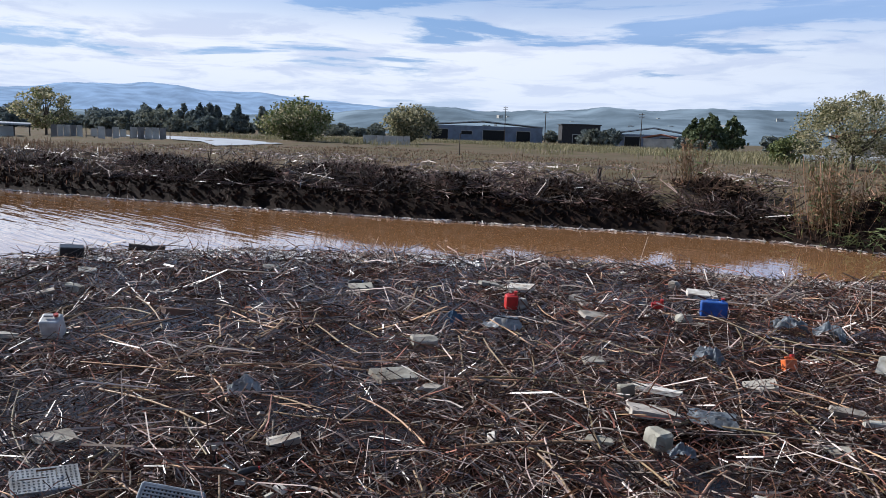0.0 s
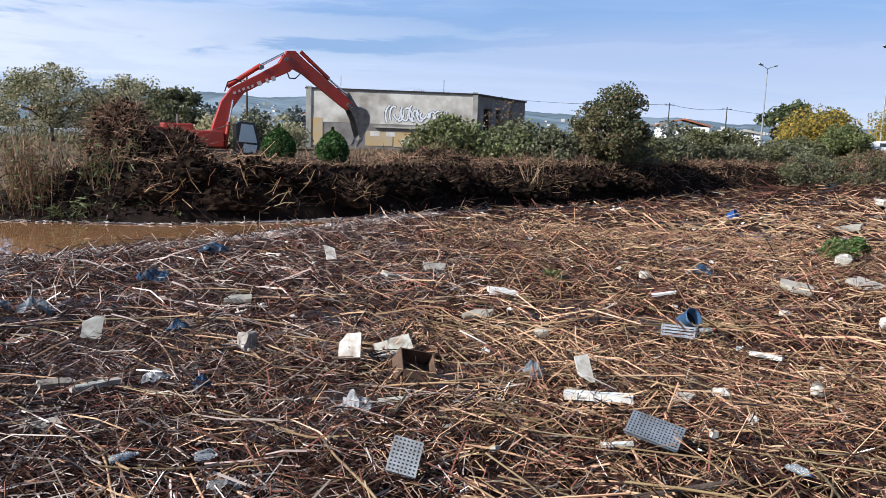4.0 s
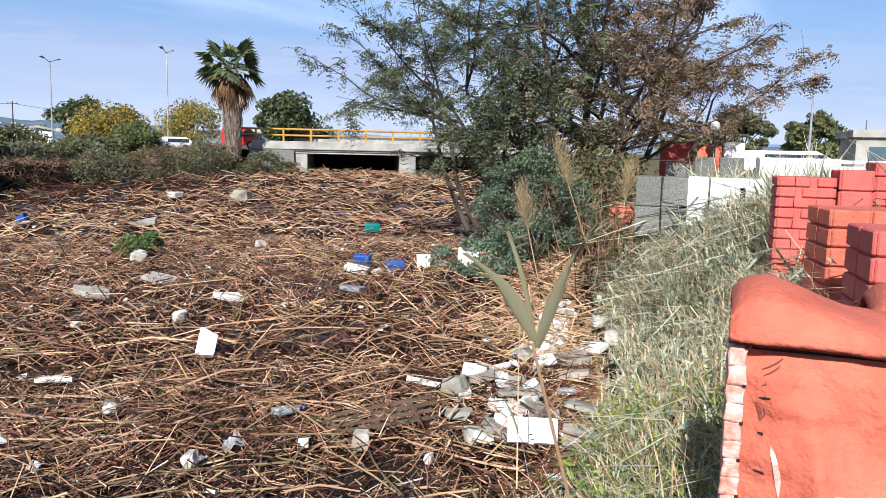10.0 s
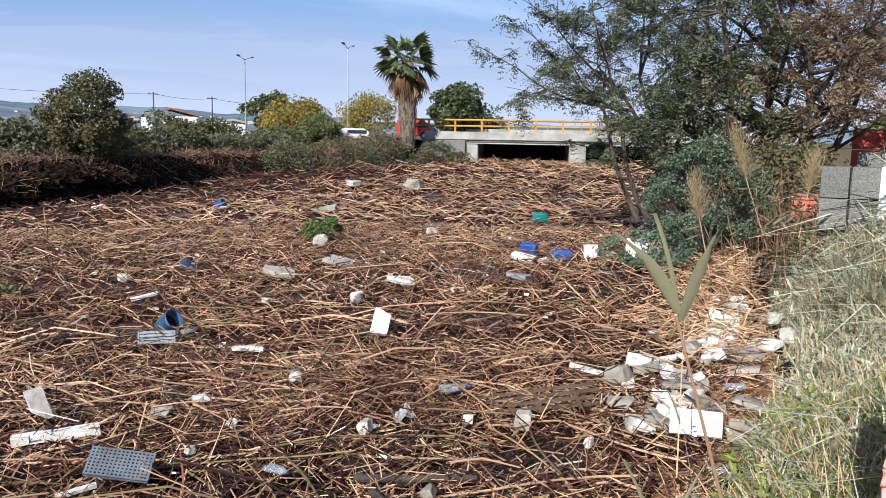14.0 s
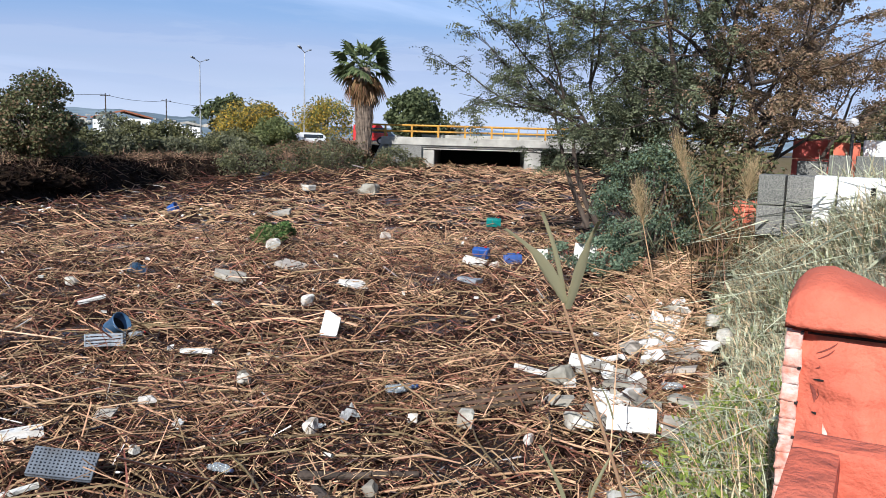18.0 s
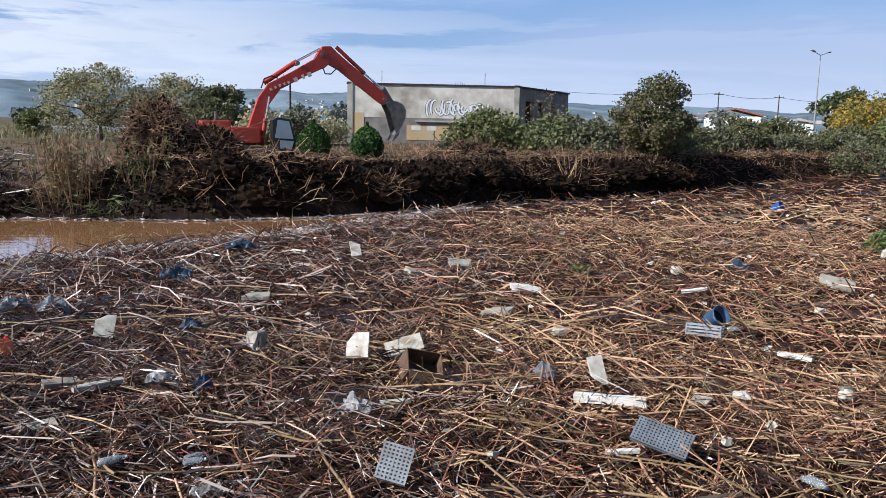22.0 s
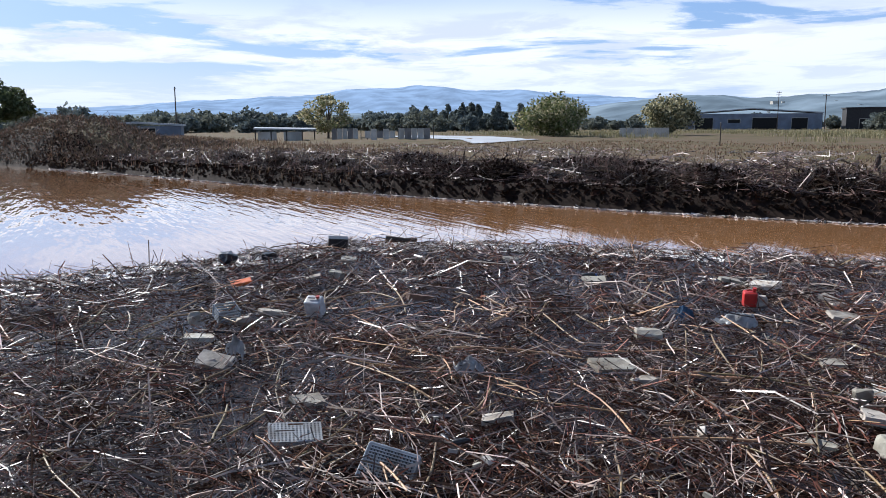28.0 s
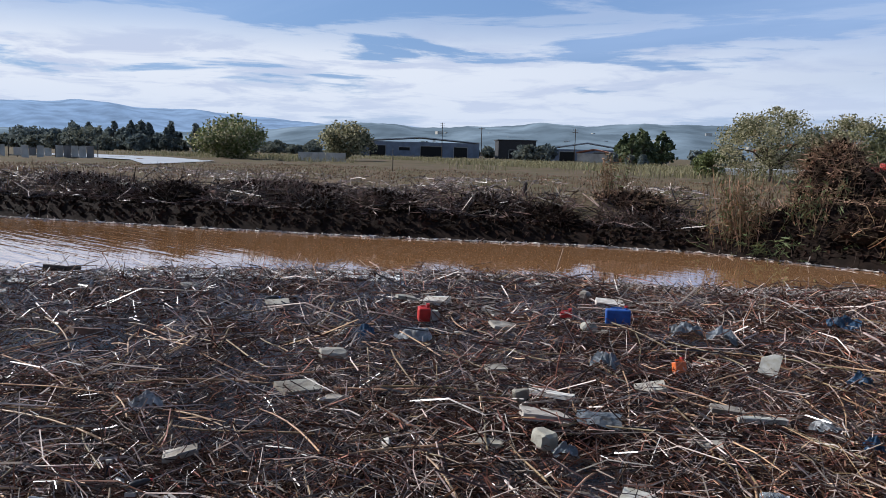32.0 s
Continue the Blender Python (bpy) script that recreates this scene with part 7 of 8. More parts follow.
# ---------- the block yard ----------
def brick_unit(name, at, rz, size, rows, cols, material, label, group=""):
    """A cast unit with brick-patterned faces: recessed core and single proud bricks."""
    w, d, h = size
    t = thing(name, at, label, "concrete unit", group, rz=rz)
    g = 0.018
    part("core", box((w - 2 * g, d - 2 * g, h - g), pose(0, 0, h / 2)), M[material], t)
    bh, bw = h / rows, w / cols
    me = finish("brick", box((bw - 0.02, 0.05, bh - 0.018), None, 0.012), M[material])
    nd = max(1, round(d / bw))
    me2 = finish("brick", box((0.05, d / nd - 0.02, bh - 0.018), None, 0.012), M[material])
    for r in range(rows):
        for c in range(cols):
            x = -w / 2 + bw * (c + 0.5) + (bw * 0.25 if r % 2 else -bw * 0.25) * (0 if c in (0, cols - 1) else 1)
            ob = part("brick", me, None, t)
            ob.matrix_basis = pose(x, -d / 2 + 0.012, bh * (r + 0.5))
        for c in range(nd):
            for s in (-1, 1):
                ob = part("brick", me2, None, t)
                ob.matrix_basis = pose(s * (w / 2 - 0.012), -d / 2 + d / nd * (c + 0.5), bh * (r + 0.5))
    return t


def plain_block(at, rz, size, material, label, hole=None, n=1):
    w, d, h = size
    t = thing("concrete_block", at, label, "concrete block", "blocks stacked in the yard", rz=rz)
    for k in range(n):
        part("block", box((w, d, h / n - 0.02), pose(0, 0, h / n * (k + 0.5)), 0.025, 2), M[material], t)
    if hole:
        # black plate on the face, painted as the shade within the slot
        part("slot", box((hole[2], 0.03, hole[3]), pose(hole[0], -d / 2 - 0.004, hole[1]), 0.005), M["void"], t, "dark slot")
    return t


YARD = math.atan2(-0.95, 0.31)      # across the yard
for x, y in ((17.0, 7.4), (17.15, 6.88)):
    plain_block((x, y, 1.75), YARD, (0.50, 0.8, 1.24), "dconcrete", "stack of rough grey concrete blocks", n=2)
plain_block((17.3, 6.47, 1.75), YARD, (0.40, 0.9, 1.25), "whitepaint", "narrow white painted concrete block")
plain_block((17.5, 5.75, 1.75), YARD, (1.03, 0.9, 1.24), "whitepaint", "white painted concrete block with a dark slot", (0.1, 0.93, 0.10, 0.26))
plain_block((20.3, 5.2, 1.75), YARD, (1.66, 1.2, 1.68), "whitepaint", "long white painted concrete block")
plain_block((24.2, 7.72, 1.9), YARD, (0.64, 0.8, 1.5), "dconcrete", "grey concrete block on a pallet", n=2)
plain_block((24.95, 8.72, 1.9), YARD, (0.55, 0.8, 1.5), "dconcrete", "dark stained concrete block", n=2)
plain_block((25.3, 9.6, 1.9), YARD, (0.8, 0.8, 1.3), "dconcrete", "dark stained concrete block", n=2)
plain_block((27.9, 9.5, 1.9), YARD, (0.76, 1.0, 1.9), "redorange", "red painted block at the back of the yard", n=2)
plain_block((28.2, 10.7, 1.9), YARD, (1.1, 1.0, 2.0), "redblock", "red painted blocks at the back of the yard", n=3)
plain_block((29.1, 9.02, 1.9), YARD, (0.66, 1.0, 2.0), "whitepaint", "white block at the back of the yard", n=2)
plain_block((20.2, 9.3, 1.5), YARD, (0.6, 0.6, 0.7), "redorange", "pile of clay bricks beside the shrub", n=5)
brick_unit("barbecue_unit", (11.8, 3.4, 1.75), YARD, (0.66, 0.7, 1.45), 11, 3, "redblock", "brick-red cast barbecue unit", "red cast units")
brick_unit("barbecue_unit", (11.92, 2.86, 1.75), YARD, (0.36, 0.7, 1.55), 6, 1, "redblock", "narrow brick-red cast barbecue unit", "red cast units")
brick_unit("barbecue_unit", (12.0, 1.95, 1.75), YARD, (0.9, 0.7, 1.5), 8, 4, "redblock", "brick-red cast barbecue unit", "red cast units")
brick_unit("barbecue_unit", (13.9, 2.3, 1.75), YARD, (1.2, 0.7, 1.65), 8, 4, "redblock", "brick-red cast barbecue unit", "red cast units")
brick_unit("barbecue_unit", (8.46, 2.30, 1.72), YARD + 0.12, (0.62, 0.7, 1.30), 8, 2, "redorange", "orange-red cast barbecue unit", "red cast units")
brick_unit("barbecue_unit", (7.10, 1.60, 1.72), YARD + 0.06, (1.0, 0.7, 1.26), 7, 3, "redblock", "brick-red cast barbecue unit", "red cast units")
brick_unit("barbecue_unit", (12.6, 0.7, 1.75), YARD, (1.1, 0.7, 1.75), 9, 4, "redblock", "tall brick-red cast barbecue unit", "red cast units")
for i in range(3):
    plain_block((22.5 + i * 2.4, 1.0 - i * 0.5, 1.9), YARD, (1.6, 1.0, 1.5 + 0.2 * i), ("redblock", "whitepaint", "dconcrete")[i], "cast block at the back of the yard", n=2)

far_block = thing("concrete_frame_house", (60.3, 9.6, 1.7), "unfinished flat-roofed concrete building behind the yard", "building", rz=YARD)
part("wall", box((9, 6, 3.2), pose(4.5, 3, 1.6)), M["concrete"], far_block)
part("roof_slab", box((9.6, 6.6, 0.5), pose(4.5, 3, 3.4), 0.03), M["concrete"], far_block)
for x in (1.6, 4.2, 6.8):
    part("window", box((1.6, 0.06, 1.3), pose(x, -0.01, 1.9)), M["cabglass"], far_block, "dark window")
for x in (0.6, 2.6, 4.6):
    part("starter_bar", tube((x, 0.5, 3.6), (x, 0.5, 4.3), 0.04, n=5), M["steel"], far_block)

for x, y, z, h in ((26.4, 8.9, 2.0, 2.35), (33.0, 3.4, 2.2, 1.9)):
    g = thing("globe_lamp", (x, y, z), "black garden lamp post with a white globe", "lamp", "garden lamps")
    part("post", lathe([(0.16, 0), (0.16, 0.1), (0.06, 0.2), (0.05, h - 0.3), (0.09, h - 0.25), (0.05, h - 0.15)], 12), M["blackp"], g)
    part("globe", lathe([(0.02, h - 0.16), (0.12, h - 0.1), (0.16, h), (0.12, h + 0.12), (0.02, h + 0.17)], 14), M["whitep"], g, "white globe", True)


def vault(w, d, rise, thick, seed, waves=0.012):
    """A vaulted shell that falls away along x, w long and d deep, with a hand-worked surface."""
    bm = bmesh.new()
    nx, ny = 26, 14
    top, low = [], []
    for i in range(nx + 1):
        u = i / nx
        for j in range(ny + 1):
            v = j / ny
            arch = max(0.0, math.sin(v * math.pi)) ** 0.25
            z = rise * float(np.interp(u, (0, 0.04, 0.09, 0.15, 0.30, 0.52, 1.0), (0.55, 0.82, 0.95, 1.0, 0.76, 0.36, 0.04))) * arch
            p = Vector((u * w, v * d, z))
            n = noise.noise(p * 3.5 + Vector((seed, 0, 0))) * waves + noise.noise(p * 11 + Vector((0, seed, 0))) * waves * 0.35
            top.append(bm.verts.new(p + Vector((0, 0, n + thick))))
            low.append(bm.verts.new(p + Vector((0, 0, n))))
    k = ny + 1
    for i in range(nx):
        for j in range(ny):
            a = i * k + j
            bm.faces.new((top[a], top[a + k], top[a + k + 1], top[a + 1]))
            bm.faces.new((low[a], low[a + 1], low[a + k + 1], low[a + k]))
    rim = [j for j in range(k)] + [i * k + ny for i in range(1, nx + 1)] + [nx * k + j for j in range(ny - 1, -1, -1)] + [i * k for i in range(nx - 1, 0, -1)]
    for a, b in zip(rim, rim[1:] + rim[:1]):
        bm.faces.new((top[a], top[b], low[b], low[a]))
    bmesh.ops.recalc_face_normals(bm, faces=bm.faces)
    return bm


def hood_stack(at, rz, label, w=1.5, layers=10):
    """Cast hoods stacked on one another: slanting faces with raw, pale layered ends and a vaulted one on top."""
    t = thing("hood_stack", at, label, "cast hoods", "red cast hoods", rz=rz)
    rr = random.Random(3)
    hh = 0.088
    for k in range(layers):
        bm = box((0.075, 0.6, hh * rr.uniform(0.96, 1.02)), pose(0.026, 0.31, (k + 0.5) * hh))
        bmesh.ops.subdivide_edges(bm, edges=bm.edges[:], cuts=5, use_grid_fill=True)
        for v in bm.verts:
            q = v.co * 14 + Vector((k * 3.7, 0, 0))
            v.co += Vector((0.012 * noise.noise(q) - 0.004, 0.014 * noise.noise(q * 1.4 + Vector((0, 9, 0))), 0.006 * noise.noise(q + Vector((0, 0, 9)))))
        part("raw_edge", bm, M["rawedge"], t, "pale raw ragged edge", True)
        # a small black block painted as the shade in the joint
        if k % 2:
            part("notch", box((0.016, 0.03, 0.012), pose(0.054 + 0.006 * rr.random(), 0.012, (k + 1) * hh), 0.003), M["void"], t, "black block for the shaded gap between two hoods")
        part("hood_edge", box((0.05, 0.5, 0.018), pose(0.03, 0.3, (k + 1) * hh - 0.01)), M["redorange"], t)

    def face_y(u, v):
        p = Vector((u * w, 0, v * layers * hh))
        y = -0.10 * (1 - v) * min(1, u * 5) + 0.07 * noise.noise(p * 2.2) + 0.035 * noise.noise(p * 5.3) + 0.010 * noise.noise(p * 15) + 0.012 * abs(noise.noise(Vector((p.x * 2, 3, p.z * 9)))) + 0.05 * max(0, 1 - u * 9)
        # a raised fold that runs down from the upper corner
        y -= 0.035 * math.exp(-(((u - 0.16 - 0.10 * (1 - v)) / 0.035) ** 2)) * smooth01((0.8 - v) / 0.2)
        return y + 0.10 * max(0.0, v - 0.86) * 4 * v

    bm = bmesh.new()
    nx, nz = 80, 44
    grid = []
    for i in range(nx + 1):
        for j in range(nz + 1):
            u, v = i / nx, j / nz
            p = Vector((u * w, 0, v * layers * hh))
            grid.append(bm.verts.new((p.x + 0.03, face_y(u, v), p.z + 0.012 * noise.noise(p * 5))))
    for i in range(nx):
        for j in range(nz):
            q = i * (nz + 1) + j
            bm.faces.new((grid[q], grid[q + nz + 1], grid[q + nz + 2], grid[q + 1]))
    part("hood_face", bm, M["redorange"], t, "hand-worked orange-red hood face", True)
    # creases are dark strips on the face, painted as the shade of slits
    for u0, v0, u1, v1, wide, m, lab in (
        (0.060, 0.895, 0.115, 0.960, 0.0028, "redshade", "dark strip painted as crease shade"), (0.066, 0.868, 0.108, 0.925, 0.0022, "redshade", "dark strip painted as crease shade"),
        (0.062, 0.815, 0.072, 0.835, 0.0026, "redshade", "dark strip painted as crease shade"), (0.058, 0.752, 0.088, 0.756, 0.0035, "void", "dark strip painted as crease shade"),
        (0.050, 0.72, 0.066, 0.62, 0.0085, "redshade", "scraped dark patch"), (0.072, 0.70, 0.068, 0.63, 0.0022, "redshade", "dark strip painted as crease shade"),
        (0.060, 0.565, 0.074, 0.563, 0.005, "void", "dark strip painted as crease shade"), (0.055, 0.37, 0.085, 0.362, 0.0035, "void", "dark strip painted as crease shade"),
        (0.095, 0.52, 0.125, 0.26, 0.012, "rawedge", "pale chipped patch"), (0.26, 0.34, 0.30, 0.325, 0.006, "rawedge", "pale chipped patch"),
    ):
        rows = []
        cr = bmesh.new()
        for i in range(7):
            s = i / 6
            uu, vv = u0 + (u1 - u0) * s + 0.006 * math.sin(s * math.pi), v0 + (v1 - v0) * s
            along_w = Vector(((u1 - u0) * w, 0, (v1 - v0) * layers * hh)).normalized()
            c = Vector((uu * w + 0.03, face_y(uu, vv) - 0.007, vv * layers * hh))
            k = Vector((-along_w.z, 0, along_w.x)) * wide * (math.sin(s * math.pi) ** 0.6 + 0.08) * (1 + 0.3 * noise.noise(c * 60))
            rows.append([cr.verts.new(c + k), cr.verts.new(c - k), cr.verts.new(c - k + Vector((0, 0.03, 0))), cr.verts.new(c + k + Vector((0, 0.03, 0)))])
        for r0, r1 in zip(rows, rows[1:]):
            for i in range(4):
                cr.faces.new((r0[i], r0[(i + 1) % 4], r1[(i + 1) % 4], r1[i]))
        part("crease" if m != "rawedge" else "chip", cr, M[m], t, lab)
    part("hood_body", box((w - 0.06, 0.5, layers * hh - 0.01), pose(w / 2 + 0.03, 0.34, layers * hh / 2)), M["redorange"], t)
    top = part("top_hood", vault(w * 0.66, 0.74, 0.215, 0.034, 4, 0.012), M["redorange"], t, "vaulted orange-red hood", True)
    top.matrix_basis = pose(-0.02, -0.03, layers * hh + 0.024, 2, 1.0, 0)
    # solid black block painted as the shadow under the top hood
    part("spacer", box((w * 0.62, 0.62, 0.036), pose(w * 0.36, 0.335, layers * hh + 0.012)), M["void"], t, "dark gap")
    return t


hood_stack((4.40, 2.22, 1.70), YARD - 0.05, "stack of orange-red cast barbecue hoods with raw pale edges", 1.6)
hood_stack((5.25, 1.75, 1.70), YARD - 0.10, "second stack of orange-red cast hoods behind the first", 1.6, 9)


def open_box(at, rz, label):
    t = thing("cast_box", at, label, "cast box", rz=rz)
    w, d, h, k = 1.1, 0.5, 1.31, 0.06
    part("front", box((w, k, h), pose(w / 2, k / 2, h / 2), 0.012, 2), M["redorange"], t)
    part("back", box((w, k, h), pose(w / 2, d - k / 2, h / 2), 0.012, 2), M["redorange"], t)
    for x in (k / 2, w - k / 2):
        part("side", box((k, d - 2 * k - 0.004, h - 0.004), pose(x, d / 2, h / 2), 0.012, 2), M["redorange"], t)
    part("bottom", box((w - 2 * k, d - 2 * k, 0.06), pose(w / 2, d / 2, 0.05)), M["redorange"], t)


open_box((1.12, 1.05, 1.76), YARD - 0.05, "open orange-red cast concrete box standing in front of the hoods")


# ---------- rubbish on the raft: x, y, width and height in metres ----------
RUBBISH = {}
RUBBISH["can"] = [(-13.36, 4.53, 0.41, 0.41)]
RUBBISH["slab"] = [(-13.55, 3.79, 0.46, 0.23), (-10.95, 2.33, 0.5, 0.25), (-12.54, 2.36, 0.47, 0.14), (-7.46, 4.87, 0.37, 0.12), (-16.76, 10.59, 0.36, 0.14), (-18.28, 6.86, 0.37, 0.14), (-16.58, 5.44, 0.32, 0.13), (-9.89, 13.6, 0.48, 0.14), (-11.63, 13.68, 0.64, 0.23), (-13.53, 10.74, 0.5, 0.17), (-7.13, 10.04, 0.36, 0.14), (-8.61, 16.14, 0.67, 0.18), (-3.72, 10.64, 0.42, 0.16), (-5.24, 8.63, 0.62, 0.22), (0.64, 12.15, 0.57, 0.22), (-2.12, 15.7, 0.51, 0.22), (0.99, 18.4, 0.47, 0.23), (-3.14, 7.21, 0.46, 0.14), (10.33, 17.39, 0.73, 0.39), (2.12, 19.39, 0.57, 0.32)]
RUBBISH["slab1"] = [(3.2, 16.54, 0.61, 0.16), (4.25, 9.94, 0.27, 0.12), (28.84, 39.61, 0.96, 0.48), (16.71, 15.35, 0.64, 0.28), (18.76, 13.74, 0.73, 0.35), (21.72, 13.26, 1.25, 0.45), (11.96, 14.79, 0.59, 0.18), (10.47, 7.26, 0.53, 0.17), (12.17, 6.74, 0.58, 0.26), (13.06, 6.82, 0.55, 0.28), (11.31, 6.23, 0.45, 0.16), (10.05, 6.5, 0.49, 0.14)]
RUBBISH["crate"] = [(-13.61, 2.98, 0.41, 0.31), (5.53, 13.02, 0.57, 0.25)]
RUBBISH["tray"] = [(-7.75, 2.57, 0.55, 0.26), (0.43, 7.85, 0.35, 0.37), (3.16, 8.29, 0.59, 0.37)]
RUBBISH["slabd"] = [(-9.01, 3.07, 0.39, 0.18), (-8.41, 7.21, 0.61, 0.2), (-8.88, 12.54, 0.5, 0.22), (-12.23, 13.35, 0.58, 0.16), (-4.95, 10.9, 0.43, 0.17), (-3.33, 9.17, 0.28, 0.08), (-5.26, 7.52, 0.3, 0.11), (12.4, 17.88, 0.79, 0.21), (2.37, 14.8, 0.54, 0.27), (20.28, 30.16, 1.07, 0.36), (10, 5.47, 0.47, 0.27)]
RUBBISH["holed"] = [(-6.74, 3.22, 0.45, 0.27)]
RUBBISH["bottled"] = [(-7.21, 4.03, 0.1, 0.19), (-6.98, 4.04, 0.22, 0.15), (-13.89, 10.69, 0.32, 0.18)]
RUBBISH["lumpd"] = [(-9.34, 8.66, 0.42, 0.17), (-7.57, 7.16, 0.27, 0.11), (-1.56, 12.38, 0.3, 0.32), (-5.81, 8.9, 0.23, 0.2), (6.21, 10.08, 0.21, 0.18), (9.64, 7.22, 0.41, 0.29), (5.18, 6.22, 0.2, 0.14)]
RUBBISH["oflat"] = [(-16.93, 3.94, 0.44, 0.1)]
RUBBISH["lump"] = [(-16.53, 5.99, 0.38, 0.23), (-10.17, 12.01, 0.29, 0.27), (-13.18, 3.19, 0.25, 0.16), (-13.59, 2.44, 0.2, 0.25), (-7.64, 13.7, 0.33, 0.18), (-9.55, 16.72, 0.34, 0.19), (-4.74, 7.87, 0.33, 0.23), (7.2, 18.79, 0.33, 0.2), (3.13, 13, 0.26, 0.13), (5.76, 7.95, 0.2, 0.18), (3.94, 8.51, 0.12, 0.1), (14.03, 21.16, 0.53, 0.35), (9.91, 13.74, 0.33, 0.26), (16.83, 14.71, 0.3, 0.18), (28.52, 39.23, 0.81, 0.4), (13.83, 20.87, 0.44, 0.31), (18.36, 20.93, 0.42, 0.27), (6.18, 10.05, 0.17, 0.17), (7.18, 6.83, 0.23, 0.23), (6.8, 7.35, 0.13, 0.13)]
RUBBISH["lump1"] = [(7.27, 5.98, 0.12, 0.11), (4.8, 10.03, 0.22, 0.12), (13.37, 6.5, 0.42, 0.28), (14.66, 7.34, 0.35, 0.24), (8.15, 5.95, 0.28, 0.23), (6.63, 4.35, 0.51, 0.32), (8.39, 14.64, 0.2, 0.11), (18.58, 21.22, 0.42, 0.23)]
RUBBISH["bbox"] = [(-21.07, 7.52, 0.55, 0.26)]
RUBBISH["dlump"] = [(-19.9, 4.24, 0.51, 0.32), (-19.68, 5.23, 0.44, 0.18)]
RUBBISH["log"] = [(-20.71, 9.3, 0.81, 0.16), (3.06, 7.27, 0.63, 0.16), (4.88, 6.69, 0.17, 0.35), (5.32, 6.55, 0.71, 0.12)]
RUBBISH["redc"] = [(-10.29, 11.84, 0.29, 0.32), (-8.66, 14.47, 0.31, 0.14)]
RUBBISH["bag"] = [(-9.44, 10.65, 0.64, 0.23), (-9.08, 5.35, 0.39, 0.23), (-2.56, 10.84, 0.32, 0.17), (-1.25, 7.59, 0.28, 0.09)]
RUBBISH["bagb"] = [(-10.15, 10.14, 0.31, 0.21), (-4.16, 17.81, 0.62, 0.33), (-3.45, 21.73, 0.62, 0.25), (-1.92, 10.46, 0.23, 0.21), (-2.72, 13.18, 0.38, 0.23), (9.02, 19.48, 0.45, 0.24), (-3.48, 21.71, 0.71, 0.25), (8.92, 19.29, 0.46, 0.2)]
RUBBISH["plank"] = [(-13.47, 6.61, 0.54, 0.15)]
RUBBISH["bagw"] = [(-11.23, 2.66, 0.26, 0.3), (-0.01, 9.69, 0.37, 0.22), (6.33, 7.94, 0.23, 0.17)]
RUBBISH["canister"] = [(-7.53, 14.61, 0.49, 0.28), (17.77, 16.01, 0.49, 0.26), (17.64, 14.72, 0.5, 0.25)]
RUBBISH["bagd"] = [(-6, 14.39, 0.55, 0.44), (-5.34, 14.5, 0.52, 0.28), (-5.98, 11.42, 0.42, 0.28), (-4.4, 7.76, 0.27, 0.16), (2.44, 10.91, 0.37, 0.26)]
RUBBISH["orange"] = [(-4.99, 11.98, 0.26, 0.24)]
RUBBISH["board"] = [(-3.93, 12.86, 0.34, 0.4), (-0.05, 11.63, 0.38, 0.41), (-0.43, 20.46, 0.29, 0.46), (3.11, 10.63, 0.23, 0.43), (8.65, 11.32, 0.35, 0.51), (18.31, 14.25, 0.47, 0.41), (16.78, 11.77, 0.64, 0.61)]
RUBBISH["longslab"] = [(-3.18, 10.42, 0.61, 0.11), (-5.68, 9.4, 0.67, 0.13), (0.46, 9.94, 0.37, 0.11), (3.1, 9.96, 0.87, 0.12), (6.7, 16.44, 0.52, 0.12), (6.46, 11.85, 0.52, 0.11), (2.81, 8.45, 0.35, 0.09), (6.44, 11.82, 0.5, 0.09), (11.13, 7.37, 0.46, 0.16), (9.67, 7.83, 0.49, 0.25), (12.89, 7.56, 0.42, 0.1)]
RUBBISH["brownbox"] = [(0.76, 11.05, 0.49, 0.34)]
RUBBISH["bottle"] = [(-2.42, 8.2, 0.22, 0.09), (-1.62, 8.24, 0.22, 0.11), (6.03, 13.3, 0.26, 0.18), (4.33, 7.57, 0.15, 0.28), (-2.41, 8.21, 0.26, 0.09), (-1.63, 8.32, 0.22, 0.08), (7.3, 8.4, 0.38, 0.12), (5.79, 7.98, 0.17, 0.13), (10.37, 6.06, 0.32, 0.11), (4.56, 6.5, 0.08, 0.19), (4.29, 7.62, 0.16, 0.18), (7.76, 4.83, 0.22, 0.13), (7.36, 8.31, 0.34, 0.1)]
RUBBISH["film"] = [(-4.65, 8.94, 0.54, 0.51)]
RUBBISH["bucket"] = [(5.94, 13.83, 0.47, 0.35)]
RUBBISH["barrelb"] = [(17.01, 33.77, 0.79, 0.42)]
RUBBISH["slabg"] = [(14.55, 13.53, 0.53, 0.29)]
RUBBISH["greenc"] = [(25.03, 21.82, 0.59, 0.27)]
RUBBISH["boulder"] = [(30.35, 36, 1.25, 0.72)]
RUBBISH["panel"] = [(8.43, 5.38, 0.56, 0.29)]
RUBBISH["stone"] = [(9.53, 5.83, 0.57, 0.39), (8.99, 5.03, 0.43, 0.34)]


# ---------- rubbish: one builder for each kind ----------
def jag(bm, amount, seed, scale=4.0):
    for v in bm.verts:
        v.co += Vector((noise.noise(v.co * scale + Vector((seed, 0, 0))), noise.noise(v.co * scale + Vector((0, seed, 0))), noise.noise(v.co * scale + Vector((0, 0, seed))))) * amount
    return bm


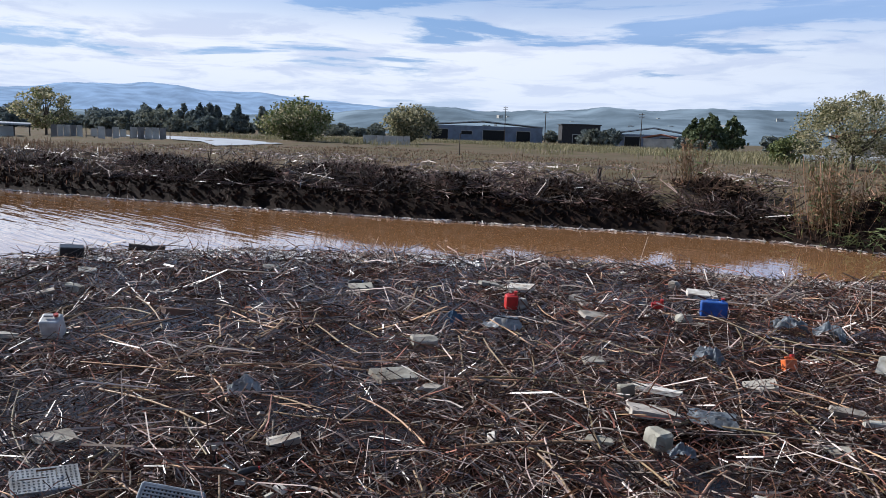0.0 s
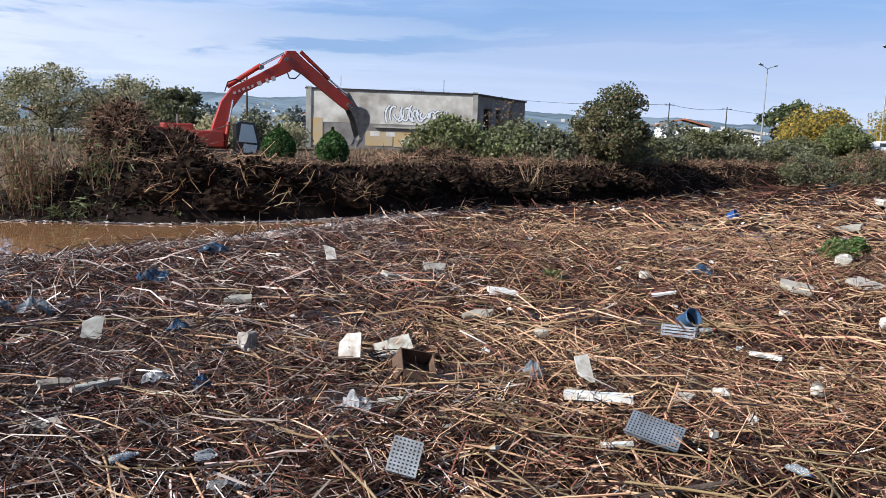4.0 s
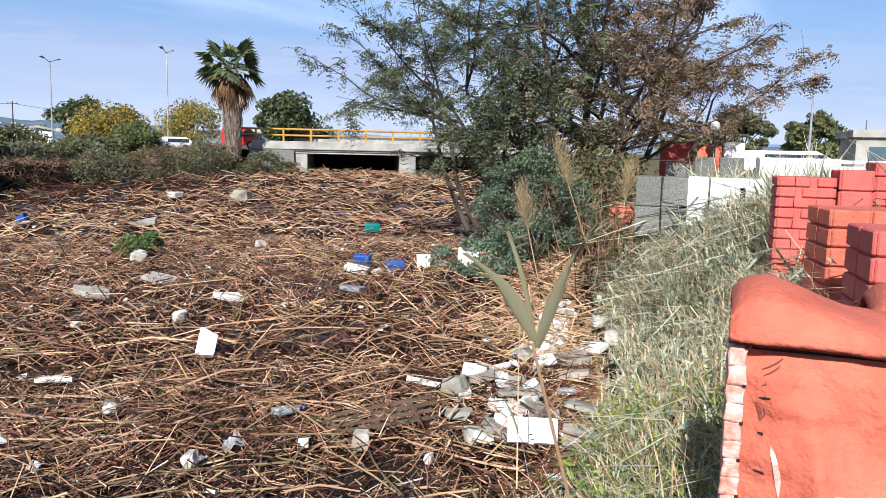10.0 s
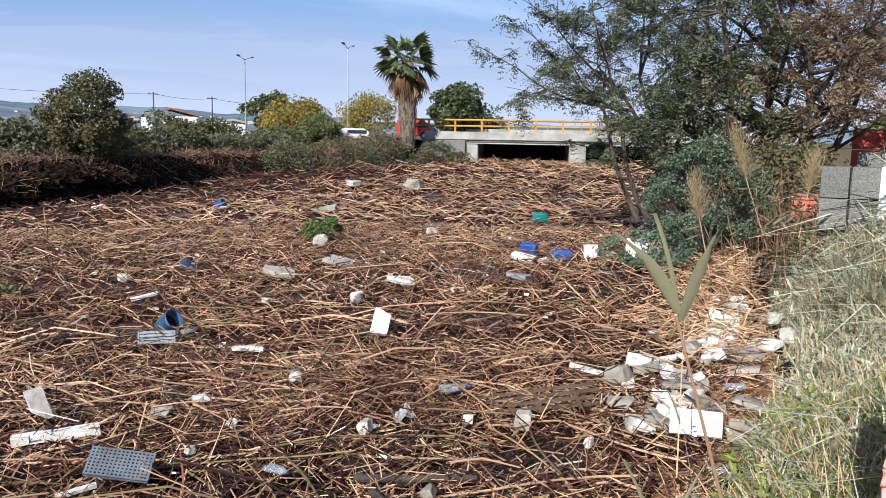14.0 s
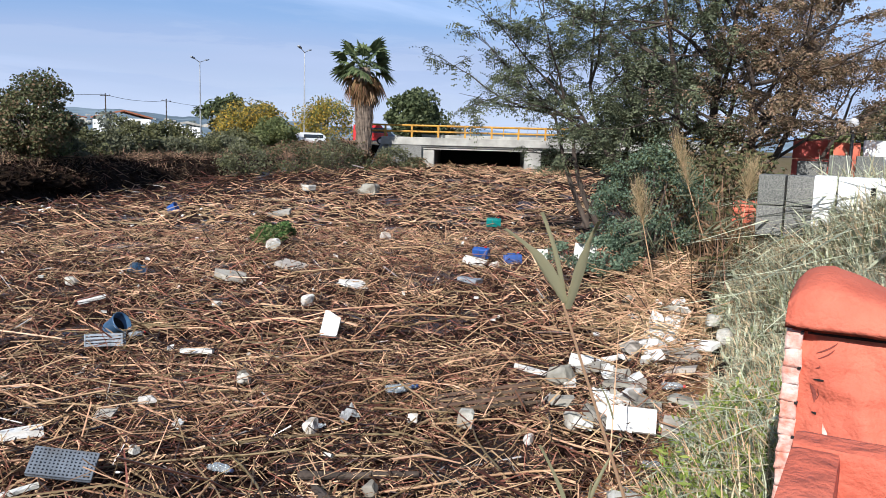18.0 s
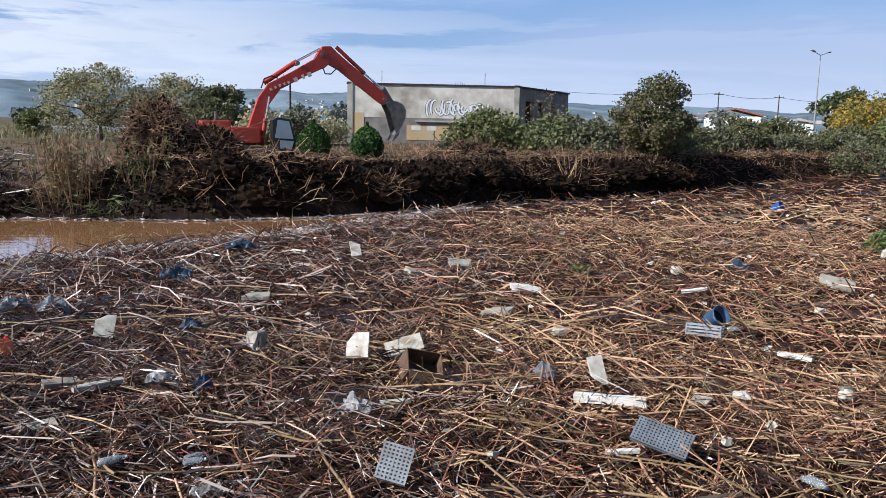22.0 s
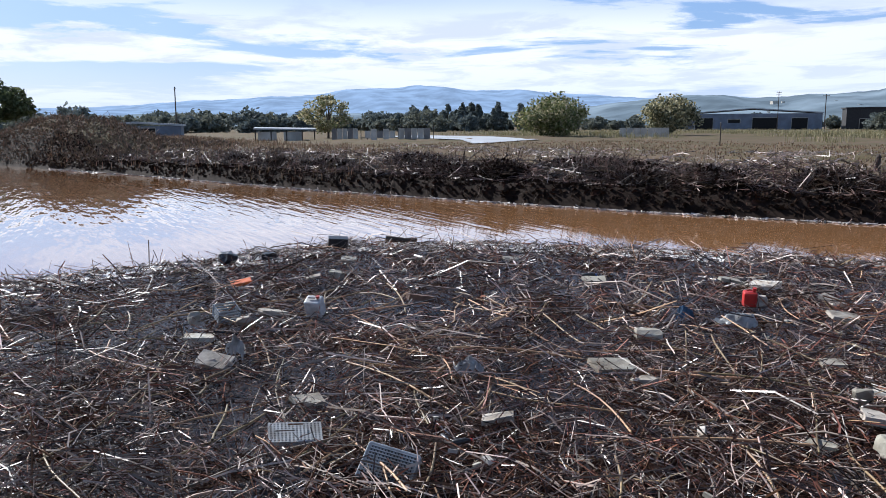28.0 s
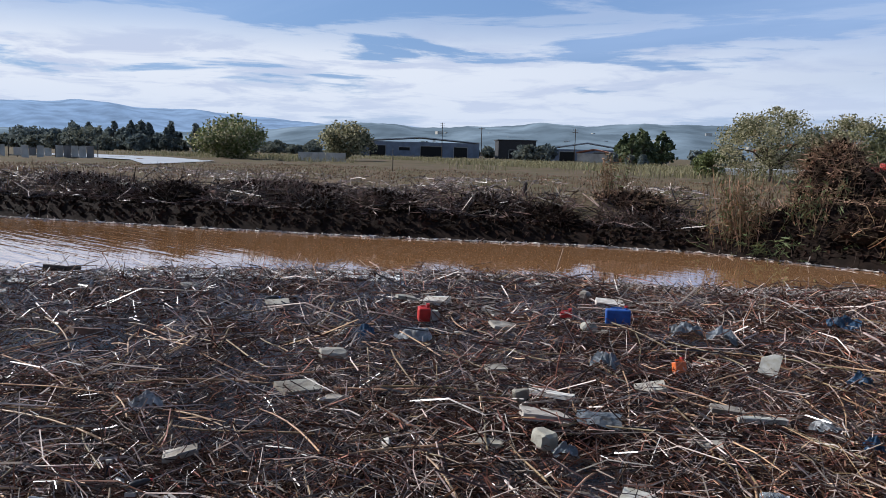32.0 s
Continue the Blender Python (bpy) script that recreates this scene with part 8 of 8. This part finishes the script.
def slab_bm(w, d, h, seed, cut=True):
    """A broken foam slab: bevelled, edges nibbled, one corner torn away."""
    bm = box((w, d, h))
    bmesh.ops.subdivide_edges(bm, edges=bm.edges[:], cuts=3, use_grid_fill=True)
    rr = random.Random(seed)
    if cut:
        a = rr.uniform(0, 6.28)
        p = Vector((math.cos(a) * w * 0.42, math.sin(a) * d * 0.42, 0))
        g = bmesh.ops.bisect_plane(bm, geom=bm.verts[:] + bm.edges[:] + bm.faces[:], plane_co=p, plane_no=(p.x, p.y, rr.uniform(-0.1, 0.1)), clear_outer=True)
        bmesh.ops.holes_fill(bm, edges=[e for e in bm.edges if e.is_boundary])
    jag(bm, min(w, h) * 0.16, seed * 1.7, 9)
    return bm


def lump_bm(w, d, h, seed):
    """A torn lump of foam: broken facets cut off a rough block."""
    rr = random.Random(seed * 7 + 1)
    bm = box((w * 0.95, d * 0.95, h * 0.8), None, min(w, d, h) * 0.14)
    for _ in range(6):
        n = Vector((rr.gauss(0, 1) / w, rr.gauss(0, 1) / d, rr.gauss(0.3, 1) / h)).normalized()
        far = max(v.co.dot(n) for v in bm.verts)
        bmesh.ops.bisect_plane(bm, geom=bm.verts[:] + bm.edges[:] + bm.faces[:], plane_co=n * far * rr.uniform(0.62, 0.85), plane_no=n, clear_outer=True)
        bmesh.ops.holes_fill(bm, edges=[e for e in bm.edges if e.is_boundary])
    bmesh.ops.triangulate(bm, faces=bm.faces[:])
    bmesh.ops.subdivide_edges(bm, edges=[e for e in bm.edges if e.calc_length() > 0.35 * w], cuts=1)
    jag(bm, min(w, h) * 0.09, seed * 1.3, 11)
    return bm


def bag_bm(w, d, h, seed):
    """A crumpled sheet: thin, folded, closed underneath."""
    bm = bmesh.new()
    n = 13
    g = [[None] * n for _ in range(n)]
    for i in range(n):
        for j in range(n):
            u, v = i / (n - 1) - 0.5, j / (n - 1) - 0.5
            q = Vector((u * 3 + seed * 7.3, v * 3, seed))
            z = h * (0.9 * math.exp(-6 * (u * u + v * v)) + 0.55 * noise.noise(q) + 0.3 * noise.noise(q * 2.7))
            g[i][j] = bm.verts.new((u * w * (1 + 0.25 * noise.noise(q + Vector((5, 0, 0)))), v * d * (1 + 0.25 * noise.noise(q + Vector((0, 5, 0)))), z))
    for i in range(n - 1):
        for j in range(n - 1):
            bm.faces.new((g[i][j], g[i + 1][j], g[i + 1][j + 1], g[i][j + 1]))
    bmesh.ops.solidify(bm, geom=bm.faces[:], thickness=0.006)
    return bm


def lay(ob, x, y, rx=0.0, ry=0.0, rz=0.0, up=0.0):
    z = float(raft_z(np.array(x), np.array(y)))
    near = float(ground_z(np.array(x), np.array(y)))
    ob.matrix_world = pose(x, y, max(z, near) + up + 0.02, rx, ry, rz)
    return ob


def facing(x, y):
    """Degrees by which a thing turns to have its width across the line of sight from the bank."""
    return -math.degrees(math.atan2(x - 0.3, y - 0.8))


WHITES = (("foam", "dirty white broken polystyrene slab among reeds"), ("foam", "white weathered foam slab lying on the raft"), ("foam_dirty", "grey muddied polystyrene slab in the litter"))


def rows_of(kind):
    return [r for k in RUBBISH for r in RUBBISH[k] if k.rstrip("0123456789") == kind]


seed = 0
for kind, mats, lab, depth, thick in (("slab", ("foam", "foam_dirty", "foam_dirty"), "broken white polystyrene slab lying on the reeds", 0.62, 0.14), ("slabd", ("foam_dirty",), "muddy grey polystyrene slab sunk in litter", 0.6, 0.12),
                                      ("longslab", ("foam",), "long thin strip of white polystyrene", 0.16, 0.10), ("stone", ("foam_dirty",), "tan chunk of broken board on the bank edge", 0.7, 0.2),
                                      ("slabg", ("greyp",), "pale blue-grey plastic box on the raft", 0.7, 0.8), ("oflat", ("orangep",), "flat orange plastic scrap", 0.5, 0.15), ("plank", ("wood",), "short weathered brown plank", 0.3, 0.2)):
    for x, y, w, h in rows_of(kind):
        seed += 1
        rr = random.Random(seed)
        t = max(0.03, min(h * 0.9, w * thick, 0.11))
        # below x 1 slabs keep the foam that is greyed for backlight
        ob = solo("foam_strip" if kind == "longslab" else "plank" if kind == "plank" else "board_chunk" if kind == "stone" else "plastic_box" if kind == "slabg" else "plastic_scrap" if kind == "oflat" else "foam_slab",
                  slab_bm(w, w * depth, t, seed, kind in ("slab", "slabd", "stone")), M[mats[seed % len(mats)] if x < 1 or mats[seed % len(mats)] != "foam" else "foam_white"], lab, "rubbish", "foam pieces on the raft" if "slab" in kind else "")
        lay(ob, x, y, rr.uniform(-14, 14) + 8, rr.uniform(-14, 14), facing(x, y) + rr.uniform(-28, 28), 0.05 + t * 0.35)
for kind, m, lab, nm in (("lump", "foam", "rounded white lump of polystyrene", "foam_lump"), ("lumpd", "foam_dirty", "tan muddy lump of foam", "foam_lump"), ("dlump", "blackp", "black half-sunk lump at the raft's edge", "dark_lump"), ("boulder", "foam_dirty", "big pale boulder-like lump on the raft", "pale_lump")):
    for x, y, w, h in rows_of(kind):
        seed += 1
        rr = random.Random(seed)
        ob = solo(nm, lump_bm(w * 1.0, w * rr.uniform(0.6, 0.9), h * 1.1, seed), M["foam_dirty" if m == "foam" and x < 1 else m], lab, "rubbish", "foam pieces on the raft" if nm == "foam_lump" else "")
        lay(ob, x, y, 0, 0, rr.uniform(0, 360), 0.05 + h * 0.30)
for x, y, w, h in rows_of("board"):
    seed += 1
    rr = random.Random(seed)
    # downstream boards take the white greyed for backlight
    ob = solo("foam_board", slab_bm(w * 0.85, h * 0.9, 0.045, seed), M["foam_white" if x > 1 else "foam"], "white polystyrene board propped upright in the reeds", "rubbish", "foam pieces on the raft")
    lay(ob, x, y, 62 + rr.uniform(-15, 12), rr.uniform(-12, 12), facing(x, y) + rr.uniform(-25, 25), 0.06 + h * 0.42)
# the heap of foam washed up against the near bank
rr = random.Random(8)
for k in range(64):
    u = rr.random()
    x, y = 8.2 + 7.0 * u + rr.gauss(0, 0.35), 5.55 + 2.7 * u + abs(rr.gauss(0.0, 0.42))
    w = rr.uniform(0.12, 0.42)
    bm = slab_bm(w, w * rr.uniform(0.35, 0.8), rr.uniform(0.05, 0.12), 300 + k) if k % 3 else lump_bm(w, w * 0.7, w * 0.6, 300 + k)
    ob = solo("foam_chunk", bm, M["foam_white" if k % 4 else "foam_dirty"], "chunk of white foam washed up against the bank", "rubbish", "foam washed up by the bank")
    lay(ob, x, y, rr.uniform(-35, 35), rr.uniform(-30, 30), rr.uniform(0, 360), 0.07 + rr.uniform(0, 0.09))
for x, y, w, h in rows_of("panel"):
    ob = solo("foam_sheet", slab_bm(w, h, 0.05, 77, False), M["foam_white"], "white rectangular foam panel with dark scuffs", "rubbish")
    lay(ob, x, y, 55, 0, facing(x, y), 0.08 + h * 0.35)
for kind, m, lab in (("bag", "whitep", "crumpled white plastic sheet on the raft"), ("bagb", "dblue", "crumpled blue-grey plastic bag in the litter"), ("bagd", "greyp", "crumpled grey plastic bag in the litter"), ("bagw", "whitep", "torn scraps of white plastic"), ("film", "greyp", "spread sheet of wet grey plastic film")):
    for x, y, w, h in rows_of(kind):
        seed += 1
        ob = solo("plastic_film" if kind == "film" else "plastic_bag", bag_bm(w, w * (0.9 if kind == "film" else 0.65), min(h, 0.30) * (0.25 if kind == "film" else 0.9), seed), M[m], lab, "rubbish", "plastic bags on the raft", smooth=False)
        lay(ob, x, y, 0, 0, facing(x, y) + seed * 37 % 50 - 25, 0.07)


def bottle(kind, w, h, seed):
    long = max(w, h)
    r = max(0.03, min(0.055, long * 0.16))
    t = thing("plastic_bottle", (0, 0, 0), "clear plastic bottle lying in the litter" if kind == "bottle" else "dark plastic bottle lying in the litter", "bottle", "bottles on the raft")
    part("bottle", lathe([(r * 0.8, 0), (r, long * 0.05), (r, long * 0.38), (r * 0.93, long * 0.42), (r, long * 0.46), (r, long * 0.66), (r * 0.45, long * 0.86), (r * 0.35, long * 0.93)], 12), M["clear" if kind == "bottle" else "blackp"], t, "", True)
    part("cap", lathe([(r * 0.42, long * 0.92), (r * 0.42, long), (r * 0.3, long * 1.005)], 10), M[("bluep", "whitep", "redp")[seed % 3]], t, "coloured screw cap")
    return t, r


for kind in ("bottle", "bottled"):
    for x, y, w, h in rows_of(kind):
        seed += 1
        t, r = bottle(kind, w, h, seed)
        lay(t, x, y, 84, 0, facing(x, y) + (80 if w > h else 10) + seed * 13 % 30, r + 0.05)


# Darker copy of foam_tray: the tilted tray's shade is in its colour.
M["tray_shaded"] = mat("polystyrene darkened for the shaded tray face", (0.16, 0.18, 0.21), 0.8, 0.35, 7, grime=0.35)


def tray(x, y, w, h, rx, ry, rz, nx, ny, up, m="foam_tray"):
    """A polystyrene seedling tray with rows of square cells."""
    t = thing("seedling_tray", (0, 0, 0), "aged grey polystyrene seedling tray with rows of square cells", "seedling tray", "seedling trays")
    dk = 0.055
    part("base", box((w, h, dk * 0.5), pose(0, 0, dk * 0.25), 0.006), M[m], t)
    cw, ch = w / nx, h / ny
    rib = 0.5
    for i in range(nx + 1):
        part("rib", box((cw * rib, h, dk * 0.5 - 0.002), pose(-w / 2 + i * cw * (nx - rib) / nx + cw * rib / 2, 0, dk * 0.75)), M[m], t)
    for j in range(ny + 1):
        part("cross_rib", box((w, ch * rib, dk * 0.5 - 0.004), pose(0, -h / 2 + j * ch * (ny - rib) / ny + ch * rib / 2, dk * 0.75)), M[m], t)
    lay(t, x, y, rx, ry, rz, up)


tr = rows_of("tray")
tray(tr[0][0], tr[0][1], 0.56, 0.33, 16, 4, facing(*tr[0][:2]), 14, 8, 0.10)
tray(tr[1][0], tr[1][1], 0.30, 0.36, 48, 14, facing(*tr[1][:2]) - 8, 7, 9, 0.20)
tray(tr[2][0], tr[2][1], 0.58, 0.30, 34, 10, facing(*tr[2][:2]) - 14, 15, 8, 0.24, "tray_shaded")


def crate(name, x, y, w, d, h, m, lab, rx=0.0, rz=0.0, up=0.04):
    """A slatted plastic crate: floor, corner posts and side slats."""
    t = thing(name, (0, 0, 0), lab, "crate")
    part("floor", box((w, d, 0.012), pose(0, 0, 0.01)), M[m], t)
    for sx in (-1, 1):
        for sy in (-1, 1):
            part("corner_post", box((0.025, 0.025, h), pose(sx * (w / 2 - 0.012), sy * (d / 2 - 0.012), h / 2), 0.004), M[m], t)
    for k in range(4):
        z = h * (k + 0.6) / 4
        for s in (-1, 1):
            part("slat", box((w - 0.05, 0.008, h * 0.14), pose(0, s * (d / 2 - 0.012), z)), M[m], t)
            part("slat", box((0.008, d - 0.05, h * 0.14), pose(s * (w / 2 - 0.012), 0, z)), M[m], t)
    lay(t, x, y, rx, 0, rz, up)


(x, y, w, h), (x2, y2, w2, h2) = rows_of("crate")
crate("plastic_crate", x, y, 0.40, 0.3, 0.22, "greyp", "grey slatted plastic crate half sunk in litter", 20, facing(x, y) + 20)
crate("plastic_crate", x2, y2, 0.56, 0.36, 0.2, "greyp", "grey slatted plastic crate beside a blue bucket", -12, facing(x2, y2) - 8)
x, y, w, h = rows_of("holed")[0]
pc = thing("perforated_crate", (0, 0, 0), "grey perforated plastic crate tipped on its side", "crate")
part("back", box((0.5, 0.34, 0.01), pose(0, 0, 0)), M["void"], pc, "dark inside")
for i in range(15):
    part("bar", box((0.016, 0.34, 0.014), pose(-0.245 + i * 0.035, 0, 0.012)), M["greyp"], pc)
for i in range(11):
    part("cross_bar", box((0.5, 0.014, 0.016), pose(0, -0.165 + i * 0.033, 0.013)), M["greyp"], pc)
part("rim", box((0.54, 0.03, 0.10), pose(0, 0.185, -0.03), 0.008), M["greyp"], pc)
part("rim", box((0.03, 0.38, 0.10), pose(-0.265, 0, -0.03), 0.008), M["greyp"], pc)
part("rim", box((0.03, 0.38, 0.10), pose(0.265, 0, -0.03), 0.008), M["greyp"], pc)
lay(pc, x, y, 40, 10, facing(x, y) - 24, 0.08)


def bucket(x, y, r, h, m, lab, rx, rz):
    t = thing("bucket", (0, 0, 0), lab, "bucket")
    part("shell", lathe([(r * 0.78, 0), (r * 0.8, 0.005), (r * 0.98, h * 0.9), (r * 1.06, h * 0.92), (r * 1.06, h), (r * 0.98, h), (r * 0.75, 0.02)], 22), M[m], t, "", True)
    part("inside", tube((0, 0, h * 0.55), (0, 0, h * 0.57), r * 0.84, n=20), M["void"], t, "dark inside")
    hb = bmesh.new()
    for k in range(8):
        a0, a1 = math.pi * k / 8, math.pi * (k + 1) / 8
        add_tube(hb, (math.cos(a0) * r * 1.08, -math.sin(a0) * r * 0.9, h * 0.93), (math.cos(a1) * r * 1.08, -math.sin(a1) * r * 0.9, h * 0.93), 0.005, n=5)
    part("handle", hb, M["galv"], t, "wire handle")
    lay(t, x, y, rx, 0, rz, 0.09)


x, y, w, h = rows_of("bucket")[0]
bucket(x, y, 0.175, 0.32, "dblue", "dark blue plastic bucket tipped on the raft", 58, 25)
x, y, w, h = rows_of("barrelb")[0]
bucket(x, y, 0.23, 0.38, "bluep", "blue plastic tub half sunk in reeds", 65, 40)


def canister(x, y, w, h, m, lab, rx=0.0, rz=0.0):
    t = thing("canister", (0, 0, 0), lab, "canister", "plastic canisters")
    part("body", box((w, h * 0.7, h), pose(0, 0, h / 2), min(w, h) * 0.12, 3), M[m], t, "", True)
    part("neck", tube((w * 0.32, 0, h), (w * 0.32, 0, h + 0.045), 0.03, n=12), M[m], t)
    part("cap", tube((w * 0.32, 0, h + 0.04), (w * 0.32, 0, h + 0.075), 0.036, n=12), M["redp"], t, "red screw cap")
    part("grip", tube((-w * 0.3, 0, h + 0.03), (w * 0.15, 0, h + 0.03), 0.015, n=8), M[m], t)
    lay(t, x, y, rx, 0, rz, 0.03)


for i, (x, y, w, h) in enumerate(rows_of("canister")):
    canister(x, y, max(0.3, w), max(0.2, min(h * 1.1, 0.3)), "bluep", "bright blue plastic canister lying on the raft", (0, 20, -15)[i], facing(x, y) + (5, -20, 15)[i])
x, y, w, h = rows_of("can")[0]
canister(x, y, 0.30, 0.34, "whitep", "white canister with a dark stained side", 25, facing(x, y) - 25)
for i, (x, y, w, h) in enumerate(rows_of("redc")):
    canister(x, y, w * 0.8, min(0.3, h * 0.85), "redp", "bright red plastic can among white scraps", 10, facing(x, y) + 12)
x, y, w, h = rows_of("orange")[0]
canister(x, y, w * 0.75, h * 0.75, "orangep", "orange plastic container standing in the litter", -18, facing(x, y) + 30)
x, y, w, h = rows_of("greenc")[0]
canister(x, y, w, h * 1.2, "greenp", "teal plastic canister on the raft", 15, facing(x, y))
x, y, w, h = rows_of("bbox")[0]
ob = solo("black_box", box((w, w * 0.7, h * 1.1), None, 0.03, 2), M["blackp"], "black plastic box floating at the raft's edge", "box")
lay(ob, x, y, 6, 4, facing(x, y), 0.12)
x, y, w, h = rows_of("brownbox")[0]
bx = thing("cardboard_box", (0, 0, 0), "sodden brown cardboard box lying open", "box")
M["card"] = mat("wet brown cardboard", (0.13, 0.075, 0.045), 0.85, 0.4, 5)
for s in (-1, 1):
    part("side", box((0.012, 0.36, 0.3), pose(s * w / 2, 0, 0.15)), M["card"], bx)
    part("end", box((w - 0.014, 0.012, 0.3), pose(0, s * 0.174, 0.15)), M["card"], bx)
part("bottom", box((w - 0.014, 0.33, 0.012), pose(0, 0, 0.01)), M["card"], bx)
part("flap", box((w, 0.2, 0.012), pose(0, -0.27, 0.28, 25, 0, 0)), M["card"], bx)
lay(bx, x, y, 42, 14, facing(x, y) + 18, 0.06)


def log(x, y, ln, r, rz, tilt, lab, seed):
    bm = bmesh.new()
    p = Vector((-ln / 2, 0, 0))
    for k in range(5):
        q = Vector((-ln / 2 + ln * (k + 1) / 5, 0.07 * ln * noise.noise(Vector((k * 0.7, seed, 0))), 0.05 * ln * noise.noise(Vector((seed, k * 0.7, 0)))))
        add_tube(bm, p, q, r * (1 - 0.08 * k), r * (0.92 - 0.08 * k), 9)
        p = q
    lay(solo("log", bm, M["bark"], lab, "log", "driftwood logs"), x, y, 0, tilt, rz, r * 0.7 + 0.03)


lg = rows_of("log")
log(lg[0][0], lg[0][1], 0.9, 0.09, facing(*lg[0][:2]), 4, "dark driftwood log at the raft's edge", 1)
log(lg[1][0], lg[1][1], 1.0, 0.05, facing(*lg[1][:2]) + 28, -6, "dark broken branch half buried in litter", 2)
log(lg[2][0], lg[2][1], 0.9, 0.05, facing(*lg[2][:2]) + 105, 6, "dark crooked branch in the litter", 3)
log(lg[3][0], lg[3][1], 1.2, 0.045, facing(*lg[3][:2]) + 8, 3, "long dark branch across the litter", 4)

pal = thing("broken_pallet", (0, 0, 0), "broken dark wooden pallet lying in the reeds", "pallet")
for k in range(4):
    part("slat", slab_bm(1.45 - 0.14 * (k % 2), 0.062, 0.022, 200 + k, False), M["wood"], pal).matrix_basis = pose(0.05 * k, -0.27 + 0.18 * k, 0.05, 0, 0, 2 * (k - 1))
for k in range(3):
    part("bearer", slab_bm(0.06, 0.62, 0.045, 210 + k, False), M["wood"], pal).matrix_basis = pose(-0.5 + 0.5 * k, 0, 0.018)
lay(pal, 7.9, 7.25, 4, -6, facing(7.9, 7.25) + 10, 0.07)


# small crumbs of foam all over the raft
rs = np.random.RandomState(95)
cx, cy = scatter(rs, 520, 7, 40, -70, 66)
for k in range(min(210, len(cx))):
    w = rs.uniform(0.05, 0.13)
    bm = slab_bm(w, w * rs.uniform(0.4, 0.9), w * rs.uniform(0.25, 0.5), 400 + k)
    ob = solo("foam_crumb", bm, M["foam_white" if cx[k] > 2 else "foam" if k % 3 else "foam_dirty"], "small crumb of white polystyrene in the reeds", "rubbish", "foam crumbs on the raft")
    lay(ob, cx[k], cy[k], rs.uniform(-30, 30), rs.uniform(-30, 30), rs.uniform(0, 360), 0.08)


# larger single stalks near the camera, each an object of its own
def single_stalks():
    rs = np.random.RandomState(91)
    meshes = []
    for k in range(10):
        ln = 0.7 + 0.22 * k
        bm = bmesh.new()
        pts, r = [], 0.011 + 0.0012 * (k % 4)
        for i in range(6):
            u = i / 5 - 0.5
            pts.append(Vector((u * ln, 0.05 * ln * math.sin(u * 3 + k), 0.02 * ln * math.cos(u * 4 + k))))
        for a, b in zip(pts, pts[1:]):
            add_tube(bm, a, b, r, r * 0.94, 6, False)
        for p in pts[1:-1]:
            add_tube(bm, p - Vector((0.006, 0, 0)), p + Vector((0.006, 0, 0)), r * 1.25, n=6, caps=False)
        meshes.append(finish("reed_stalk", bm, M["reed_single"], True))
    x, y = scatter(rs, 600, 5.5, 16, -100, 70)
    for k in range(min(300, len(x))):
        ob = part("reed_stalk", meshes[rs.randint(10)], None, raft)
        ang = math.degrees(rs.normal(-0.55, 0.5) if rs.uniform() < 0.6 else rs.uniform(0, 3.14))
        ob.matrix_basis = pose(x[k], y[k], float(raft_z(x[k], y[k])) + 0.075, 0, rs.normal(0, 4), ang)


M["reed_single"] = mat("pale jointed reed stalk", (0.46, 0.31, 0.16), 0.5, 0.4, 1.2, second=(0.20, 0.115, 0.065), obj=0.6)
single_stalks()
